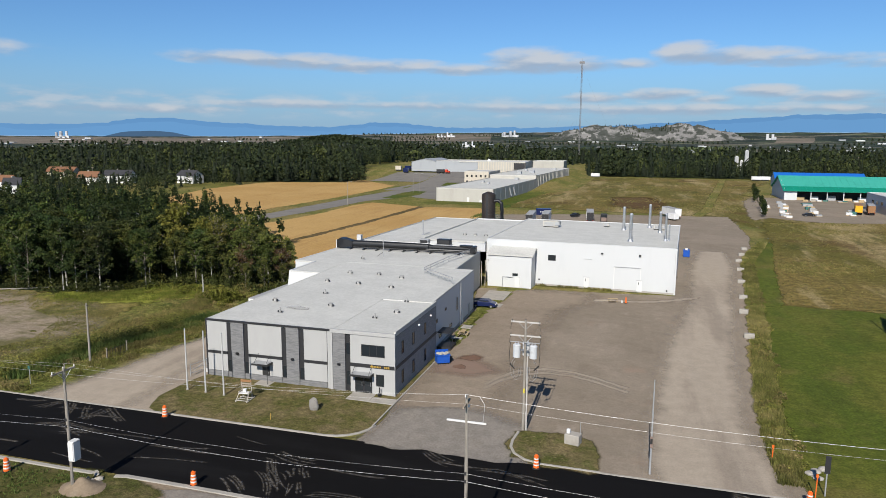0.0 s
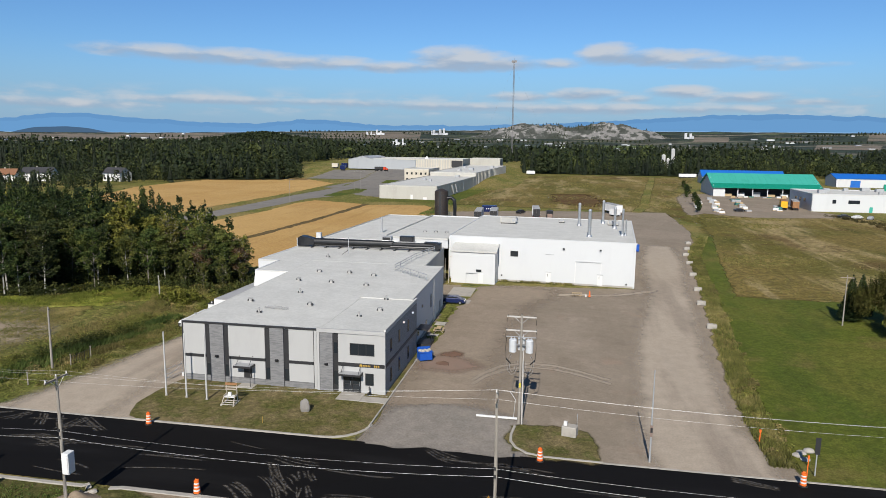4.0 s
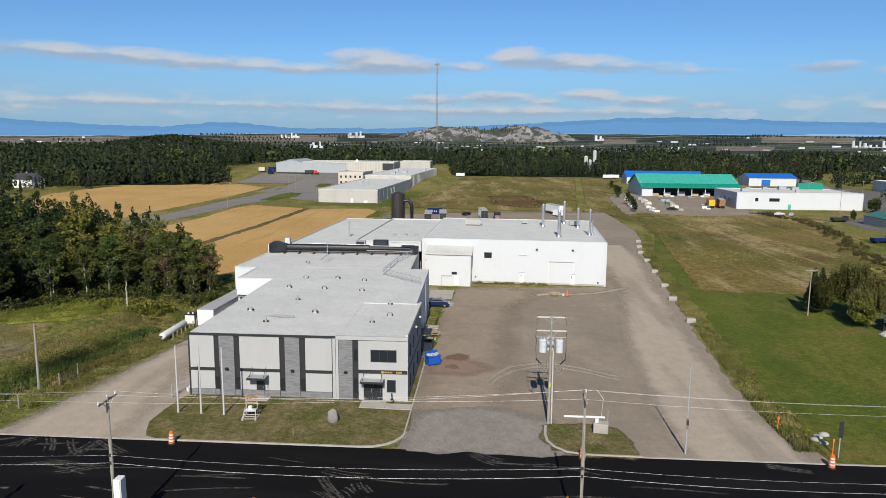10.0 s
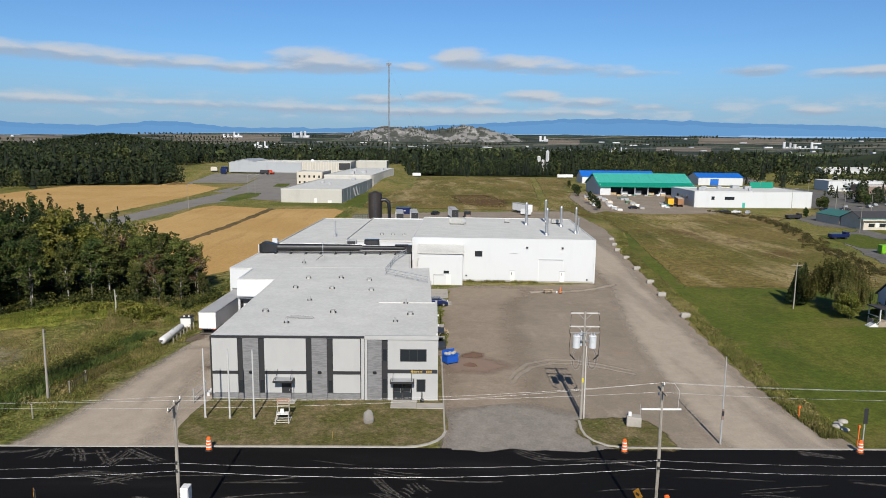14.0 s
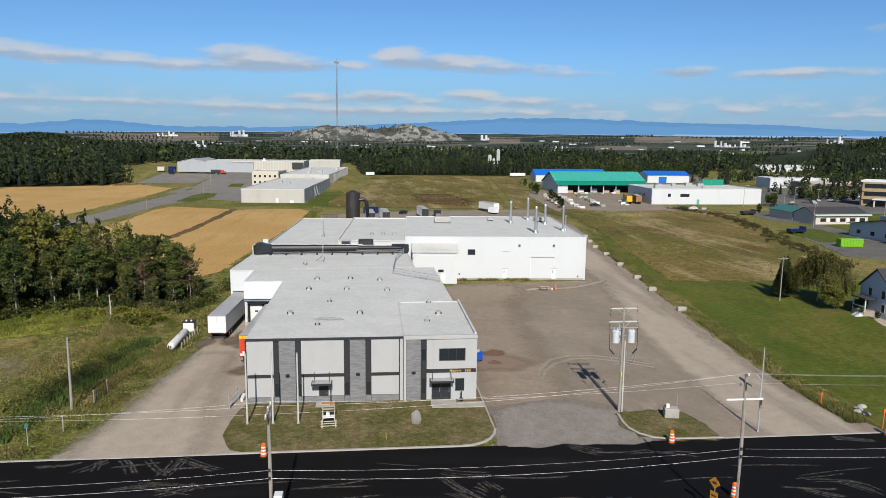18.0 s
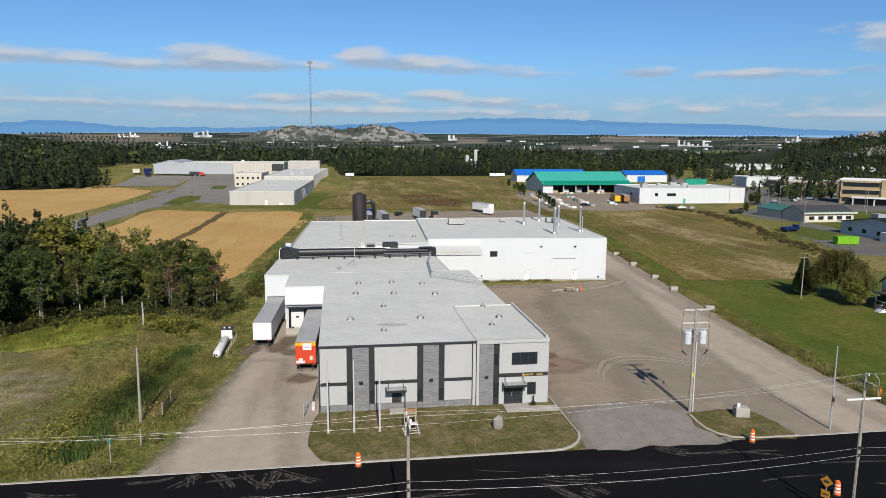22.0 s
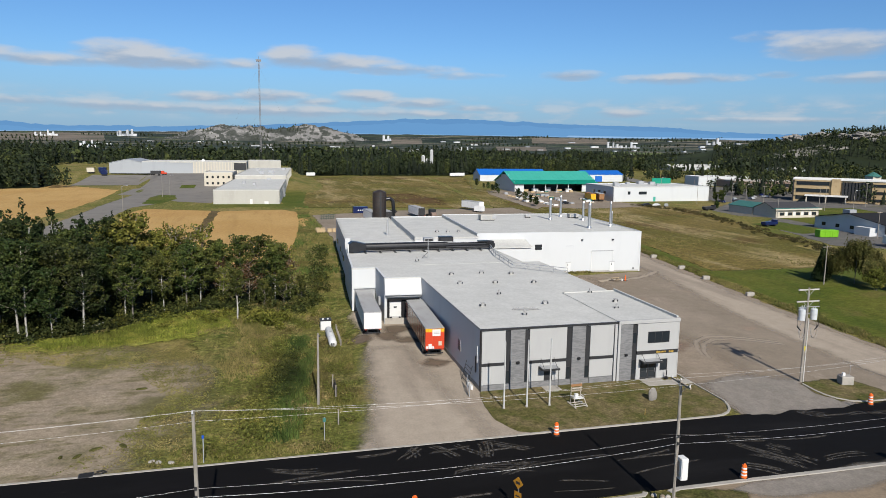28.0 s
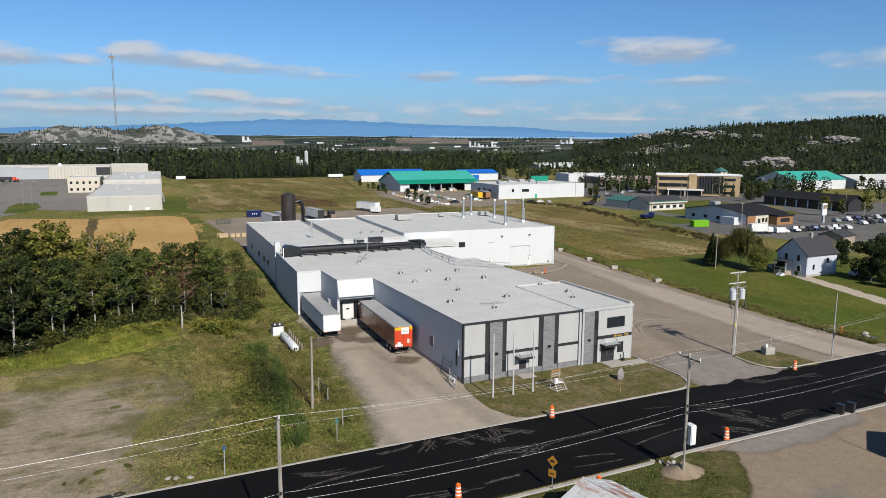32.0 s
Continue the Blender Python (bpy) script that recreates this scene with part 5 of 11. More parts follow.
def dock_section():
    B = thing("loading_dock_building", (-3, 40, 0), "white metal-clad loading dock wing with roll-up dock doors", "loading dock")
    B.matrix_basis = pose(0, 0, 0)
    H = 7.52
    f1, f2, f3 = (-9.9, 41.8), (-5.9, 41.6), (-5.9, 32.2)
    west = (-8.5, 65.0)
    part("west_wall", wall_strip(west, f1, 0, H, 0.3), "white_wall", B)
    part("dock_wall", wall_strip(f1, f2, 3.9, H - 0.02, 0.3), "white_wall", B)
    part("dock_jamb", wall_strip(f1, (-9.55, 41.78), 0, 3.9, 0.3), "white_wall", B)
    part("return_wall", wall_strip(f2, f3, 0, H, 0.3), "white_wall", B)
    part("dock_wall", wall_strip(f3, (0, 32.0), 4.7, H - 0.02, 0.3), "white_wall", B, "blank white upper wall over the docks")
    part("dock_canopy", prism([(-5.95, 31.9), (0, 31.7), (0, 32.3), (-5.9, 32.3)], 4.4, 4.75), "grey_metal", B)
    bm = bmesh.new()
    top = [bm.verts.new(c) for c in ((-5.88, 32.15, 7.3), (-0.06, 31.95, 7.3), (-0.06, 31.3, 4.95), (-5.88, 31.5, 4.95))]
    low = [bm.verts.new(c) for c in ((-5.88, 32.15, 4.8), (-0.06, 31.95, 4.8), (-0.06, 31.3, 4.8), (-5.88, 31.5, 4.8))]
    for f in (top[::-1], low, (top[3], top[2], low[2], low[3]), (top[0], top[3], low[3], low[0]), (top[2], top[1], low[1], low[2]), (top[1], top[0], low[0], low[1])):
        bm.faces.new(f)
    bmesh.ops.recalc_face_normals(bm, faces=bm.faces[:])
    part("dock_hood", bm, "white_wall", B, "flared white metal hood over the dock doors")
    # lower dock fronts with doors
    part("dock_front", wall_strip((-5.9, 32.5), (0, 32.3), 0, 4.5, 0.2), "white_wall", B)
    part("dock_front", wall_strip((-9.9, 42.1), (-5.9, 41.9), 0, 4.0, 0.2), "grey_metal", B)
    for xc, yy in ((-4.15, 32.42), (-1.55, 32.34)):
        dd = part("dock_door", cuboid(xc - 0.95, xc + 0.95, yy - 0.05, yy + 0.02, 1.15, 3.6, 0.01), "white_paint", B, "white roll-up dock door")
        for k in range(4):
            part("door_slat", cuboid(xc - 0.93, xc + 0.93, yy - 0.07, yy - 0.05, 1.2 + k * 0.6, 1.72 + k * 0.6, 0.008), "white_paint", dd)
        part("door_pane", cuboid(xc - 0.25, xc + 0.25, yy - 0.09, yy - 0.07, 2.55, 2.8), "glass", dd)
        seal = bmesh.new()
        cuboid(xc - 1.3, xc - 0.95, yy - 0.35, yy, 1.0, 3.9, bm=seal)
        cuboid(xc + 0.95, xc + 1.3, yy - 0.35, yy, 1.0, 3.9, bm=seal)
        cuboid(xc - 1.3, xc + 1.3, yy - 0.35, yy, 3.65, 4.1, bm=seal)
        part("dock_seal", seal, "black_metal", B, "black foam dock seal")
        for dx in (-0.7, 0.7):
            part("bumper", cuboid(xc + dx - 0.15, xc + dx + 0.15, yy - 0.3, yy - 0.02, 0.65, 1.1), "rubber", B)
    part("dock_base", prism([(-5.85, 32.0), (-0.1, 31.8), (-0.1, 32.5), (-5.85, 32.5)], 0, 0.95), "concrete", B)
    part("wall_box", cuboid(-6.25, -5.92, 36, 37, 2.2, 3.6, 0.03), "grey_metal", B)
    roof_slab("dock_roof", [f1, f2, f3, (0.02, 32.0), (0.02, 43.02), (21.2, 43.02), (20.6, 63.9), west], 7.45, B, rim=0.2, rise=0.03, bare=(3, 4))
    part("east_wall", wall_strip((21.2, 43), (20.6, 63.9), 0, H - 0.05, 0.3), "beige", B, "beige side wall of the dock wing")
    return B


def rear_halls():
    C = thing("production_hall", (0, 0, 0), "large white metal-clad production hall with a pale flat roof", "factory hall")
    # low west roof, middle roof and tall east hall
    lo, mid, hi = 7.75, 8.9, 9.15
    L0, L1, L2 = -67.0, -52.5, -38.6
    part("west_wall", wall_strip(rear(L0, 46), rear(L0, -2), 0, lo, 0.3), "white_wall", C, "long white west wall in shade")
    part("back_wall", wall_strip(rear(0, 40), rear(L1, 40), 0, mid - 0.1, 0.3), "white_wall", C)
    part("back_wall", wall_strip(rear(L1, 46), rear(L0, 46), 0, lo - 0.05, 0.3), "white_wall", C)
    part("east_wall", wall_strip(rear(0, 0), rear(0, 40), 0, hi - 0.02, 0.3), "white_wall", C)
    roof_slab("low_roof", [rear(L0, -2.5), rear(L1, -2.5), rear(L1, 46), rear(L0, 46)], lo, C, rim=0.2, rise=0.12)
    part("step_wall", wall_strip(rear(L1, 40), rear(L1, -1), lo - 0.2, mid - 0.02, 0.2), "roof", C, "low upstand between two roofs")
    roof_slab("middle_roof", [rear(L1, -1), rear(L2, -1), rear(L2, 40), rear(L1, 40)], mid - 0.35, C, rim=0.15, rise=0.1)
    part("hall_side", wall_strip(rear(L2, 40), rear(L2, 0.1), mid - 1.0, hi - 0.02, 0.2), "roof", C)
    part("middle_front_wall", wall_strip(rear(L1, -0.9), rear(L2, -0.9), 6.5, mid - 0.4, 0.2), "white_wall", C)
    roof_slab("hall_roof", [rear(L2, 0.02), rear(0.02, 0.02), rear(0.02, 40), rear(L2, 40)], hi, C, rim=0.22, rise=0.13, rim_mat="white_wall", rim_label="white metal roof edge")
    # front wall panels, ribbed
    n = 13
    for k in range(n):
        u0, u1 = L2 + (0 - L2) * k / n, L2 + (0 - L2) * (k + 1) / n
        part("wall_panel", wall_strip(rear(u0, 0.0), rear(u1, 0.0), 0.35, hi, 0.3), "white_wall", C)
    part("plinth", wall_strip(rear(L2, -0.03), rear(0.03, -0.03), -0.05, 0.34, 0.3), "concrete", C)
    part("corner_post", wall_strip(rear(-0.25, -0.05), rear(0.06, -0.05), 0, hi + 0.1, 0.3), "white_wall", C)

    def on_wall(name, u0, u1, z0, z1, mat, out=0.05, label="", parent=C):
        return part(name, wall_strip(rear(u0, -out), rear(u1, -out), z0, z1, out + 0.05), mat, parent, label)

    on_wall("window", -25.3, -23.7, 5.35, 6.55, "dark_trim")
    on_wall("pane", -25.2, -23.8, 5.45, 6.45, "glass", 0.07)
    for u in (-17.3, -6.8):
        dr = on_wall("door", u - 0.5, u + 0.5, 0.2, 2.35, "white_paint", 0.09, "white steel door")
        on_wall("door_pane", u - 0.22, u - 0.12, 1.5, 2.1, "glass", 0.12)
        on_wall("door_frame", u - 0.6, u + 0.6, 2.36, 2.46, "grey_metal", 0.1)
    on_wall("closed_bay_rail", -11.8, -6.6, 4.85, 4.97, "grey_metal", 0.1)
    on_wall("closed_bay_rail", -18, -16.3, 6.1, 6.16, "grey_metal", 0.08)
    on_wall("closed_bay_edge", -11.9, -11.75, 0.4, 4.9, "white_paint", 0.08)
    on_wall("closed_bay_edge", -6.7, -6.6, 2.5, 4.9, "white_paint", 0.08)
    for u in (-14.3, -6.9):
        on_wall("flood_lamp", u - 0.2, u + 0.2, 7.35, 7.6, "dark_trim", 0.35)
    on_wall("vent_hood", -1.7, -1.4, 0.6, 0.9, "dark_trim", 0.15)
    on_wall("vent_hood", -27.2, -26.9, 1.1, 1.4, "dark_trim", 0.15)
    # windows on the shaded west wall
    for v in (8, 14, 22, 35):
        x, y = rear(L0, v)
        part("window", cuboid(x - 0.1, x + 0.1, y - 0.7, y + 0.7, 2.4, 3.6), "glass", C)
    part("wall_pilaster", prism([rear(L0 - 0.35, -4.0), rear(L0 + 0.7, -4.0), rear(L0 + 0.7, -3.2), rear(L0 - 0.35, -3.2)], 0, 9.1), "white_wall", C, "white end post of the roof duct")
    return C


def annex():
    X = thing("entrance_annex", (0, 0, 0), "small white metal-clad annex with a sloping pale roof", "annex")
    p = [(22.0, 64.9), (31.2, 64.35), (31.4, 67.9), (22.2, 68.4)]
    part("front_wall", wall_strip(p[0], p[1], 0, 6.6, 0.3), "white_wall", X)
    part("east_wall", wall_strip(p[1], p[2], 0, 6.9, 0.3), "white_wall", X)
    part("west_wall", wall_strip((22.2, 68.4), p[0], 0, 6.9, 0.3), "white_wall", X)
    bm = bmesh.new()
    lo = [bm.verts.new((x, y, z)) for (x, y), z in zip([(21.8, 64.6), (31.5, 64.05), (31.6, 69.2), (22.0, 69.7)], (6.55, 6.55, 7.7, 7.7))]
    hi = [bm.verts.new((v.co.x, v.co.y, v.co.z + 0.25)) for v in lo]
    for i in range(4):
        bm.faces.new((lo[i], lo[(i + 1) % 4], hi[(i + 1) % 4], hi[i]))
    bm.faces.new(hi)
    bm.faces.new(lo[::-1])
    part("roof", bm, "roof", X)
    part("window", cuboid(27.3, 28.4, 64.4, 64.66, 2.5, 3.0), "glass", X)
    part("door", cuboid(27.8, 28.8, 64.38, 64.6, 0.1, 2.2), "white_paint", X)
    part("bay_rail", tube([(25.2, 64.5, 0.1), (25.2, 64.5, 2.2), (27.4, 64.4, 2.2)], 0.05, 6), "grey_metal", X)
    part("wall_pipe", tube([(21.6, 64.2, 0), (21.6, 64.2, 5.4), (22.2, 64.6, 5.6)], 0.06, 6), "cream", X, "pale pipe loop beside the annex")
    part("wall_pipe", tube([(20.9, 63.8, 0), (20.9, 63.8, 5.2), (20.2, 64.6, 5.4)], 0.06, 6), "cream", X)
    return X


def roof_gear():
    rnd = random.Random(9)
    for i, (x, y) in enumerate(((3.6, 11.0), (7.4, 5.6), (12.3, 10.7), (8.1, 17.6), (4.6, 25.6), (10.1, 25.2), (5.2, 33.0), (10.4, 33.2), (16.0, 24.2), (15.0, 31.7), (21.4, 16.0), (20.5, 6.4), (22.2, 9.9), (2.2, 45.5))):
        roof_vent(x, y, 7.47 if y < 43 else 7.77, i not in (1, 3, 10, 11, 13)).rotation_euler[2] = rnd.uniform(-0.3, 0.3)
    # the big black duct across the roof
    D = thing("roof_duct", (0, 58, 7.5), "large black steel duct lying across the factory roof", "roof duct")
    a, b = Vector((-8.3, 0.2, 1.05)), Vector((20.6, 1.2, 0.95))
    m = a.lerp(b, 0.66)
    part("duct_pipe", tube([a + (b - a) * 0.1, m], 0.7, 18), "black_metal", D, smooth_faces=False)
    part("duct_pipe", tube([m, b - (b - a) * 0.03], 0.42, 16), "black_metal", D)
    part("duct_pipe", tube([m + Vector((0, -0.9, -0.35)), b + Vector((-0.8, -0.7, -0.4))], 0.24, 10), "black_metal", D)
    part("collar", tube([m - (b - a) * 0.01, m + (b - a) * 0.012], 0.78, 18), "black_metal", D)
    for k in range(1, 8):
        p = a.lerp(m, 0.15 + 0.85 * k / 8)
        part("flange", tube([p, p + (b - a) * 0.003], 0.74, 18), "black_metal", D)
    bm = bmesh.new()
    ends = [[bm.verts.new((x, y, z)) for y, z in ((y0, z0), (y1, z0), (y1, z1), (y0, z1))] for x, y0, y1, z0, z1 in ((-8.6, -0.7, 1.1, 0.15, 1.75), (-7.9, -0.8, 1.2, 0.15, 2.2), (-7.1, -0.8, 1.2, 0.2, 2.1), (-5.2, -0.45, 0.95, 0.45, 1.65))]
    for p, q in zip(ends, ends[1:]):
        for i in range(4):
            bm.faces.new((p[i], p[(i + 1) % 4], q[(i + 1) % 4], q[i]))
    bm.faces.new(ends[0][::-1])
    bm.faces.new(ends[-1])
    bmesh.ops.recalc_face_normals(bm, faces=bm.faces[:])
    part("hopper", bm, "black_metal", D, "black steel hopper tapering to the duct")
    for y in (-0.75, 1.15):
        part("hopper_leg", cuboid(-8.75, -8.62, y - 0.08, y + 0.08, 0, 1.8), "white_paint", D, "pale steel leg of the hopper")
    part("end_box", cuboid(19.4, 20.9, 0.4, 1.9, 0.15, 1.55, 0.06), "black_metal", D)
    part("end_box_cap", cuboid(17.6, 20.2, 0.5, 1.5, 1.42, 1.68, 0.04), "black_metal", D)
    part("fan_drum", tube([(20.3, -0.2, 0.85), (20.3, 0.4, 0.85)], 0.62, 14), "black_metal", D)
    for k in range(9):
        p = a.lerp(b, 0.1 + 0.1 * k)
        part("duct_support", cuboid(p.x - 0.12, p.x + 0.12, -0.6, 1.5, 0, 0.5, 0.02), "black_metal", D)
        part("support_foot", cuboid(p.x - 0.2, p.x + 0.2, -1.35, -0.6, 0, 0.09), "dark_trim", D)
    part("walkway_beam", tube([(-5, -0.75, 0.42), (20, -0.1, 0.34)], 0.12, 6), "black_metal", D)
    part("walkway_beam", tube([(0, -0.2, 1.9), (12, 0.2, 1.75)], 0.04, 6), "steel", D)
    for x, y, s in ((8.5, 64.0, 1.0), (12.5, 65.2, 1.5)):
        u = thing("roof_fan_unit", (x, y, 8.0), "dark grey rooftop fan unit beside the duct", "rooftop unit", "units behind the duct")
        part("casing", cuboid(-s, s, -0.7, 0.7, 0.25, 1.3, 0.06), "grey_metal" if s < 1.2 else "black_metal", u)
        part("louvre", cuboid(-s * 0.8, s * 0.8, -0.76, -0.7, 0.4, 1.15), "dark_trim", u)
        part("skid", cuboid(-s * 1.1, s * 1.1, -0.8, 0.8, 0, 0.25), "steel", u)
    # stacks on the hall
    for u, v, r, h in ((-12.5, 26, 0.32, 5.2), (-9.5, 7.5, 0.34, 5.6), (-7.0, 33, 0.3, 5.4), (-4.2, 24, 0.3, 4.6), (-2.6, 11, 0.22, 5.6), (-1.9, 11.6, 0.14, 3.2)):
        x, y = rear(u, v)
        s = thing("exhaust_stack", (x, y, 9.15), "galvanised steel exhaust stack on the hall roof", "exhaust stack", "stacks on the hall roof")
        part("pipe", tube([(0, 0, 0), (0, 0, h)], r, 12), "steel", s)
        part("base", tube([(0, 0, 0), (0, 0, 0.5)], r * 1.9, 12, r * 1.1), "steel", s)
        for z in (h * 0.35, h * 0.65):
            part("ring", tube([(0, 0, z), (0, 0, z + 0.12)], r * 1.15, 12), "grey_metal", s)
        part("cap", tube([(0, 0, h), (0, 0, h + 0.35)], r * 1.2, 12, r * 0.75), "steel", s)
    for u, v, w, d, h in ((-29.6, 26, 1.9, 1.3, 1.5), (-4.6, 30, 1.3, 1.0, 1.1), (-17.0, 31, 0.7, 0.6, 0.8)):
        x, y = rear(u, v)
        s = thing("rooftop_unit", (x, y, 9.15), "beige rooftop air handling unit with louvred sides", "rooftop unit", "units on the hall roof", turn=-3)
        part("casing", cuboid(-w, w, -d, d, 0.2, h, 0.06), "beige", s)
        part("hood", cuboid(w * 0.55, w * 1.15, -d * 1.1, d * 0.4, 0.5, h * 0.9, 0.05), "grey_metal", s)
        part("curb", cuboid(-w * 0.9, w * 0.9, -d * 0.9, d * 0.9, 0, 0.2), "dark_trim", s)
        for k in range(4):
            part("louvre", cuboid(-w * 0.8, w * 0.4, -d - 0.03, -d, 0.35 + k * 0.25 * h / 1.5, 0.5 + k * 0.25 * h / 1.5), "grey_metal", s)
    for k, (x, y, r) in enumerate(((8.0, 8.5, 0.55), (9.2, 8.3, 0.5))):
        ring = [(x + 1.7 * r * math.cos(j * 0.785), y + 0.22 * r * math.sin(j * 0.785)) for j in range(8)]
        patch("roof_stain", ring, 7.51 if y < 43 else 7.54, "roof_grime", "faint grey grime where water stands on the roof", "stain", 0.6, 0.1, seed=140 + k, soft=0.9, gentle=True)
    # guard rails by the roof step, pipe mast and a small stack
    R = thing("roof_pipe_rail", (0, 0, 7.6), "grey steel pipe rail along the roof step", "roof rail")
    line = [(24.2, 29.9), (17.2, 36.9), (18.1, 49), (20.4, 60.5)]
    for k in range(3):
        part("rail", tube([(*line[k], 0.9), (*line[k + 1], 0.9)], 0.06, 6), "grey_metal", R)
        part("rail", tube([(*line[k], 0.45), (*line[k + 1], 0.45)], 0.05, 6), "grey_metal", R)
        for j in range(4):
            p = Vector(line[k]).lerp(Vector(line[k + 1]), j / 4)
            part("post", tube([(p.x, p.y, -0.1), (p.x, p.y, 0.95)], 0.05, 6), "grey_metal", R)
    s = thing("roof_mast", (5.0, 49, 7.75), "thin grey pipe mast on the roof", "roof mast")
    part("pipe", tube([(0, 0, 0), (0, 0, 3.3)], 0.07, 6), "grey_metal", s)
    part("brace", tube([(0, 0, 0.9), (-1.2, -0.4, 0.0)], 0.05, 6), "dark_trim", s)
    x, y = rear(-57, 10)
    s = thing("roof_flue", (x, y, 7.75), "tall grey flue pipe on the low roof", "flue")
    part("pipe", tube([(0, 0, 0), (0, 0, 3.6)], 0.22, 10), "grey_metal", s)
    part("flange", tube([(0, 0, 0), (0, 0, 0.2)], 0.4, 10), "grey_metal", s)
    for u in (-46, -43.5, -41):
        x, y = rear(u, 8)
        roof_vent(x, y, 8.6, True)
    # dust silo behind the hall
    s = thing("dust_silo", (8.2, 126, 0), "tall dark brown steel dust silo with a side duct", "silo")
    part("shell", tube([(0, 0, 3), (0, 0, 14.2)], 2.0, 24), "silo_brown", s, "dark brown steel shell")
    part("roof_cone", tube([(0, 0, 14.2), (0, 0, 14.9)], 2.0, 24, 0.4), "silo_brown", s)
    for z in (3.4, 5, 6.6, 8.2, 9.8, 11.4, 13.0):
        part("hoop", tube([(0, 0, z), (0, 0, z + 0.15)], 2.06, 24), "dark_trim", s)
    part("hopper_cone", tube([(0, 0, 0.8), (0, 0, 3)], 0.5, 24, 2.0), "silo_brown", s)
    for a in range(4):
        c, d = math.cos(a * math.pi / 2 + 0.8), math.sin(a * math.pi / 2 + 0.8)
        part("leg", tube([(1.8 * c, 1.8 * d, 0), (1.8 * c, 1.8 * d, 3.4)], 0.12, 6), "dark_trim", s)
    part("side_duct", tube([(1.8, -0.3, 12.2), (3.0, -0.3, 12.4), (3.9, -0.3, 11.6), (4.1, -0.3, 9.5), (4.1, -0.3, 6)], 0.55, 12), "black_metal", s, "dark elbow duct")
    part("ladder", cuboid(-0.25, 0.25, -2.2, -2.1, 1, 14.5), "dark_trim", s)


MAT["vent_grey"] = material("dull_grey_vent_metal", (0.36, 0.36, 0.35), 0.7, layers=[((0.26, 0.26, 0.25), 3.0, 0.45, 0.7, 0.7)])
MAT["silo_brown"] = material("dark_brown_silo_steel", (0.036, 0.028, 0.024), 0.5, layers=[((0.07, 0.058, 0.05), 0.7, 0.5, 0.72, 0.7, (1, 1, 0.25)), ((0.02, 0.016, 0.015), 1.6, 0.5, 0.7, 0.6)], spec=0.4)
MAT["roof_grime"] = material("roof_grime", (0.50, 0.495, 0.47), 0.9, layers=[((0.555, 0.55, 0.525), 0.8, 0.4, 0.6, 0.9)])
office_block()
dock_section()
rear_halls()
annex()
roof_gear()


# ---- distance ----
# Self-lit backdrop: distance haze is put into the emission colour.
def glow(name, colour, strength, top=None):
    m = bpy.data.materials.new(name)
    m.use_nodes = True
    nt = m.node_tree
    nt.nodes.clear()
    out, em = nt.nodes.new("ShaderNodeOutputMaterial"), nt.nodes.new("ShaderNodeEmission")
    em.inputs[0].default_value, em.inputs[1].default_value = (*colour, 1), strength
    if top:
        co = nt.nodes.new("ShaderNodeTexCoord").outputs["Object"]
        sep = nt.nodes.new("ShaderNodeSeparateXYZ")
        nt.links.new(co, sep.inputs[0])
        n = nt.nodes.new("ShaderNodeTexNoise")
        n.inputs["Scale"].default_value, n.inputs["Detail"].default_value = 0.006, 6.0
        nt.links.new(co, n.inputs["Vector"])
        # painted haze: the emission pales towards the foot of the ridge
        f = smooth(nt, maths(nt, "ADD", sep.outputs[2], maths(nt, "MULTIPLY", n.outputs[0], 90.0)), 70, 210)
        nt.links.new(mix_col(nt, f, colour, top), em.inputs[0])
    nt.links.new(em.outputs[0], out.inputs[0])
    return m


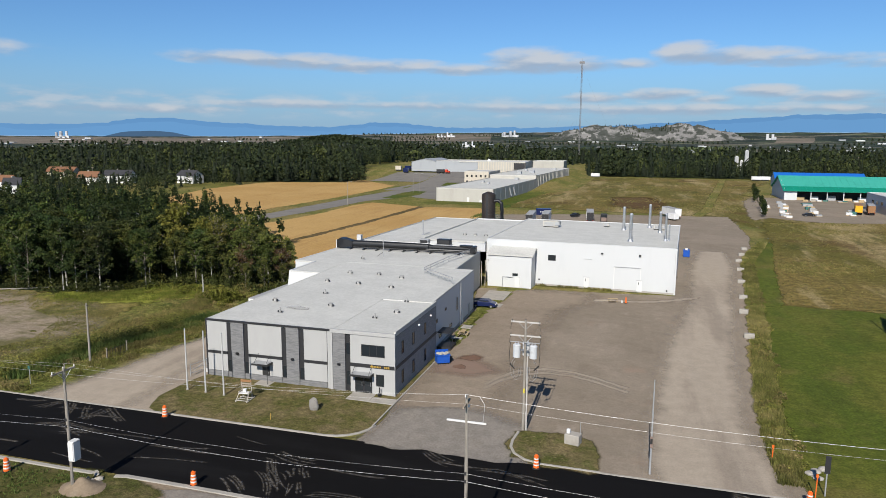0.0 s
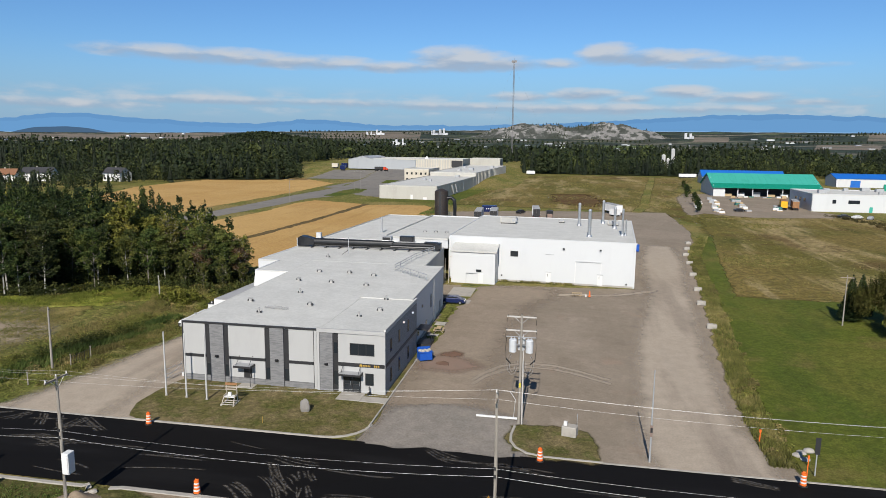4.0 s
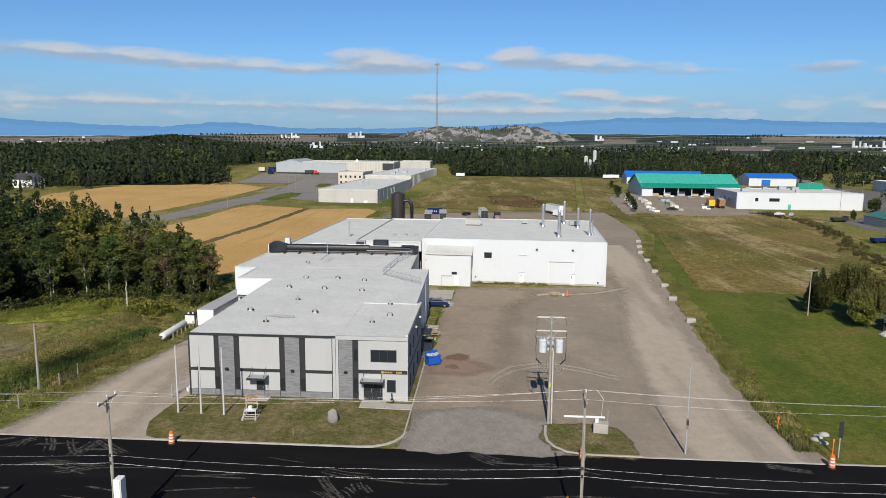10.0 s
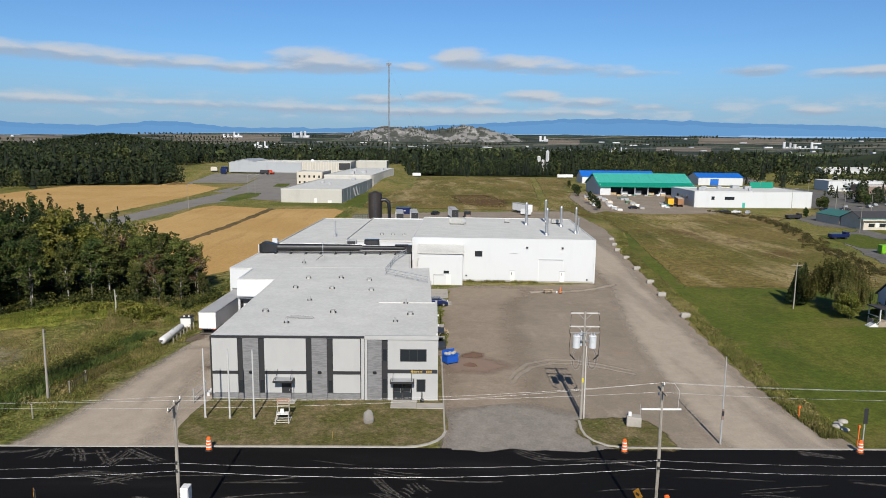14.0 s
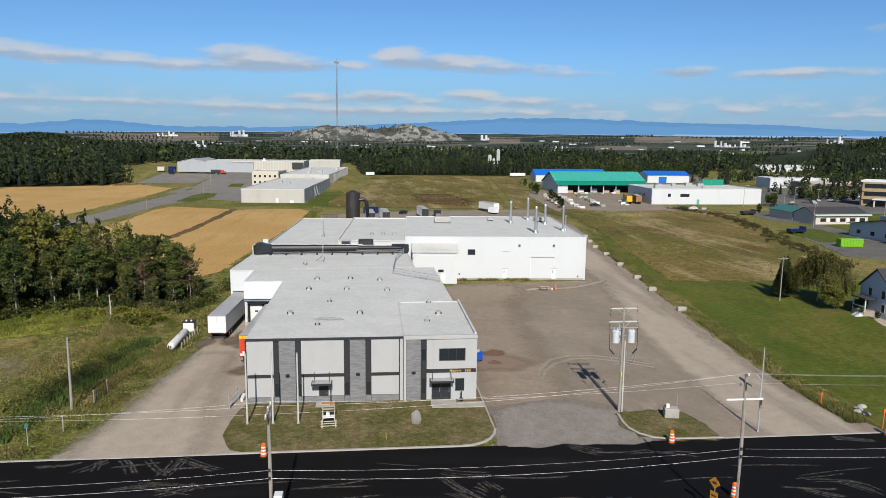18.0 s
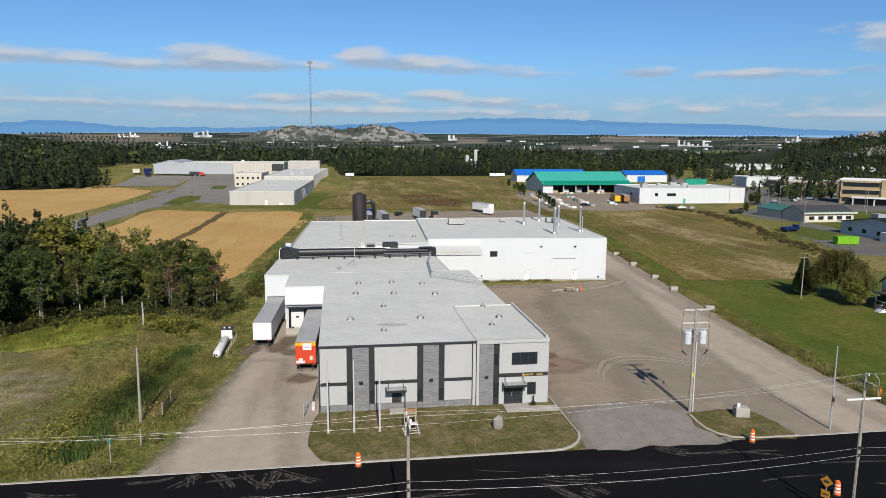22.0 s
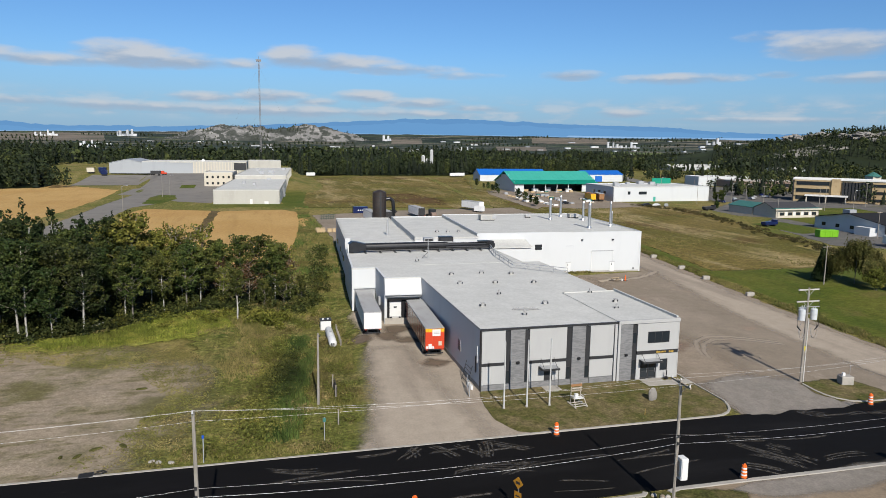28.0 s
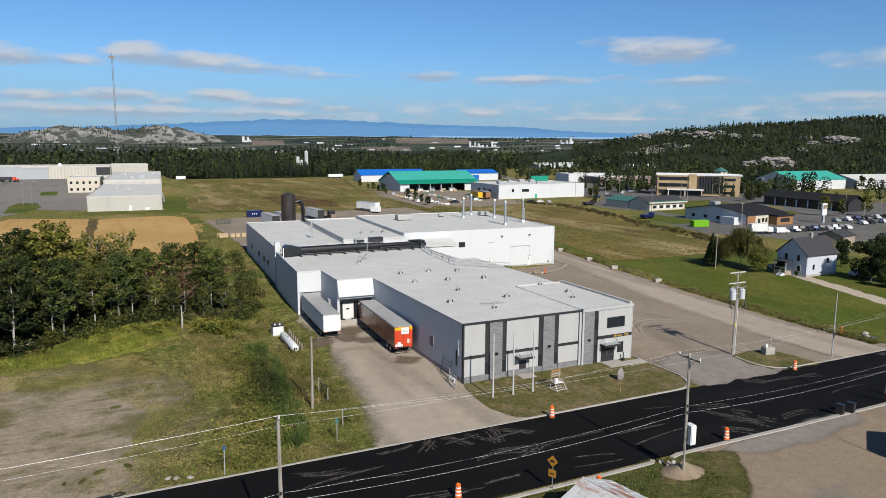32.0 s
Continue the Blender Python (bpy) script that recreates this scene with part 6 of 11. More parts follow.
def mountains():
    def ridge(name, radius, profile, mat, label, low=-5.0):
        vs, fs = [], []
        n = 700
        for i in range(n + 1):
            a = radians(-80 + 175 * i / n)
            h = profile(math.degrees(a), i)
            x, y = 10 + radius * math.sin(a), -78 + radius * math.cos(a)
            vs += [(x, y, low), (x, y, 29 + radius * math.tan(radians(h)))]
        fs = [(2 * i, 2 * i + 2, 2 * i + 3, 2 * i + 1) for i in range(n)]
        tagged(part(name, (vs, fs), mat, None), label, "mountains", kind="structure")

    def rough(a, s, seed):
        return noise.noise(Vector((a * s, seed, 0.0)))

    def swell(a, c, w):
        return math.exp(-((a - c) / w) ** 2)

    def far(a, i):
        h = 0.90 + 0.07 * rough(a, 0.3, 3) + 0.08 * rough(a, 0.9, 5) + 0.06 * rough(a, 2.2, 6) + 0.03 * rough(a, 5.0, 7)
        return max(0.3, h + 0.55 * swell(a, -38.3, 3.3) + 0.2 * swell(a, -33.5, 4) + 0.40 * swell(a, -20.6, 3.2) + 1.0 * swell(a, 14.5, 14) + 0.25 * swell(a, 30.5, 5))

    def haze_ridge(a, i):
        return far(a, i) - 0.32 - 0.18 * rough(a, 0.25, 11) - 0.06 * rough(a, 1.3, 12)

    def near(a, i):
        return max(0.0, plain_edge(a) + 0.02 + 0.05 * rough(a, 0.5, 9) + 0.04 * rough(a, 1.7, 4) + 0.07 * swell(a, 33, 2.2))

    def isle(a, i):
        return -0.25 + 0.74 * math.exp(-abs((a + 38.8) / 3.4) ** 2.6) + 0.05 * rough(a, 0.8, 4)

    # the ridges glow in haze colours and take no sunlight
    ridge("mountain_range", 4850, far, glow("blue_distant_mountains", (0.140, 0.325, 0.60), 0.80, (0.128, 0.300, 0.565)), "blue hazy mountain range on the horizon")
    ridge("mountain_foothills", 4835, haze_ridge, glow("pale_blue_foothills", (0.143, 0.330, 0.605), 0.81), "foothills below the mountains, paler blue with haze")
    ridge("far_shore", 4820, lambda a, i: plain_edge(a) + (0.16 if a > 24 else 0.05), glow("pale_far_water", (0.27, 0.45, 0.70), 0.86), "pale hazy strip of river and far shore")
    ridge("far_low_hills", 4800, near, glow("blue_grey_far_hills", (0.085, 0.125, 0.165), 0.85), "low hills beyond the plain, blue-grey with haze")
    ridge("far_wooded_isle", 4780, isle, glow("dark_blue_wooded_isle", (0.065, 0.125, 0.215), 0.85), "long wooded hill on the plain, blue with haze")


def hill(name, cx, cy, rx, ry, height_at, mat, label, nx=90, ny=26):
    vs, fs = [], []
    for j in range(ny + 1):
        for i in range(nx + 1):
            x, y = cx + rx * (2 * i / nx - 1), cy + ry * (2 * j / ny - 1)
            vs.append((x, y, height_at(x, y)))
    for j in range(ny):
        for i in range(nx):
            k = j * (nx + 1) + i
            fs.append((k, k + 1, k + nx + 2, k + nx + 1))
    return tagged(part(name, (vs, fs), mat, None), label, "hill", kind="structure")


def bump2(x, y, cx, cy, sx, sy):
    return math.exp(-((x - cx) / sx) ** 2 - ((y - cy) / sy) ** 2)


def rocky_height(x, y):
    h = 78 * bump2(x, y, -290, 4000, 280, 170) + 84 * bump2(x, y, 300, 4030, 230, 170) + 52 * bump2(x, y, 0, 4000, 250, 150) + 16 * bump2(x, y, 520, 4000, 150, 120) - 4
    f = noise.fractal(Vector((x * 0.011, y * 0.011, 1.3)), 0.7, 2.1, 6)
    h *= 1.13
    return h * (1 + 0.16 * f) + 4 * f * min(1, max(0, h) / 40)


def wooded_height(x, y):
    h = 76 * bump2(x, y, 1560, 470, 560, 520) + 48 * bump2(x, y, 1010, 720, 330, 260) + 19 * bump2(x, y, 720, 800, 220, 200) - 7
    return h * (1 + 0.10 * noise.fractal(Vector((x * 0.006, y * 0.006, 4.0)), 0.7, 2.1, 5))


# ---- plants ----
def leaf_cloud(rng, lobes, n, size, flat=0.3):
    """n small leaf cards spread over rounded lobes (x, y, z, rx, rz)."""
    L = np.array(lobes)
    w = L[:, 3] ** 2
    pick = rng.choice(len(L), n, p=w / w.sum())
    d = rng.normal(size=(n, 3))
    d /= np.linalg.norm(d, axis=1)[:, None]
    rad = 0.45 + 0.65 * np.sqrt(rng.random(n))
    p = L[pick, :3] + d * np.stack([L[pick, 3], L[pick, 3], L[pick, 4]], 1) * rad[:, None]
    nrm = d * 0.4 + rng.normal(size=(n, 3)) * 0.85 + np.array([0, 0, flat])
    return cards(rng, p, nrm, size * rng.uniform(0.55, 1.35, n))


def cards(rng, p, nrm, s):
    n = len(p)
    nrm = nrm / np.linalg.norm(nrm, axis=1)[:, None]
    t = np.cross(nrm, rng.normal(size=(n, 3)))
    t /= np.linalg.norm(t, axis=1)[:, None]
    b = np.cross(nrm, t)
    t, b = t * s[:, None] * 0.5, b * s[:, None] * 0.38
    k = rng.uniform(-0.35, 0.35, (n, 1))
    v = np.stack([p - t, p + b + t * k, p + t, p - b - t * k], 1).reshape(-1, 3)
    f = np.arange(4 * n).reshape(-1, 4)
    return v, f


def mesh_of(name, v, f, mat):
    me = bpy.data.meshes.new(name)
    me.vertices.add(len(v))
    me.vertices.foreach_set("co", np.asarray(v, dtype=np.float32).ravel())
    f = np.asarray(f, dtype=np.int32)
    k = f.shape[1]
    me.loops.add(f.size)
    me.loops.foreach_set("vertex_index", f.ravel())
    me.polygons.add(len(f))
    me.polygons.foreach_set("loop_start", np.arange(0, f.size, k, dtype=np.int32))
    me.update(calc_edges=True)
    me.materials.append(MAT[mat])
    return me


def tree(kind, seed, h, n, size, mat, label, trunk="bark", name="tree"):
    rng = np.random.default_rng(seed)
    rnd = random.Random(seed)
    t = thing(name, (0, 0, -50), label, "tree", "trees of the near wood")
    lean = (rnd.uniform(-0.05, 0.05), rnd.uniform(-0.05, 0.05))
    line = [(lean[0] * z * h + rnd.uniform(-0.1, 0.1), lean[1] * z * h + rnd.uniform(-0.1, 0.1), z * h) for z in (0, 0.25, 0.5, 0.75, 0.95)]
    line[0] = (0, 0, -0.1)
    part("trunk", tube(line, 0.0105 * h, 6, 0.03), trunk, t)
    lobes = []
    if kind == "spruce":
        for k in range(16):
            z = 0.1 + 0.86 * k / 15
            lobes.append((0, 0, z * h, (1 - z) * h * 0.24 + 0.15, h * 0.045))
    elif kind == "willow":
        for k in range(26):
            a, r = rnd.uniform(0, 6.28), rnd.uniform(0.1, 0.52) * h
            lobes.append((r * math.cos(a), r * math.sin(a), (0.86 - 0.9 * r / h + rnd.uniform(-0.12, 0.04)) * h, h * rnd.uniform(0.12, 0.2), h * rnd.uniform(0.2, 0.32)))
    elif kind == "bush":
        for k in range(18):
            z = rnd.uniform(0.16, 0.86)
            a, r = rnd.uniform(0, 6.28), rnd.uniform(0.15, 1.0) * 0.32 * h * (1.25 - abs(z - 0.42) * 1.3)
            lobes.append((r * math.cos(a), r * math.sin(a), z * h, h * rnd.uniform(0.10, 0.18), h * rnd.uniform(0.09, 0.16)))
    else:
        wide, low = {"tall": (0.20, 0.22), "sparse": (0.22, 0.2)}.get(kind, (0.27, 0.14))
        wood = bmesh.new()
        count = 26
        for k in range(count):
            z0 = low + (0.9 - low) * (k + rnd.random()) / count
            a = 2.4 * k + rnd.uniform(-0.5, 0.5)
            reach = wide * h * rnd.uniform(0.55, 1.15) * (1.15 - abs(z0 - 0.42) * 1.45)
            climb = reach * rnd.uniform(0.5, 1.3)
            foot = Vector((lean[0] * z0 * h, lean[1] * z0 * h, z0 * h))
            tip = foot + Vector((reach * math.cos(a), reach * math.sin(a), min(climb, h * 1.02 - foot.z)))
            mid = foot.lerp(tip, 0.5) + Vector((0, 0, -0.12 * reach))
            tube([foot, mid, tip], 0.0045 * h, 4, 0.012, bm=wood, cap=False)
            for q in (0.45, 0.65, 0.85, 1.0):
                c = (mid.lerp(tip, 2 * q - 1) if q > 0.5 else foot.lerp(mid, 2 * q)) + Vector((rnd.gauss(0, 0.025), rnd.gauss(0, 0.025), rnd.gauss(0.01, 0.02))) * h
                lobes.append((c.x, c.y, c.z, h * rnd.uniform(0.026, 0.058), h * rnd.uniform(0.026, 0.05)))
                if kind == "sparse" or k % 3 == 0:
                    tube([mid, c + Vector((0, 0, 0.03 * h))], 0.0022 * h, 3, 0.008, bm=wood, cap=False)
        lobes += [(lean[0] * h * z, lean[1] * h * z, h * z, h * 0.045, h * 0.06) for z in (0.7, 0.8, 0.88, 0.95)]
        part("bough", wood, "bark" if trunk == "birch" else trunk, t)
    if kind == "willow":
        tops = np.array([(lb[0], lb[1], lb[2] + 0.4 * lb[4]) for lb in lobes])[rng.integers(0, len(lobes), n // 9)] + rng.normal(0, 0.07 * h, (n // 9, 3)) * (1, 1, 0.7)
        hang = rng.uniform(0.12, 0.42, n // 9) * np.minimum(h, tops[:, 2] * 1.5)
        q = np.tile(np.linspace(0, 1, 9), n // 9)
        p = np.repeat(tops, 9, 0)
        p[:, 2] = np.maximum(0.3, p[:, 2] - q * np.repeat(hang, 9))
        p += rng.normal(0, 0.05, p.shape)
        out = p * (1, 1, 0) + rng.normal(size=p.shape) * 2.0 + (0, 0, 0.6)
        v, f = cards(rng, p, out, size * rng.uniform(0.7, 1.4, len(p)))
    else:
        v, f = leaf_cloud(rng, lobes, n, size)
    ob = new("crown", mesh_of("crown", v, f, mat))
    ob.parent = t
    return t


def inside(x, y, poly):
    odd = False
    for (x0, y0), (x1, y1) in zip(poly, poly[1:] + poly[:1]):
        if (y0 > y) != (y1 > y) and x < (x1 - x0) * (y - y0) / (y1 - y0) + x0:
            odd = not odd
    return odd


def spots(poly, spacing, seed):
    """Scattered places in the outline, none nearer to another than about 0.6 of the spacing."""
    rnd = random.Random(seed)
    xs, ys = [p[0] for p in poly], [p[1] for p in poly]
    x0, x1, y0, y1 = min(xs), max(xs), min(ys), max(ys)
    cells, out = {}, []
    gap = 0.62 * spacing
    for _ in range(int(1.9 * (x1 - x0) * (y1 - y0) / spacing ** 2)):
        x, y = rnd.uniform(x0, x1), rnd.uniform(y0, y1)
        i, j = int(x // gap), int(y // gap)
        if not inside(x, y, poly) or any((x - a) ** 2 + (y - b) ** 2 < gap * gap for di in (-1, 0, 1) for dj in (-1, 0, 1) for a, b in cells.get((i + di, j + dj), ())):
            continue
        cells.setdefault((i, j), []).append((x, y))
        out.append((x, y))
    return out


WOOD = [(-190, 14), (-120, 24), (-75, 31), (-58, 32.5), (-46.5, 37.5), (-42, 44), (-33, 48.5), (-20, 48), (-19.5, 58), (-27, 68), (-42, 95), (-68, 122), (-100, 150), (-140, 160), (-190, 150)]
WOOD_FRONT = [(-190, 14), (-120, 24), (-75, 31), (-58, 32.5), (-46.5, 37.5), (-42, 44), (-33, 48.5), (-20, 48), (-19.5, 62), (-36, 80), (-48, 72), (-62, 58), (-80, 52), (-120, 44), (-190, 32)]


CRAGS = [(745, 815, 17), (768, 790, 13), (757, 735, 9), (760, 705, 16), (790, 700, 10), (744, 673, 7), (778, 662, 9), (655, 492, 19), (640, 508, 10), (809, 558, 7), (847, 553, 16), (862, 543, 11), (768, 543, 7), (800, 640, 7), (838, 590, 8)]


def near_wood():
    rnd = random.Random(77)
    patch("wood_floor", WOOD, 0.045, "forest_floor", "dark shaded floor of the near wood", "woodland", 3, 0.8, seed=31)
    full = []
    specs = [("tall", 12.5, "leaf", "bark"), ("tall", 11.5, "leaf_olive", "birch"), ("round", 10.5, "leaf", "bark"), ("tall", 13.0, "leaf", "birch"), ("round", 9.5, "leaf_olive", "bark"), ("tall", 11.0, "leaf_light", "birch"), ("round", 10, "leaf_shade", "bark"),
             ("tall", 12.0, "leaf_shade", "birch"), ("round", 10.5, "leaf_shade", "bark"), ("sparse", 10.0, "leaf_rust", "dead_wood"), ("sparse", 9.0, "leaf_light", "dead_wood")]
    words = {"leaf_shade": "tall broad-leaved tree, crown colour darkened for shade", "leaf": "tall leafy poplar with dark green crown and bare lower trunk", "leaf_light": "poplar with thin yellow-green autumn leaves",
             "leaf_olive": "tall aspen with an olive green crown and pale trunk", "leaf_rust": "half-bare tree with thin rusty leaves and grey twigs"}
    for i, (k, h, m, b) in enumerate(specs):
        full.append((tree(k, 100 + i, h, 1300 if k == "sparse" else 4500, 0.305, m, words[m], b), h))
    deep, full_spots = [], []
    for (x, y) in spots(WOOD, 4.7, 5):
        if not inside(x, y, WOOD_FRONT) or x < -88:
            if x < -52 or y < 63 or rnd.random() < 0.2:
                deep.append((x, y, 0))
            continue
        if x > -52 and y > 63 and rnd.random() < 0.75:
            continue
        full_spots.append((x, y))
        k = rnd.randrange(7)
        if k == 5 and (x > -62 or rnd.random() < 0.6):
            k = 2
        # western trees get darker leaves that stand in for the wood's deep shade
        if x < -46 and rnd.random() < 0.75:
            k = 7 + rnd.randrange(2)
        if rnd.random() < (0.5 if x > -46 and y > 54 else 0.08):
            k = 9 + rnd.randrange(2)
        src, h = full[k]
        s = rnd.uniform(0.72, 1.08) * (1.16 if x < -48 else 0.93 if x < -30 else 0.82)
        c = copy_thing(src, pose(x, y, 0, 0, 0, rnd.uniform(0, 360)))
        c.scale = (s * rnd.uniform(1.0, 1.3), s * rnd.uniform(1.0, 1.3), s)
    rg = np.random.default_rng(8)
    # inner crowns in darker leaf tones for shade within the wood, most in the west
    for nm, mt, share, words2 in (("inner_wood", "leaf_deep", 0, "dense leafy crowns of the inner wood"), ("inner_wood_yellowing", "leaf_light", 1, "yellowing crowns scattered through the inner wood"), ("inner_wood_dark", "leaf_dim", 2, "inner wood crowns in a shade-darkened green")):
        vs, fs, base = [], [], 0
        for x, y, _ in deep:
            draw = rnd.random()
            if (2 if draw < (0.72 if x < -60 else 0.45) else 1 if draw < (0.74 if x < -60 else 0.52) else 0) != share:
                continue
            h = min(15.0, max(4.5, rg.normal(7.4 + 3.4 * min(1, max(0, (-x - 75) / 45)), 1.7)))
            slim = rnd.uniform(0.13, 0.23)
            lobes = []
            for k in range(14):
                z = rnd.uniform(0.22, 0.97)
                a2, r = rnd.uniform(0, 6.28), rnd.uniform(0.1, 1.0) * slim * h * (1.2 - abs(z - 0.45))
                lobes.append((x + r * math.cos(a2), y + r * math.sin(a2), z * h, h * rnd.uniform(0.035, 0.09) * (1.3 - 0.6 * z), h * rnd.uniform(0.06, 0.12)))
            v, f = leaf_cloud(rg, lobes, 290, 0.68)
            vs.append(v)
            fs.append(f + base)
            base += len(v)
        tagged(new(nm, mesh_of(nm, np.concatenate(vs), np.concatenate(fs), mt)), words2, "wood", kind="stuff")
    # bare pale trunks showing between the crowns
    bm = bmesh.new()
    for k in range(150):
        x, y, _ = deep[rnd.randrange(len(deep))]
        h = rnd.uniform(4, 9)
        tube([(x, y, 0), (x + rnd.gauss(0, 0.4), y + rnd.gauss(0, 0.4), h)], rnd.uniform(0.06, 0.12), 4, 0.03, bm=bm, cap=False)
    tagged(part("wood_trunks", bm, "birch", None), "thin pale birch trunks in the wood", "wood", kind="stuff")
    for (x, y), s in (((-21, 49), 0.62), ((-24.5, 47.5), 0.55), ((-17.8, 51.5), 0.5), ((-29, 49), 0.7)):
        c = copy_thing(full[4][0], pose(x, y, 0, 0, 0, x * 31))
        c.scale = (s, s, s)
    for x, y, k, h in ((-47, 57, 5, 16), (-49.5, 60, 5, 14), (-40, 62, 10, 13), (-36, 66, 10, 12.5), (-42.5, 59, 5, 12.5), (-38, 58, 10, 11.5), (-32, 58, 1, 10.5), (-28.5, 56, 3, 11.5), (-25.5, 54, 2, 11.5), (-22.5, 53, 1, 11), (-20.5, 55, 10, 9.5), (-27, 51.5, 9, 8)):
        src, h0 = full[k]
        c = copy_thing(src, pose(x, y, 0, 0, 0, x * 47))
        c.scale = (1.15 * h / h0, 1.15 * h / h0, h / h0)
    b = thing("bare_trunk", (-28.6, 39.1, 0), "bare broken white birch trunk in golden grass", "dead tree")
    part("trunk", tube([(0, 0, -0.4), (0.1, 0.05, 2.0), (0.05, -0.05, 4.3)], 0.17, 7, 0.1), "birch", b)
    part("stub", tube([(0.08, 0, 2.9), (0.5, -0.2, 3.4)], 0.06, 5, 0.03), "birch", b)
    for src, _ in full:
        for o in (*src.children_recursive, src):
            bpy.data.objects.remove(o)
    # shrubs along the edge of the wood and the drive bank
    rng = np.random.default_rng(12)
    lobes = []
    edge = [(-58, 32.5), (-47, 39.5), (-33, 49.5), (-24, 46), (-18, 45.5), (-15.5, 55), (-13.5, 70), (-11.5, 90), (-10, 110)]
    for a, b in zip(edge, edge[1:]):
        for k in range(26):
            t = rnd.random()
            r = rnd.uniform(0.35, 1.15)
            lobes.append((a[0] + (b[0] - a[0]) * t + rnd.gauss(0, 1.3), a[1] + (b[1] - a[1]) * t + rnd.gauss(0, 1.3), r * 0.7, r, r * 0.9))
    for _ in range(420):
        x, y = rnd.choice(full_spots)
        r = rnd.uniform(0.6, 1.5)
        lobes.append((x + rnd.gauss(0, 1.5), y + rnd.gauss(0, 1.5), r * 0.8, r, r * 1.1))
    v, f = leaf_cloud(rng, lobes, 42000, 0.36)
    tagged(new("wood_edge_shrubs", mesh_of("wood_edge_shrubs", v, f, "leaf")), "dense leafy shrubs along the edge of the wood", "shrubs", kind="stuff")
    lobes = [(-23.8 + rnd.gauss(0, 1.6), 38.5 + rnd.gauss(0, 1.6), rnd.uniform(0.4, 1.4), rnd.uniform(0.5, 1.0), rnd.uniform(0.5, 0.9)) for _ in range(16)]
    lobes += [(-34 + rnd.gauss(0, 7), 42 + rnd.gauss(0, 2.2), rnd.uniform(0.1, 0.5), rnd.uniform(0.5, 1.2), rnd.uniform(0.3, 0.6)) for _ in range(40)]
    lobes += [(-23.9 + rnd.gauss(0, 1.1), 37.8 + rnd.gauss(0, 0.9), rnd.uniform(0.9, 2.1), rnd.uniform(0.5, 0.9), rnd.uniform(0.5, 0.8)) for _ in range(14)]
    v, f = leaf_cloud(rng, lobes, 9500, 0.34, 0.8)
    tagged(new("bright_shrubs", mesh_of("bright_shrubs", v, f, "willow_leaf")), "bright yellow-green shrubs in front of the wood", "shrubs", kind="stuff")


def clump_trees(rng, pts, heights, per, size):
    """Rounded crowns for many far broad-leaved trees in one set of cards, each card facing outwards from its crown."""
    n = len(pts)
    base = np.repeat(np.asarray(pts, float), per, 0)
    h = np.repeat(heights, per)
    wide = np.repeat(rng.uniform(0.22, 0.36, n), per)
    u = rng.random(n * per)
    a = rng.uniform(0, 2 * np.pi, n * per)
    z = 0.16 + 0.84 * u
    bulge = 1 + 0.25 * np.sin(3 * a + np.repeat(rng.uniform(0, 6, n), per) + 7 * z)
    r = wide * np.sqrt(np.clip(1 - ((z - 0.56) / 0.46) ** 2, 0.02, 1)) * h * (0.78 + 0.28 * rng.random(n * per)) * bulge
    p = np.stack([base[:, 0] + r * np.cos(a), base[:, 1] + r * np.sin(a), base[:, 2] + z * h], 1)
    nrm = np.stack([np.cos(a), np.sin(a), 1.5 * (z - 0.45) + 0.2], 1) + rng.normal(size=(n * per, 3)) * 0.38
    return cards(rng, p, nrm, size * (0.6 + 0.8 * rng.random(n * per)) * (h / np.mean(heights)))


def spires(rng, pts, heights, tiers, m, slim=0.17):
    """Pointed spruces: ragged skirts one over the other, tapering to a tip."""
    n = len(pts)
    P, H = np.asarray(pts, float), np.asarray(heights, float)
    fat = slim * rng.uniform(0.75, 1.3, n)
    out = np.zeros((n, tiers, m + 1, 3))
    for k in range(tiers):
        q = k / tiers
        a = rng.uniform(0, 6.28, (n, 1)) + np.arange(m) * 2 * np.pi / m + rng.normal(0, 0.15, (n, m))
        r = (fat * H * (1 - q) ** 0.9)[:, None] * rng.uniform(0.6, 1.2, (n, m)) + 0.01 * H[:, None]
        out[:, k, :m, 0] = P[:, :1] + r * np.cos(a)
        out[:, k, :m, 1] = P[:, 1:2] + r * np.sin(a)
        out[:, k, :m, 2] = P[:, 2:3] + H[:, None] * (0.05 + 0.86 * q + rng.normal(0, 0.02, (n, m)))
        out[:, k, m, :2] = P[:, :2] + rng.normal(0, 0.012, (n, 2)) * H[:, None]
        out[:, k, m, 2] = P[:, 2] + H * min(1.0, 0.05 + 0.86 * q + 1.75 / tiers)
    i = np.arange(m)
    tri = np.stack([i, (i + 1) % m, np.full(m, m)], 1)
    f = (np.arange(n * tiers)[:, None, None] * (m + 1) + tri[None]).reshape(-1, 3)
    return out.reshape(-1, 3), f


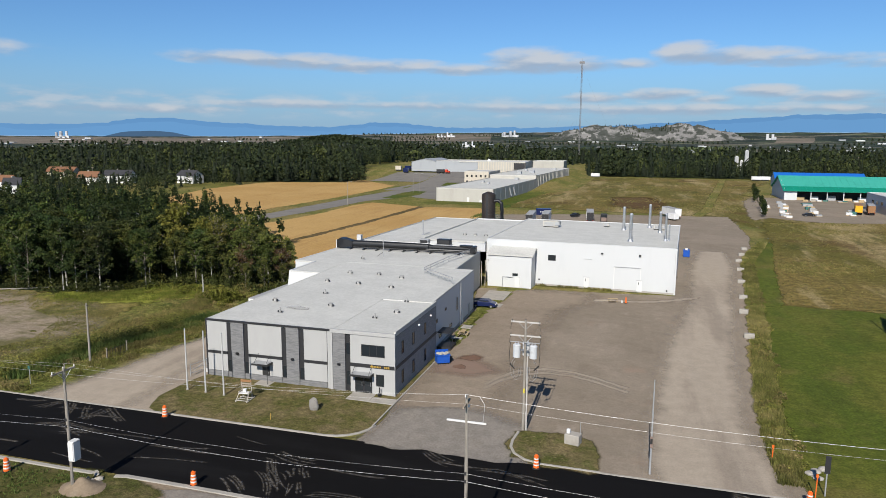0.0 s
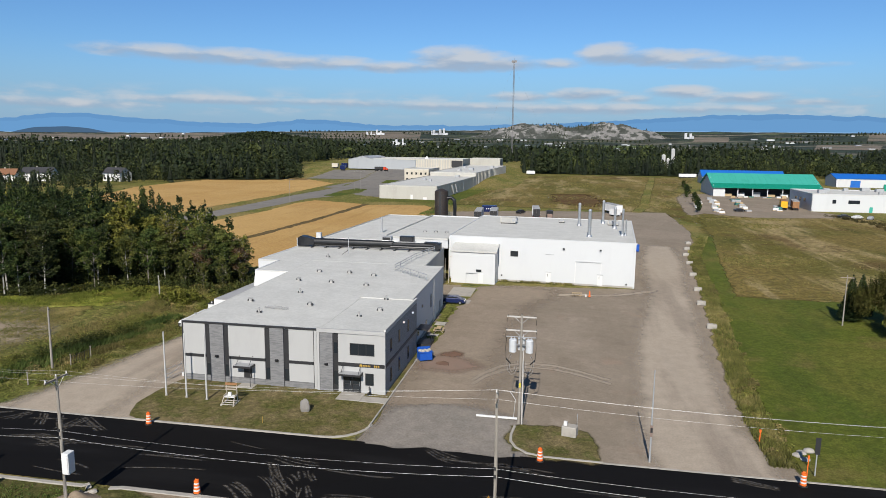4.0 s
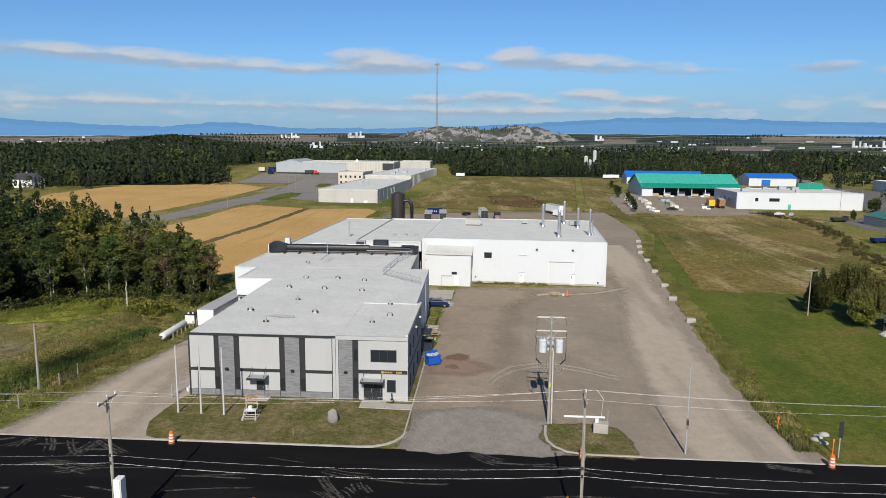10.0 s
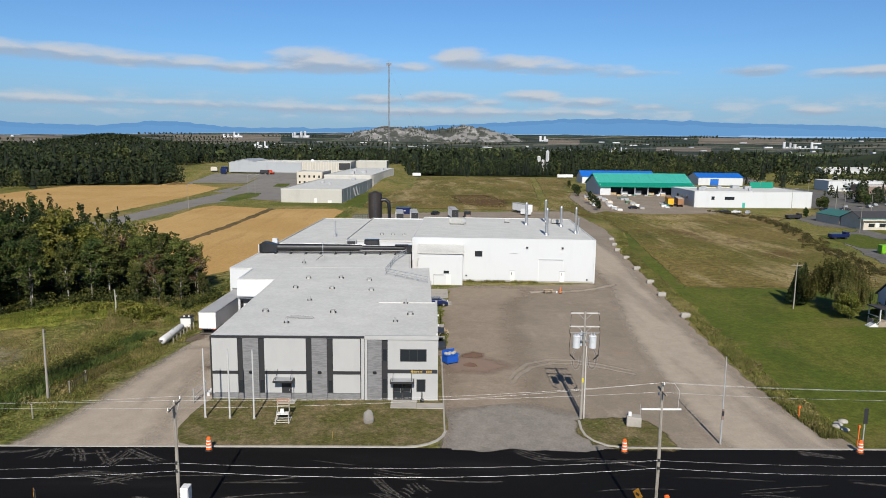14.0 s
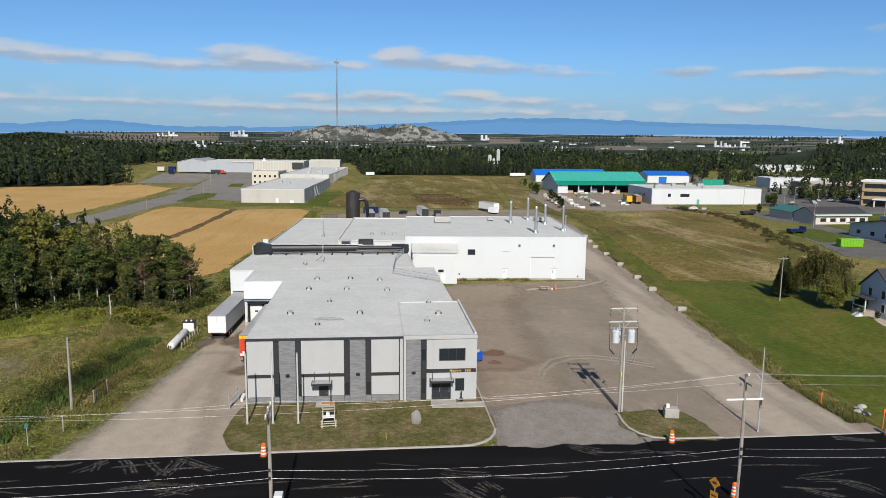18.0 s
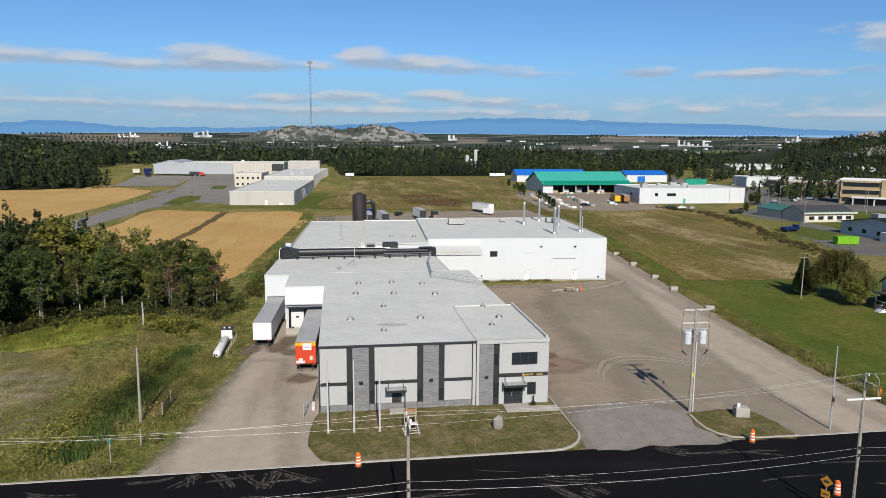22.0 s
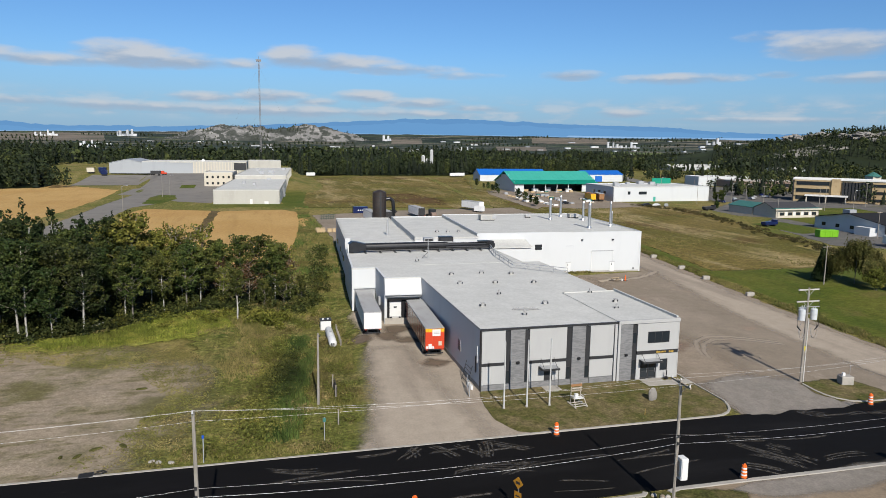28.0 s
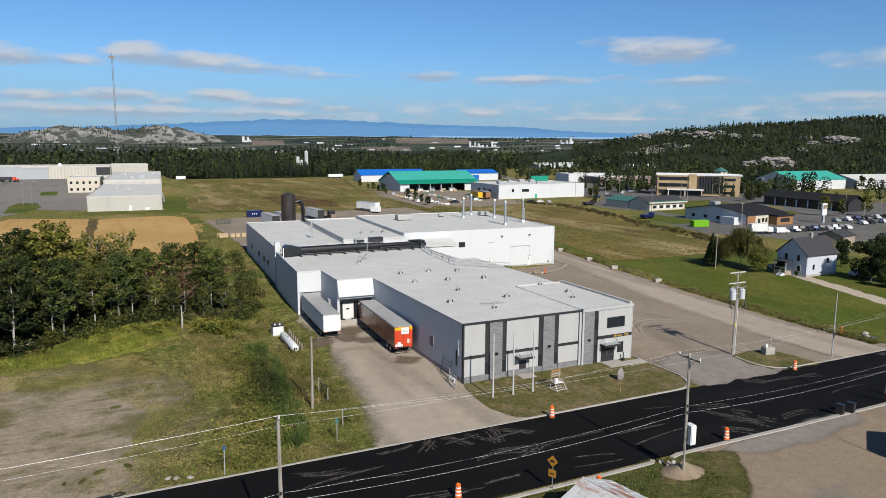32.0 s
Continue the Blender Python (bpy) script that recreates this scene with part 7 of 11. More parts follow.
def far_woods():
    rng = np.random.default_rng(42)
    near = [(-430, 425), (-330, 372), (-250, 332), (-190, 352), (-133, 368), (-150, 400), (-178, 470), (-200, 560), (-205, 640), (-430, 640)]
    belt = [(2, 510), (60, 516), (140, 524), (200, 545), (300, 500), (330, 640), (2, 640)]

    def wood(name, poly, spacing, seed, hm, per, size, con, mat="leaf_far", z=0.0, label="dense dark wood of mixed trees", keep=None, tiers=5, m=7, light=0.25):
        """Spruces, dark broad-leaved crowns and a share of lighter ones, each kind one mesh; the spruces stand in drifts."""
        pts = [p for p in spots(poly, spacing, seed) if keep is None or keep(*p)]
        groups = ([], [], [])
        for x, y in pts:
            drift = noise.noise(Vector((x * 0.016, y * 0.016, seed))) * 0.9
            d = rng.random()
            groups[0 if d < con + drift * (0.6 if con < 0.75 else 0.15) else 2 if rng.random() < light - drift * 0.3 else 1].append((x, y, z if isinstance(z, float) else z(x, y)))
        for k, (g, mt, word) in enumerate(zip(groups, ("spruce_far", mat, "leaf_far_light"), ("pointed dark spruces of a far wood", label, "lighter green crowns scattered through a far wood"))):
            if not g:
                continue
            hs = np.clip(rng.normal(hm, hm * 0.23, len(g)), hm * 0.5, hm * 1.6) * (1.12, 0.95, 0.9)[k]
            hs = hs * np.array([0.92 + 0.55 * noise.noise(Vector((p[0] * 0.021, p[1] * 0.021, seed + 9.0))) for p in g])
            v, f = spires(rng, g, hs, tiers, m) if k == 0 else clump_trees(rng, g, hs, per, size)
            tagged(new(name, mesh_of(name, v, f, mt)), word, "wood", kind="stuff")

    wood("left_wood", near, 6.2, 3, 14.0, 84, 1.3, 0.3, z=lambda x, y: rise(x, y), tiers=7, m=9)
    wood("middle_wood", belt, 6.6, 4, 12.0, 110, 1.1, 0.26, tiers=7, m=9, light=0.34)
    def grove(x, y):
        if abs(x - (234 + (y - 330) * 0.308)) < 16 + 0.012 * (y - 330):
            return False
        for cx, cy, rx, ry in ((420, 900, 120, 70), (620, 1050, 150, 80), (760, 820, 110, 50), (520, 720, 70, 40), (950, 1150, 160, 90)):
            if ((x - cx) / rx) ** 2 + ((y - cy) / ry) ** 2 < 1:
                return False
        return noise.noise(Vector((x * 0.0055, y * 0.008, 2.2))) > -0.12

    homes = [(-292, 232), (-268, 215), (-352, 332), (-284, 285), (-282, 306), (-240, 325)]

    def clearing(x, y):
        for hx, hy in homes:
            d = Vector((45 - hx, -80 - hy)).normalized()
            p = Vector((x - hx, y - hy))
            if abs(p.x * d.y - p.y * d.x) < 11 and -8 < p.dot(d) < 12:
                return False
        return True

    wood("deep_wood_left", [(-980, 360), (-540, 425), (-430, 425), (-430, 640), (330, 640), (330, 1250), (-980, 1250)], 11, 5, 14.0, 18, 2.75, 0.3, tiers=4, m=5)
    wood("deep_wood_right", [(330, 560), (420, 470), (700, 600), (1250, 800), (1250, 1500), (330, 1500)], 10, 6, 11.5, 26, 2.4, 0.5, keep=grove, tiers=4, m=6)
    wood("trading_trees", [(240, 420), (330, 330), (420, 250), (560, 150), (700, 300), (560, 560), (330, 520)], 10.5, 8, 9.0, 70, 1.25, 0.1, "leaf_far", light=0.35, keep=lambda x, y: noise.noise(Vector((x * 0.02, y * 0.02, 5.0))) > -0.25)
    for poly, sd in (([(292, 196), (360, 212), (362, 234), (300, 240)], 21), ([(300, 110), (420, 150), (520, 230), (470, 232), (360, 214), (300, 180)], 22), ([(240, 262), (300, 238), (330, 262), (290, 320), (250, 330)], 23), ([(262, 184), (300, 200), (290, 226), (268, 214)], 24), ([(360, 272), (480, 266), (560, 320), (420, 330)], 25)):
        wood("lot_trees", poly, 8, sd, 8.5, 150, 0.9, 0.2, "leaf_far", label="dense dark trees between the commercial lots", keep=lambda x, y: sd != 22 or noise.noise(Vector((x * 0.03, y * 0.03, 1.0))) > 0.05)
    wood("village_trees", [(-520, 420), (-420, 250), (-330, 190), (-230, 172), (-135, 160), (-190, 186), (-218, 240), (-218, 285), (-190, 345), (-250, 330), (-330, 370)], 7.5, 9, 8.5, 110, 0.85, 0.3, "leaf_far", keep=clearing, label="mixed garden trees round the village houses")
    wood("hill_wood", [(420, 380), (560, 150), (900, 60), (2100, -200), (2100, 1300), (600, 1150), (420, 700)], 7.4, 10, 6.6, 18, 1.9, 0.46, z=wooded_height, tiers=3, m=5, light=0.3, label="dark spruce wood covering the hill",
         keep=lambda x, y: wooded_height(x, y) > 0.5 and 36 < math.degrees(math.atan2(x + 37, y + 72)) < 59 and all(((x - a) / r) ** 2 + ((y - b) / r) ** 2 > 1 for a, b, r in CRAGS) and noise.noise(Vector((x * 0.012, y * 0.012, 3.1))) > -0.42)
    for k, (a, b, r) in enumerate(CRAGS):
        bm = bmesh.new()
        bmesh.ops.create_icosphere(bm, subdivisions=4, radius=1)
        for v in bm.verts:
            f = noise.fractal(v.co * 2.2 + Vector((k, 0, 0)), 0.7, 2.1, 5)
            v.co = Vector((v.co.x * r * 1.05, v.co.y * r * 1.05, v.co.z * r * 0.42)) * (1 + 0.42 * f)
        o = part("rock_outcrop", bm, "crag", None)
        o.location = (a, b, max(0, wooded_height(a, b)) + 0.05 * r)
        tagged(o, "pale bare rock outcrop on the wooded hill", "rock outcrop", "outcrops on the hill")
    rp = [(x, y) for x, y in spots([(-700, 3700), (700, 3700), (700, 4150), (-700, 4150)], 20, 11) if noise.noise(Vector((x * 0.007, y * 0.010, 7.7))) > 0.04]
    hs = rng.uniform(6.0, 11.0, len(rp))
    P = np.array([(x, y, max(0, rocky_height(x, y))) for x, y in rp])
    v, f = spires(rng, P, hs * 1.3, 3, 5, 0.3)
    tagged(new("rocky_hill_trees", mesh_of("rocky_hill_trees", v, f, "leaf_far")), "sparse dark trees on the rocky hill", "wood", kind="stuff")
    # hedges and groves on the plain
    rnd = random.Random(3)
    pts = []
    for _ in range(70):
        x, y = rnd.uniform(-2600, 3000), rnd.uniform(1500, 4300)
        if y > 3500 and abs(x) < 900:
            continue
        L, ang = rnd.uniform(150, 700), rnd.uniform(-0.25, 0.25)
        for k in range(int(L / 22)):
            pts.append((x + k * 22 * math.cos(ang), y + k * 22 * math.sin(ang) + rnd.gauss(0, 14)))
    for _ in range(420):
        a, R = radians(rnd.gauss(-24.4, 2.2)), rnd.uniform(2500, 2950)
        pts.append((10 + R * math.sin(a), -78 + R * math.cos(a)))
    pts = [(x, y, far_rise(x, y)) for x, y in pts]
    v, f = clump_trees(rng, pts, np.full(len(pts), 13.0), 9, 8.0)
    tagged(new("plain_hedges", mesh_of("plain_hedges", v, f, "leaf_far")), "dark groves and hedges on the far plain", "wood", kind="stuff")


def tufts(name, poly, n, h, mat, label, seed, keep=None, width=0.09):
    rng = np.random.default_rng(seed)
    xs, ys = [p[0] for p in poly], [p[1] for p in poly]
    out = []
    rnd = random.Random(seed)
    while len(out) < n:
        x, y = rnd.uniform(min(xs), max(xs)), rnd.uniform(min(ys), max(ys))
        if inside(x, y, poly) and (keep is None or rnd.random() < keep(x, y)):
            out.append((x, y))
    P = np.array(out)
    m = 5
    b = np.repeat(P, m, 0) + rng.normal(0, 0.14, (n * m, 2))
    hh = h * rng.uniform(0.45, 1.25, n * m)
    a = rng.uniform(0, 2 * np.pi, n * m)
    w = width * rng.uniform(0.6, 1.4, n * m)
    lean = rng.normal(0, 0.25, (n * m, 2)) * hh[:, None]
    v0 = np.stack([b[:, 0] - w * np.cos(a), b[:, 1] - w * np.sin(a), 0 * a + 0.02], 1)
    v1 = np.stack([b[:, 0] + w * np.cos(a), b[:, 1] + w * np.sin(a), 0 * a + 0.02], 1)
    v2 = np.stack([b[:, 0] + lean[:, 0], b[:, 1] + lean[:, 1], hh], 1)
    v = np.stack([v0, v1, v2], 1).reshape(-1, 3)
    f = np.arange(3 * n * m).reshape(-1, 3)
    tagged(new(name, mesh_of(name, v, f, mat)), label, "tall grass", kind="stuff")


def grasses():
    def patchy(s, seed, lo=-0.1, hi=0.3):
        return lambda x, y: min(1.0, max(0.05, (noise.noise(Vector((x * s, y * s, seed))) - lo) / (hi - lo)))

    rs = random.Random(19)
    for nm, mt, count, words in (("ditch_shrubs", "bank_leaf", 210, "tall leafy yellow-green weeds above the ditch"), ("dark_ditch_shrubs", "leaf", 80, "dark leafy shrubs along the ditch")):
        lobes = []
        for _ in range(count):
            y = rs.uniform(-9, 27) if mt == "bank_leaf" else rs.triangular(-4, 27, 12)
            x = -21.2 + 0.10 * (y - 15) + (rs.gauss(0, 0.55) if mt == "leaf" else -abs(rs.gauss(0, 2.6)))
            if mt == "leaf" and noise.noise(Vector((y * 0.35, 3.0, 0.0))) < -0.12:
                continue
            r = rs.uniform(0.45, 1.0) if mt == "bank_leaf" else rs.uniform(0.5, 1.15)
            lobes.append((x, y, r * (0.6 if mt == "bank_leaf" else 0.9), r * 1.05, r * 0.95))
        v, f = leaf_cloud(np.random.default_rng(23), lobes, count * 90, 0.2, 1.3)
        v[:, 2] = np.maximum(v[:, 2], 0.03)
        tagged(new(nm, mesh_of(nm, v, f, mt)), words, "weeds", kind="stuff")
    tufts("pale_bank_grass", [(-19.6, 5), (-17.2, 6), (-16.2, 16), (-16.4, 24), (-18.2, 24), (-18.6, 14)], 1500, 0.45, "blade", "pale long grass beside the ditch", 15, patchy(0.3, 6.0, -0.3, 0.2), 0.06)
    strip = [(65.4, -10), (65.5, 3), (68.0, 27), (69.2, 39), (70.8, 56), (72.4, 71), (74.4, 90), (76.3, 112), (80, 130), (86, 150), (88, 150), (83, 128), (79.3, 112), (77.1, 90), (75.1, 71), (73.5, 56), (71.9, 39), (70.4, 27), (68.0, 3), (67.6, -10)]
    tufts("ditch_grass", strip, 11500, 0.5, "strip_blade", "long dry grass on the ditch beside the yard", 1, patchy(0.25, 1.0, -0.3, 0.3), 0.05)
    tufts("bank_grass", [(-17.4, -12), (-15.6, -7.6), (-13.7, 3.4), (-12.7, 19), (-12, 25), (-12.6, 40), (-10.4, 44), (-8, 100), (-13, 100), (-16, 55), (-35, 47), (-34, 30), (-29, 12), (-30, -6), (-36, -12)], 6000, 0.36, "blade", "long dry grass and weeds on the bank", 2, patchy(0.1, 2.0, 0.0, 0.25), 0.05)
    rng, rnd = np.random.default_rng(61), random.Random(61)
    bank = [(-17.4, -12), (-15.6, -7.6), (-13.7, 3.4), (-12.7, 19), (-12, 25), (-12.6, 40), (-16, 52), (-26, 46), (-26, 30), (-25, 12), (-27, -6), (-34, -12)]
    for nm, mt, seed, count, words in (("bank_weeds", "bank_leaf", 1.0, 330, "leafy green weeds on the bank"), ("dark_bank_weeds", "leaf_light", 5.0, 60, "yellowing leafy weeds on the bank"), ("dry_bank_weeds", "dry_leaf", 9.0, 240, "dry golden weeds on the bank")):
        lobes = []
        while len(lobes) < count:
            x, y = rnd.uniform(-35, -11), rnd.uniform(-12, 52)
            if inside(x, y, bank) and noise.noise(Vector((x * 0.17, y * 0.17, seed))) > 0.02:
                r = rnd.uniform(0.25, 0.75)
                lobes.append((x, y, r * 0.35, r * 1.2, r * 0.7))
        v, f = leaf_cloud(rng, lobes, count * 75, 0.17, 1.3)
        v[:, 2] = np.maximum(v[:, 2], 0.03)
        tagged(new(nm, mesh_of(nm, v, f, mt)), words, "weeds", kind="stuff")
    side = [(65.6, -9), (65.7, 3), (68.2, 27), (69.4, 39), (71, 56), (72.6, 71), (74.6, 90), (76.5, 112), (79.6, 112), (77.4, 90), (75.4, 71), (74.0, 56), (72.4, 39), (71.0, 27), (68.8, 3), (68.4, -9)]
    for nm, mt, seed, count, words in (("ditch_green_weeds", "bank_leaf", 2.0, 70, "leafy green weeds in the ditch"), ("ditch_dry_weeds", "dry_leaf", 7.0, 110, "dry golden weeds in the ditch")):
        lobes = []
        while len(lobes) < count:
            x, y = rnd.uniform(65, 80), rnd.uniform(-9, 112)
            if inside(x, y, side) and noise.noise(Vector((x * 0.3, y * 0.12, seed))) > -0.05:
                r = rnd.uniform(0.2, 0.55)
                lobes.append((x, y, r * 0.4, r * 1.2, r * 0.8))
        v, f = leaf_cloud(rng, lobes, count * 45, 0.2)
        v[:, 2] = np.maximum(v[:, 2], 0.03)
        tagged(new(nm, mesh_of(nm, v, f, mt)), words, "weeds", kind="stuff")
    tufts("reeds", [(-23.4, -9), (-22.2, -10), (-20.9, -2), (-19.6, 10), (-18.4, 21), (-18.9, 28.5), (-20.6, 28), (-21.2, 19), (-21.6, 10), (-22.9, -1)], 1000, 0.9, "reed_dark", "tall green reeds in the ditch", 4, lambda x, y: patchy(0.22, 8.0, -0.25, 0.25)(x, y) * (1.0 if y > 0 else 0.3), 0.08)
    lot = [(-80, 31), (-52, 31), (-36, 26), (-29, 16), (-28, 2), (-30, -11.5), (-42, -11.5), (-37, -3), (-35, 6), (-40, 16), (-52, 21), (-80, 22)]
    tufts("lot_grass", lot, 5200, 0.11, "strip_blade", "short olive grass creeping over the bare lot", 31, patchy(0.12, 2.0, -0.02, 0.16), 0.09)
    tufts("dry_lot_grass", lot, 2600, 0.13, "blade", "short dry grass creeping over the bare lot", 32, patchy(0.1, 7.0, 0.0, 0.16), 0.08)
    tufts("green_reeds", [(-24.2, -9), (-21.4, -10), (-20.1, -2), (-18.8, 10), (-17.6, 21), (-18.1, 29.5), (-21.2, 29), (-21.9, 19), (-22.4, 10), (-23.7, -1)], 1900, 0.8, "reed", "green reeds and tall grass in the ditch", 44, patchy(0.25, 5.0, -0.2, 0.25), 0.08)
    tufts("meadow_grass_tufts", [(79, 66), (118, 66), (125, 84), (112, 140), (118, 160), (166, 200), (160, 222), (118, 212), (96, 205), (90, 150), (84, 108)], 3500, 0.32, "blade", "tall pale grass of the side meadow", 5, patchy(0.05, 5.0, 0.05, 0.35), 0.08)
    tufts("wall_weeds", [(31.6, 67.7), (31.6, 68.5), (47, 67.7), (47, 66.8)], 170, 0.5, "blade", "dry weeds along the hall wall", 6, patchy(0.5, 5.0, 0.0, 0.3))
    tufts("south_weeds", [(-60, -39), (4, -37), (10, -32), (9, -26.6), (-60, -26.6)], 2500, 0.22, "reed", "short weeds across the road", 7, patchy(0.3, 3.0), 0.06)
    tufts("lime_tufts", [(-56, 31), (-46, 35.5), (-42.5, 42), (-35.6, 46.5), (-30, 43), (-29, 38), (-34, 33), (-42, 29), (-52, 27)], 4200, 0.4, "lime", "bright yellow-green weeds in front of the wood", 12, patchy(0.2, 3.0, -0.2, 0.2), 0.09)
    tufts("golden_tufts", [(-31, 43), (-27.5, 41), (-24, 34), (-22.8, 26), (-24.8, 24), (-27.5, 33)], 1500, 0.75, "blade", "tall golden grass round a bare trunk", 52, patchy(0.3, 4.0, -0.3, 0.2), 0.05)
    tufts("field_edge_weeds", [(-9.5, 70), (-5.5, 118), (-8, 200), (-6, 236), (-12, 236), (-12, 200), (-14, 150), (-20, 80)], 900, 0.6, "reed", "green weeds beside the grain", 29, patchy(0.08, 9.0, 0.0, 0.3), 0.12)
    tufts("field_edge_grass", [(-9.5, 70), (-5.5, 118), (-8, 200), (-6, 236), (-12, 236), (-12, 200), (-14, 150), (-20, 80)], 3200, 0.45, "blade", "dry brown grass strip beside the grain", 9, patchy(0.07, 4.0, -0.2, 0.2), 0.1)
    tufts("back_meadow_tufts", [(-6, 238), (84, 226), (110, 300), (100, 350), (130, 480), (0, 470)], 4000, 0.35, "blade", "tall dry grass of the back meadow", 10, patchy(0.03, 6.0, 0.05, 0.35), 0.12)


mountains()
MAT["bank_leaf"] = leafy("bank_weed_leaves", (0.135, 0.148, 0.029), (0.32, 0.285, 0.075), each=0.0)
MAT["dry_leaf"] = leafy("dry_weed_leaves", (0.17, 0.14, 0.05), (0.36, 0.28, 0.12), each=0.0)
MAT["leaf_olive"] = leafy("olive_aspen_leaves", (0.060, 0.076, 0.016), (0.22, 0.21, 0.048))
MAT["leaf_rust"] = leafy("rusty_thin_leaves", (0.13, 0.085, 0.035), (0.27, 0.17, 0.075))
MAT["dead_wood"] = material("pale_dead_wood", (0.34, 0.30, 0.25), 0.95, layers=[((0.2, 0.17, 0.14), 2, 0.45, 0.7, 0.8)])
# leaf colour lowered to carry shade at the western side of the wood
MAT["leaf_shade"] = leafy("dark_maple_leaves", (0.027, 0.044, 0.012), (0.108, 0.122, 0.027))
MAT["lime"] = leafy("lime_weed_leaves", (0.15, 0.175, 0.026), (0.30, 0.285, 0.06), each=0.0)
MAT["strip_blade"] = leafy("green_and_dry_blades", (0.145, 0.148, 0.038), (0.33, 0.275, 0.11), each=0.0)
MAT["reed_dark"] = leafy("dark_green_reeds", (0.042, 0.072, 0.016), (0.085, 0.115, 0.027), each=0.0)
# needle colour lowered to hold the spruces' own self-shadow
MAT["spruce_far"] = leafy("far_spruce_needles", (0.011, 0.018, 0.0085), (0.0245, 0.0315, 0.0125), each=0.0, island=0.35)
MAT["leaf_far_light"] = leafy("far_light_green_leaves", (0.048, 0.064, 0.018), (0.098, 0.104, 0.027), each=0.0, island=0.3)
MAT["crag"] = material("pale_crag_rock", (0.27, 0.255, 0.235), 0.95, layers=[((0.22, 0.21, 0.19), 0.15, 0.45, 0.65, 0.8), ((0.06, 0.07, 0.035), 0.09, 0.55, 0.64, 0.8)], bump=[(0.3, 0.8, 1.0)], spec=0.1)
MAT["hill_rock"] = material("bare_rock_and_scrub", (0.205, 0.20, 0.192), 0.95, layers=[((0.345, 0.335, 0.32), 0.03, 0.5, 0.62, 0.7), ((0.05, 0.056, 0.048), 0.006, 0.48, 0.54, 0.9), ((0.05, 0.056, 0.048), 0.022, 0.5, 0.56, 0.9)], bump=[(0.02, 0.8, 8)], spec=0.1)
MAT["hill_floor"] = material("wooded_hill_floor", (0.022, 0.03, 0.013), 0.95, layers=[((0.33, 0.31, 0.28), 0.008, 0.63, 0.67, 0.9), ((0.04, 0.05, 0.02), 0.02, 0.5, 0.6, 0.7)], spec=0.1)
hill("rocky_hill", 0, 4000, 820, 330, rocky_height, "hill_rock", "bare pale rock hill with dark scrub", 150, 50)
hill("wooded_hill", 1400, 450, 1150, 900, lambda x, y: max(-3, wooded_height(x, y)), "hill_floor", "dark wooded hill with pale rock outcrops", 70, 50)
near_wood()
far_woods()
grasses()


# ---- poles and wires ----
def utility_pole(x, y, h, kind, label):
    p = thing("utility_pole", (x, y, 0), label, "utility pole", "poles along the road")
    part("pole", tube([(0, 0, -0.2), (0.03, 0, h * 0.5), (0, 0.02, h)], 0.17, 10, 0.1), "pole", p)
    if kind == "arm":
        arm = part("crossarm", cuboid(-0.07, 0.07, -1.25, 1.25, h - 0.35, h - 0.2, 0.01), "grey_timber", p)
        part("brace", tube([(0.1, -0.7, h - 0.3), (0.1, 0, h - 1.0)], 0.025, 5), "steel", p)
        part("brace", tube([(0.1, 0.7, h - 0.3), (0.1, 0, h - 1.0)], 0.025, 5), "steel", p)
        tips = [(0, -1.15, h), (0, 0, h + 0.12), (0, 1.15, h)]
    else:
        part("bracket", tube([(0, 0, h - 0.9), (0, 0.7, h - 0.65)], 0.035, 6), "dark_trim", p)
        tips = [(0, -0.3, h + 0.1), (0, 0.2, h - 0.12), (0, 0.7, h - 1.0)]
    for q in tips:
        part("insulator", tube([(q[0], q[1], q[2] - 0.2), q], 0.06, 6, 0.04), "white_paint", p)
    if kind == "bar":
        part("lower_crossarm", cuboid(-1.45, 1.45, -0.06, 0.06, h - 2.1, h - 1.97, 0.01), "white_paint", p, "pale lower crossarm")
        part("upper_crossarm", cuboid(-0.06, 0.06, -0.9, 0.9, h - 0.75, h - 0.62, 0.01), "grey_timber", p)
        part("jumper", tube([(0.9, 0.2, h - 0.15), (1.3, 0.1, h - 0.7), (1.2, 0, h - 1.95)], 0.02, 5), "wire", p)
    for z in (6.5, 5.9):
        part("cable_clamp", cuboid(-0.08, 0.08, -0.22, -0.1, z - 0.1, z + 0.1), "dark_trim", p)
    return p


def cable(name, pts, sag, r, mat, label):
    bm = bmesh.new()
    line = []
    for a, b in zip(pts, pts[1:]):
        for k in range(12):
            t = k / 12
            q = Vector(a).lerp(Vector(b), t)
            q.z -= sag * 4 * t * (1 - t)
            line.append(q)
    line.append(Vector(pts[-1]))
    tube(line, r, 5, bm=bm)
    tagged(part(name, bm, mat, None), label, "overhead wire", "wires along the road")


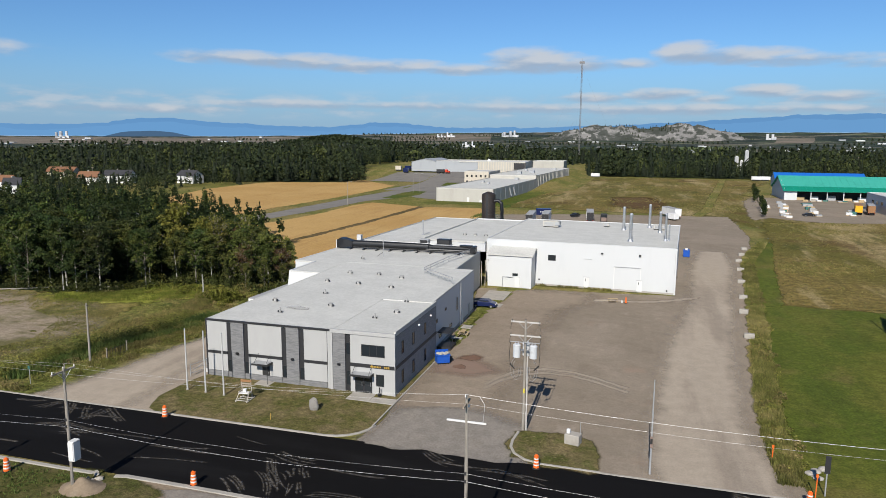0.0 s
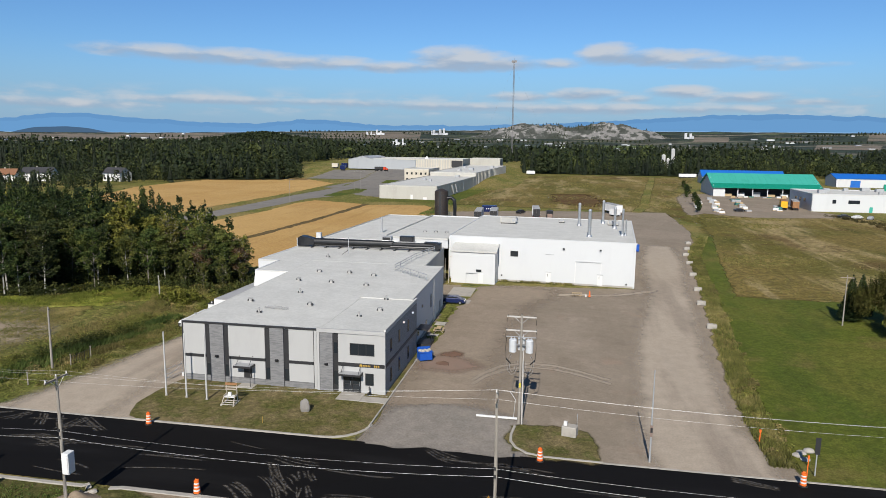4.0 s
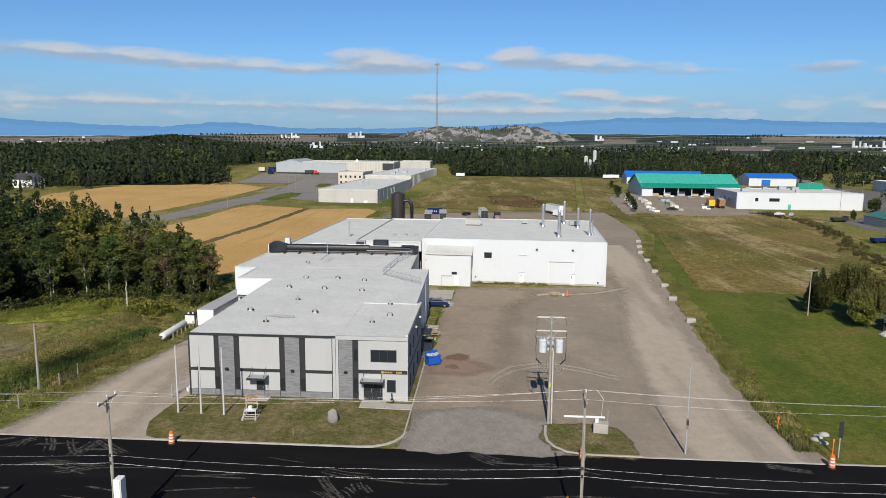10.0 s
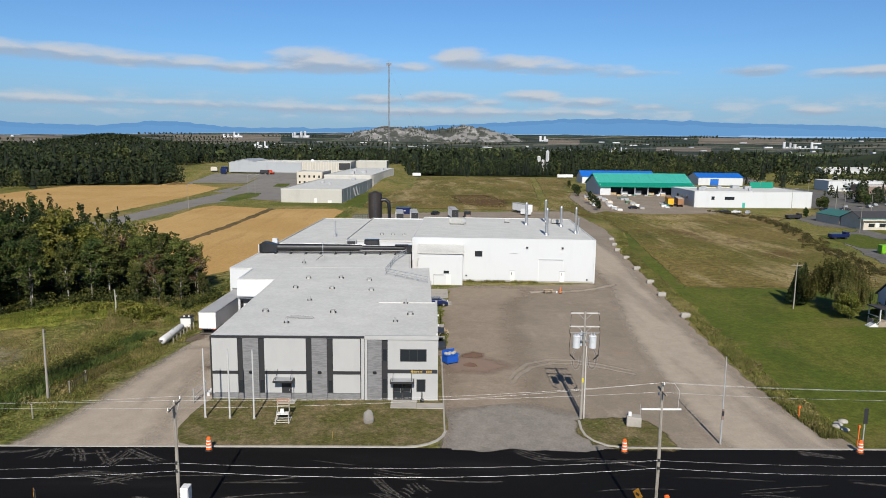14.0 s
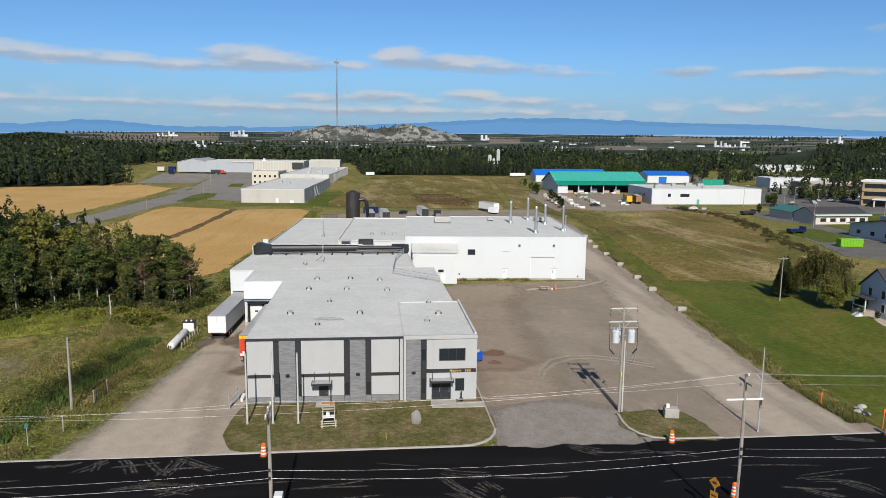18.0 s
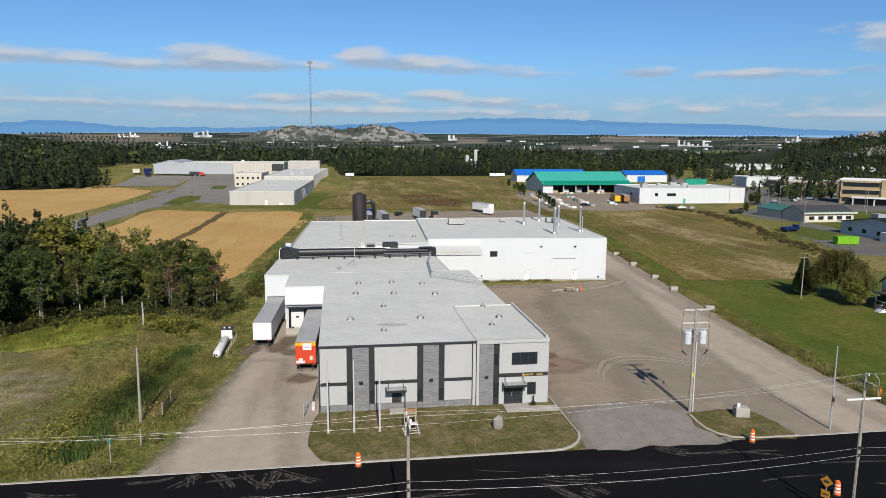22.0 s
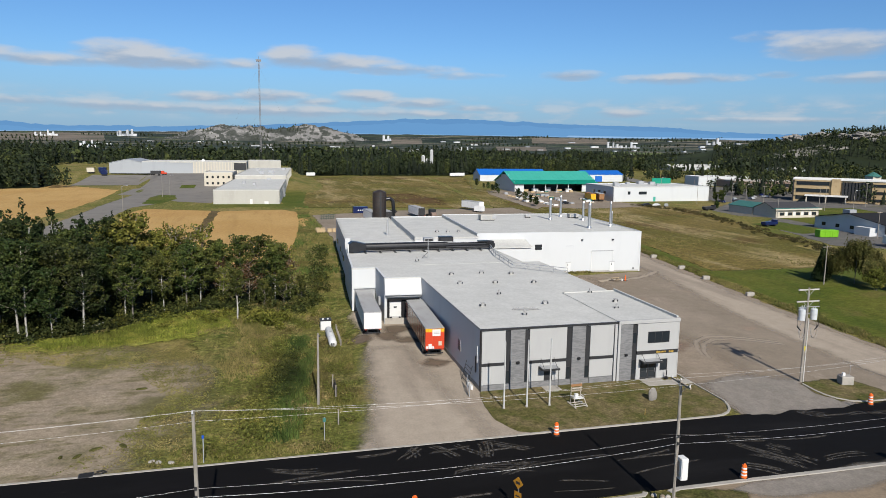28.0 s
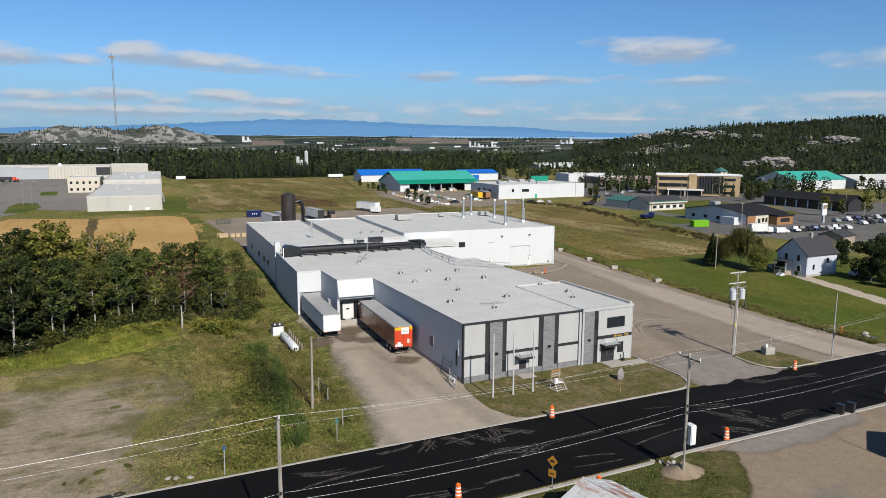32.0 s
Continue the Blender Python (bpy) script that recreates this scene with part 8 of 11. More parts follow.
def power_line():
    poles = [(-63.5, -30.0, 11.8, "top"), (-28.4, -29.5, 11.7, "top"), (6.8, -29.1, 11.0, "arm"), (41.6, -28.4, 12.4, "bar"), (76.5, -28.0, 12.0, "bar"), (112, -27.5, 12.0, "top"), (-99, -30.5, 11.8, "top")]
    words = {"arm": "grey wooden utility pole with a top crossarm and a white cabinet", "bar": "grey wooden utility pole with a pale lower crossarm", "top": "grey wooden utility pole with white insulators"}
    for x, y, h, k in poles:
        p = utility_pole(x, y, h, k, words[k])
        if k == "arm":
            b = part("cabinet", cuboid(0.25, 0.85, -0.45, 0.35, 2.9, 4.7, 0.05), "white_paint", p, "white metal cabinet on the pole")
            part("cabinet_door", cuboid(0.3, 0.8, -0.48, -0.452, 3.0, 4.6), "white_paint", b)
            part("bracket", cuboid(0.1, 0.3, -0.1, 0.1, 3.2, 4.4), "dark_trim", p)
    order = sorted(poles)

    def ends(kind, x, y, h, i):
        return {"arm": [(x, y - 1.15, h), (x, y, h + 0.12), (x, y + 1.15, h)], "bar": [(x, y - 0.3, h + 0.1), (x, y + 0.2, h - 0.12), (x, y + 0.7, h - 1.0)],
                "top": [(x, y - 0.3, h + 0.1), (x, y + 0.2, h - 0.12), (x, y + 0.7, h - 1.0)]}[kind][i]

    for i in range(3):
        cable("power_wire", [ends(k, x, y, h, i) for x, y, h, k in order], 0.45, 0.0055, "wire", "thin bare aluminium overhead wire")
    cable("phone_cable", [(x, y - 0.16, 6.5) for x, y, h, k in order], 0.5, 0.0055, "wire", "pale sagging telephone cable")
    cable("phone_cable", [(x, y - 0.16, 5.9) for x, y, h, k in order], 0.62, 0.008, "wire", "pale sagging telephone cable")


def transformer_pole():
    p = thing("transformer_pole", (41.6, -5.1, 0), "tall grey wooden pole with two pale crossarms and three transformers", "transformer pole")
    part("pole", tube([(0, 0, -0.2), (0, 0, 11.9)], 0.17, 10, 0.11), "pole", p)
    part("second_pole", tube([(0.3, -0.06, -0.2), (0.27, -0.05, 8.1)], 0.09, 8, 0.08), "pale_arm", p, "slim pale grey pole beside it")
    part("tag", cuboid(-0.09, 0.09, -0.2, -0.16, 4.1, 4.6), "tag_yellow", p, "small yellow tag on the pole")
    for z, w in ((11.65, 1.5), (10.2, 1.6)):
        for s in (-1, 1):
            part("crossarm", cuboid(min(s * 0.12, s * w), max(s * 0.12, s * w), -0.07, 0.07, z - 0.07, z + 0.08, 0.01), "pale_arm", p)
            part("brace", tube([(s * 0.7, -0.05, z - 0.05), (s * 0.1, -0.05, z - 0.65)], 0.025, 5), "grey_metal", p)
            part("insulator", tube([(s * (w - 0.08), 0, z + 0.08), (s * (w - 0.08), 0, z + 0.2)], 0.05, 6), "dark_trim", p)
            part("jumper_wire", tube([(s * (w - 0.1), -0.1, z), (s * w, -0.12, z - 0.35), (s * (w + 0.02), -0.12, z - 0.8)], 0.022, 5), "black_wire", p)
        part("insulator", tube([(0, 0, z + 0.08), (0, 0, z + 0.3)], 0.06, 6), "dark_trim", p)
    part("frame_bar", cuboid(-1.55, 1.55, -0.3, -0.24, 9.55, 9.62), "grey_metal", p)
    for x, y in ((-0.85, -0.15), (0.88, -0.15), (0.0, 0.7)):
        t = part("transformer", tube([(x, y, 7.95), (x, y, 9.2)], 0.39, 16), "pale_can", p, "pale grey round transformer can")
        part("lid", tube([(x, y, 9.2), (x, y, 9.32)], 0.42, 16, 0.3), "pale_can", t)
        for dx in (-0.16, 0.16):
            part("bushing", tube([(x + dx, y, 9.3), (x + dx, y, 9.6)], 0.06, 6, 0.03), "pale_can", t)
        part("hanger", cuboid(min(0, x) if x else -0.1, max(0, x) if x else 0.1, -0.06 if x else 0, 0.06 if x else 0.7, 8.6, 8.75), "steel", p)
    for s in (-1, 1):
        part("side_lead", tube([(s * 1.5, -0.2, 9.6), (s * 1.58, -0.25, 8.4), (s * 1.5, -0.3, 7.2)], 0.03, 5), "black_wire", p)
        part("cable_end", tube([(s * 1.5, -0.3, 7.2), (s * 1.0, -0.35, 6.7)], 0.09, 6, 0.06), "rubber", p)
        for k in range(3):
            loop = [(s * (0.85 + 0.62 * math.sin(q) * (0.5 + 0.2 * k)), -0.3 - 0.08 * k, 6.75 + (0.95 + 0.12 * k) * math.cos(q)) for q in (0.3, 0.9, 1.6, 2.3, 3.0, 3.6, 4.3, 5.0)]
            part("drop_lead", tube(loop, 0.013, 5), "grey_metal" if k != 1 else "black_wire", p)


def thin_poles():
    p = thing("mast_pole", (54.3, -11.4, 0), "slim grey steel mast with a small faded notice", "mast")
    part("mast", tube([(0, 0, -0.1), (0, 0, 9.0)], 0.1, 8, 0.05), "grey_metal", p)
    part("notice", cuboid(-0.12, 0.12, -0.16, -0.1, 2.6, 3.7), "red_wall", p, "narrow faded red notice")
    part("notice_bar", cuboid(-0.1, 0.1, -0.175, -0.162, 3.0, 3.5), "dark_trim", p)
    q = thing("sign_post", (68.75, -11.1, 0), "grey steel post with a dark back-turned sign", "sign post")
    part("post", tube([(0, 0, -0.1), (0, 0, 3.6)], 0.06, 6), "grey_metal", q)
    part("sign_plate", cuboid(-0.22, 0.22, -0.1, -0.06, 2.1, 3.7, 0.01), "dark_trim", q)
    for i, (x, y, s) in enumerate(((65.5, -5.0, 1.5), (67.9, -11.6, 2.1), (-29.6, -12.0, 2.6))):
        m = thing("marker_post", (x, y, 0), "thin orange marker post in the grass" if i < 2 else "thin grey steel post in the grass", "marker post", "marker posts")
        part("post", tube([(0, 0, -0.1), (0.04, 0, s)], 0.05, 6), "orange" if i < 2 else "grey_metal", m)
        part("cap", cuboid(-0.07, 0.11, -0.07, 0.07, s - 0.25, s + 0.02), "orange" if i < 2 else "blue_plastic", m)
    tl = thing("teal_sign_post", (-18.7, -9.6, 0), "thin steel post with a small teal sign", "sign post")
    part("post", tube([(0, 0, -0.1), (0, 0, 2.4)], 0.04, 6), "grey_metal", tl)
    part("sign_plate", cuboid(-0.16, 0.16, -0.07, -0.045, 1.95, 2.35, 0.01), "green_roof_dull", tl)
    for k, (x, y) in enumerate(((-68, 31.5), (-66, 32.4), (-64, 33.6), (-61.5, 35.4), (-50, 39.5), (-48.6, 41.4))):
        lg = thing("fallen_log", (x, y, 0.12), "grey weathered fallen log at the wood's edge", "log", "logs at the wood's edge", turn=25 + 17 * (k % 3))
        part("log", tube([(-1.6, 0, 0.02), (0, 0.1, 0.05), (1.7, 0, 0.0)], 0.13, 7, 0.09), "pole", lg)
        part("cut_end", tube([(-1.66, 0, 0.02), (-1.6, 0, 0.02)], 0.12, 7), "timber", lg)
    w = thing("wooden_pole", (-18.6, -0.1, 0), "leaning grey wooden pole in tall grass", "wooden pole")
    part("pole", tube([(0, 0, -0.2), (0.05, 0, 8.1)], 0.16, 9, 0.1), "pole", w)
    part("bracket", cuboid(-0.05, 0.3, -0.05, 0.05, 7.7, 7.85), "dark_trim", w)
    for x, y, h in ((-16.6, 0.8, 1.7), (-16.6, 4.6, 1.7), (-17.0, -6.0, 1.6)):
        s = thing("fence_post", (x, y, 0), "grey wooden fence post in the grass", "fence post", "posts beside the drive")
        part("post", tube([(0, 0, -0.1), (0, 0, h)], 0.08, 6, 0.06), "pole", s)
        part("cap", cuboid(-0.09, 0.09, -0.09, 0.09, h - 0.03, h + 0.04), "grey_timber", s)
    f = thing("wire_fence", (-16.6, 2.6, 0), "short leaning dark wire fence in the weeds", "fence")
    for k in range(8):
        part("bar", tube([(0, -1.8 + k * 0.5, 0), (0.15, -1.8 + k * 0.5, 1.5)], 0.03, 5), "dark_trim", f)
    part("rail", tube([(0.13, -1.9, 1.4), (0.13, 1.8, 1.4)], 0.03, 5), "dark_trim", f)
    part("rail", tube([(0.02, -1.9, 0.3), (0.02, 1.8, 0.3)], 0.03, 5), "dark_trim", f)
    for i, (x, y) in enumerate(((0.98, -5.6), (3.6, -5.7), (6.2, -5.85))):
        p = thing("flagpole", (x, y, 0), "bare pale grey metal flagpole on the front lawn", "flagpole", "flagpoles on the lawn")
        part("pole", tube([(0, 0, 0), (0, 0, 7.55)], 0.1, 10, 0.075), "flag_grey", p)
        part("finial", tube([(0, 0, 7.55), (0, 0, 7.7)], 0.07, 8, 0.03), "steel", p)
        part("base_collar", tube([(0, 0, 0), (0, 0, 0.2)], 0.15, 10), "concrete", p)
    g = thing("steel_gate", (-1.4, 0.2, 0), "grey steel gate frame at the building corner", "gate", turn=80)
    for x in (-1.6, 1.2):
        part("post", tube([(x, 0, 0), (x, 0, 1.7)], 0.05, 6), "grey_metal", g)
    for z in (0.4, 0.9, 1.5):
        part("rail", tube([(-1.6, 0, z), (1.2, 0, z)], 0.035, 6), "grey_metal", g)
    part("brace", tube([(-1.6, 0, 0.4), (1.2, 0, 1.5)], 0.03, 6), "grey_metal", g)


# ---- small things near the road ----
def drum(x, y, tilt=0):
    d = thing("traffic_drum", (x, y, 0.03), "orange and white striped traffic drum with a rubber base", "traffic drum", "drums along the roadworks")
    part("base", tube([(0, 0, 0), (0, 0, 0.1)], 0.4, 14, 0.36), "rubber", d)
    z = 0.1
    for i, (h, m) in enumerate(((0.2, "orange"), (0.14, "white_paint"), (0.16, "orange"), (0.14, "white_paint"), (0.16, "orange"), (0.12, "white_paint"), (0.2, "orange"))):
        r = 0.29 - 0.012 * i
        part("band", tube([(0, 0, z), (0, 0, z + h)], r, 14, r - 0.012), m, d)
        z += h
    part("handle", cuboid(-0.12, 0.12, -0.03, 0.03, z, z + 0.12, 0.02), "orange", d)


def boulder(name, x, y, size, label, seed, mat="rock"):
    rnd = random.Random(seed)
    bm = bmesh.new()
    bmesh.ops.create_icosphere(bm, subdivisions=3, radius=1)
    for v in bm.verts:
        n = noise.fractal(v.co * 1.1 + Vector((seed, 0, 0)), 0.8, 2.0, 4)
        v.co *= 1 + 0.16 * n
        v.co.x *= size[0]
        v.co.y *= size[1]
        v.co.z = v.co.z * size[2] + size[2] * 0.75
    ob = part(name, bm, mat, None, smooth_faces=False)
    ob.matrix_basis = pose(x, y, 0, 0, 0, seed * 30)
    return tagged(ob, label, "rock")


def picnic_table(x, y, turn):
    t = thing("picnic_table", (x, y, 0.02), "weathered grey timber picnic table with two benches", "picnic table", "picnic tables in the yard", turn=turn)
    for k in range(5):
        part("top_board", cuboid(-0.92, 0.92, -0.37 + k * 0.15, -0.235 + k * 0.15, 0.71, 0.75), "timber", t)
    for s in (-1, 1):
        for k in (0, 1):
            part("bench_board", cuboid(-0.92, 0.92, s * (0.62 + k * 0.14) - 0.06, s * (0.62 + k * 0.14) + 0.06, 0.41, 0.45), "timber", t)
    for x0 in (-0.65, 0.65):
        part("bench_bearer", cuboid(x0 - 0.03, x0 + 0.03, -0.8, 0.8, 0.33, 0.41), "grey_timber", t)
        part("top_bearer", cuboid(x0 - 0.03, x0 + 0.03, -0.36, 0.36, 0.63, 0.71), "grey_timber", t)
        for s in (-1, 1):
            part("leg", tube([(x0, s * 0.68, 0), (x0, s * 0.22, 0.7)], 0.05, 4), "grey_timber", t)


def roadside():
    for x, y in ((3.8, -13.3), (44.2, -13.3), (67.1, -13.3), (16.2, -25.3), (-12.9, -24.3), (44.2, -24.0), (-1.6, -28.1)):
        drum(x, y)
    boulder("lawn_boulder", 18.4, -6.75, (0.55, 0.3, 0.86), "upright grey granite slab on the front lawn", 3).rotation_euler[2] = 0.15
    bm = bmesh.new()
    n, rings = 20, []
    for k in range(8):
        r, z = 2.1 * (1 - k / 7.6), 0.03 + 0.95 * (k / 7) ** 1.25
        rings.append([bm.verts.new((r * math.cos(a) * (1 + 0.12 * noise.noise(Vector((math.cos(a), math.sin(a), k * 0.2)))), 0.75 * r * math.sin(a), z + 0.05 * noise.noise(Vector((3 * math.cos(a), 3 * math.sin(a), k))) * (k > 0))) for a in (2 * math.pi * j / n for j in range(n))])
    for p, q in zip(rings, rings[1:]):
        for j in range(n):
            bm.faces.new((p[j], p[(j + 1) % n], q[(j + 1) % n], q[j]))
    bm.faces.new(rings[-1])
    heap = part("soil_mound", bm, "brown_lot", None, smooth_faces=True)
    heap.location = (7.3, -28.6, 0.03)
    tagged(heap, "low heap of pale sandy soil beside the pole", "soil heap")
    rnd = random.Random(8)
    for k in range(7):
        boulder("rubble_chunk", 7.0 + rnd.uniform(-0.8, 1.6), -26.9 + rnd.uniform(-0.5, 0.5), (rnd.uniform(0.15, 0.4), rnd.uniform(0.15, 0.3), rnd.uniform(0.1, 0.25)), "broken lump of soil and concrete by the kerb", 20 + k, "concrete" if k % 3 else "bare")
    for k, (x, y) in enumerate(((69.0, -6.4), (68.4, -7.2), (69.8, -6.0), (68.9, -7.9), (-34.1, -10.8), (-33.5, -11.1), (-32.4, -11.4))):
        boulder("stone_chunk", x, y, (0.5, 0.4, 0.15 + 0.05 * (k % 3)) if k < 4 else (0.34, 0.26, 0.1), "flat pale stone lump at the verge", 40 + k, "concrete")
    for k, (x, y, r) in enumerate(((-38.1, 9.0, 0.6), (-39.5, -7.0, 0.6), (-40.8, -8.3, 0.5), (-42.2, -8.2, 0.35), (-37.2, -6.8, 0.6))):
        boulder("soil_lump", x, y, (r, r * 0.45, 0.12), "dark lump of turned soil on the bare lot", 60 + k, "verge")
    dr = thing("storm_drain", (-39.15, -12.3, 0.03), "dark square storm drain beside the kerb with a loop of hose", "storm drain", turn=6)
    part("frame", cuboid(-0.6, 0.6, -0.45, 0.45, 0, 0.06), "dark_trim", dr)
    part("hole", cuboid(-0.52, 0.52, -0.37, 0.37, 0.06, 0.07), "rubber", dr)
    part("hose", tube([(0.6, -0.1, 0.08), (1.1, -0.25, 0.1), (1.6, 0.0, 0.1), (1.3, 0.35, 0.1), (0.8, 0.2, 0.1)], 0.07, 6), "rubber", dr)
    # timber display stand on the lawn
    s = thing("display_stand", (9.35, -6.3, 0.05), "rough pale timber display stand with a slatted back and a seat", "display stand", turn=4)
    for x in (-0.7, 0.7):
        part("runner", cuboid(x - 0.06, x + 0.06, -0.95, 0.95, 0, 0.12), "pale_board", s)
        part("upright", tube([(x * 0.85, 0.55, 0.1), (x * 0.85, 0.35, 2.35)], 0.05, 4), "pale_board", s)
        part("prop", tube([(x, -0.9, 0.1), (x * 0.85, -0.25, 0.95)], 0.05, 4), "pale_board", s)
        part("arm", cuboid(x * 0.9 - 0.04, x * 0.9 + 0.04, -0.3, 0.45, 0.95, 1.03), "pale_board", s)
    for z0, z1, m in ((1.45, 1.62, "grey_timber"), (1.72, 1.92, "grey_timber"), (2.02, 2.3, "wood_brown")):
        part("slat", cuboid(-0.68, 0.68, 0.3, 0.35, z0, z1, 0.01), m, s)
    part("seat_board", cuboid(-0.62, 0.62, -0.35, 0.35, 0.8, 0.87), "white_paint", s)
    part("carton", cuboid(-0.28, 0.1, 0.0, 0.28, 0.87, 1.25, 0.02), "white_paint", s)
    for k in range(3):
        part("cross_slat", cuboid(-0.85, 0.85, -0.85 + k * 0.6, -0.73 + k * 0.6, 0.12, 0.17), "pale_board", s)
    p = thing("lawn_marker", (15.2, -10.6, 0.05), "small yellow marker stake in the lawn", "marker stake")
    part("stake", cuboid(-0.025, 0.025, -0.02, 0.02, 0, 0.7), "gold", p)
    # entrance paving
    w = thing("entrance_paving", (0, 0, 0), "pale concrete walk in front of the entrance", "paving")
    part("slab", cuboid(20.4, 23.3, -2.7, -0.25, 0.0, 0.1, 0.02), "concrete", w)
    part("slab", cuboid(23.32, 26.3, -2.75, -1.2, 0.0, 0.1, 0.02), "concrete", w)
    part("slab", cuboid(26.26, 26.44, -9.0, 16.0, -0.05, 0.09, 0.02), "concrete", w, "thin concrete edging of the lawn")
    a = thing("ash_bin", (23.9, -0.75, 0.1), "small black ash bin beside the entrance", "ash bin")
    part("bin", tube([(0, 0, 0), (0, 0, 0.25)], 0.25, 10), "black_metal", a)
    part("stem", tube([(0, 0, 0.2), (0, 0, 1.05)], 0.07, 8), "black_metal", a)
    # electrical cabinet on the island
    e = thing("electrical_cabinet", (46.9, -7.0, 0.06), "pale concrete utility block with a small meter and antenna", "utility cabinet", turn=-12)
    part("block", cuboid(-0.75, 0.75, -0.55, 0.55, 0, 1.05, 0.06), "concrete", e)
    part("meter_box", cuboid(-0.6, -0.25, -0.3, 0.0, 1.05, 1.5, 0.03), "white_paint", e)
    part("antenna", tube([(0.65, 0.3, 1.0), (0.65, 0.3, 2.3)], 0.025, 5), "grey_metal", e)
    # concrete blocks along the ditch
    rnd = random.Random(4)
    for x, y in ((69.0, 38.9), (70.2, 55.4), (71.6, 67.7), (73.2, 83.6), (74.8, 98.8), (75.8, 111.5), (77.6, 122), (79.6, 133)):
        b = thing("concrete_block", (x, y, 0.02), "pale cast concrete barrier block at the yard edge", "concrete block", "blocks along the yard edge", turn=rnd.uniform(-14, 14))
        part("block", cuboid(-0.75, 0.75, -0.4, 0.4, 0, 0.8, 0.07), "concrete", b)
        part("lifting_eye", tube([(-0.12, 0, 0.78), (-0.08, 0, 0.92), (0.08, 0, 0.92), (0.12, 0, 0.78)], 0.02, 5), "steel", b)
    # waste container by the office
    d = thing("waste_container", (27.5, 13.4, 0.02), "blue plastic waste container heaped with pale bags", "waste container", turn=28)
    part("body", prism([(-0.85, -0.6), (0.85, -0.6), (0.95, 0.6), (-0.95, 0.6)], 0.2, 1.25), "blue_plastic", d)
    part("rim", cuboid(-1.0, 1.0, -0.68, 0.68, 1.2, 1.3, 0.03), "blue_plastic", d)
    for x in (-0.7, 0.7):
        for y in (-0.45, 0.45):
            part("wheel", tube([(x - 0.04, y, 0.1), (x + 0.04, y, 0.1)], 0.1, 8), "rubber", d)
    for k in range(5):
        bm = bmesh.new()
        bmesh.ops.create_icosphere(bm, subdivisions=2, radius=0.3)
        for v in bm.verts:
            v.co = Vector((v.co.x * 1.1, v.co.y, v.co.z * 0.8)) * (1 + 0.15 * noise.noise(v.co * 4 + Vector((k, 0, 0)))) + Vector((-0.6 + 0.3 * k, 0.12 * (-1) ** k, 1.35))
        part("bag", bm, "concrete", d)
    part("lid", cuboid(-0.9, 0.9, 0.62, 0.7, 1.2, 1.75), "blue_plastic", d)
    for k in range(2):
        q = thing("wheeled_bin", (32.7 + k * 1.5, -25.75 - 0.15 * k, 0.13), "black wheeled refuse bin by the kerb", "wheeled bin", "bins by the kerb", turn=15)
        part("body", prism([(-0.26, -0.28), (0.26, -0.28), (0.3, 0.34), (-0.3, 0.34)], 0.05, 1.0), "black_metal", q)
        part("lid", cuboid(-0.32, 0.32, -0.34, 0.4, 1.0, 1.1, 0.03), "black_metal", q)
        for x in (-0.28, 0.28):
            part("wheel", tube([(x - 0.03, 0.3, 0.12), (x + 0.03, 0.3, 0.12)], 0.12, 8), "rubber", q)
        q.scale = (1.25, 1.2, 1.0)
    picnic_table(26.7, 27.4, 95)
    picnic_table(47.8, 57.2, 4)
    c = thing("site_marker", (50.2, 57.3, 0.02), "orange traffic marker beside a white pail", "traffic marker")
    part("cone", tube([(0, 0, 0.06), (0, 0, 1.2)], 0.2, 10, 0.08), "orange", c)
    part("base", cuboid(-0.3, 0.3, -0.3, 0.3, 0, 0.06), "rubber", c)
    part("pail", tube([(-0.7, 0.1, 0), (-0.7, 0.1, 0.4)], 0.16, 10, 0.19), "white_paint", c)
    pads = [(23.4, 27.9, 52.4, 60.2, 0.09), (25.0, 28.4, 46.8, 49.5, 0.07), (25.2, 26.8, 31.2, 33.0, 0.12), (25.3, 26.9, 25.0, 26.0, 0.1)]
    for x0, x1, y0, y1, h in pads:
        s = thing("concrete_pad", ((x0 + x1) / 2, (y0 + y1) / 2, 0), "cracked pale concrete pad beside the building", "concrete pad", "pads beside the building")
        part("slab", cuboid((x0 - x1) / 2, (x1 - x0) / 2, (y0 - y1) / 2, (y1 - y0) / 2, 0, h, 0.03), "concrete", s)
        part("kerb_edge", cuboid((x1 - x0) / 2, (x1 - x0) / 2 + 0.12, (y0 - y1) / 2, (y1 - y0) / 2, 0, h + 0.05), "concrete", s)
    st = thing("rear_stoop", (25.4, 20.5, 0), "dark steel entrance stoop with a rail", "stoop")
    part("platform", cuboid(-0.4, 1.6, -1.5, 1.5, 0, 0.5), "dark_trim", st)
    part("awning", cuboid(-0.4, 1.3, -1.4, 1.4, 2.5, 2.65), "dark_trim", st)
    for y in (-1.4, 0, 1.4):
        part("post", tube([(1.5, y, 0.5), (1.5, y, 1.5)], 0.04, 6), "dark_trim", st)
    patch("wall_grass", [(26.0, 17.5), (27.2, 24), (26.6, 40), (27.6, 50), (28.6, 62), (31, 63.8), (24.5, 64), (24.6, 43)], 0.032, "weeds", "patchy weeds along the factory wall", "weeds", 1.2, 0.5, seed=51)
    patch("hall_grass", [(31.6, 67.6), (31.6, 68.6), (52, 67.5), (52, 67.0)], 0.033, "verge", "thin weeds at the foot of the hall wall", "weeds", 1.2, 0.3, seed=52)
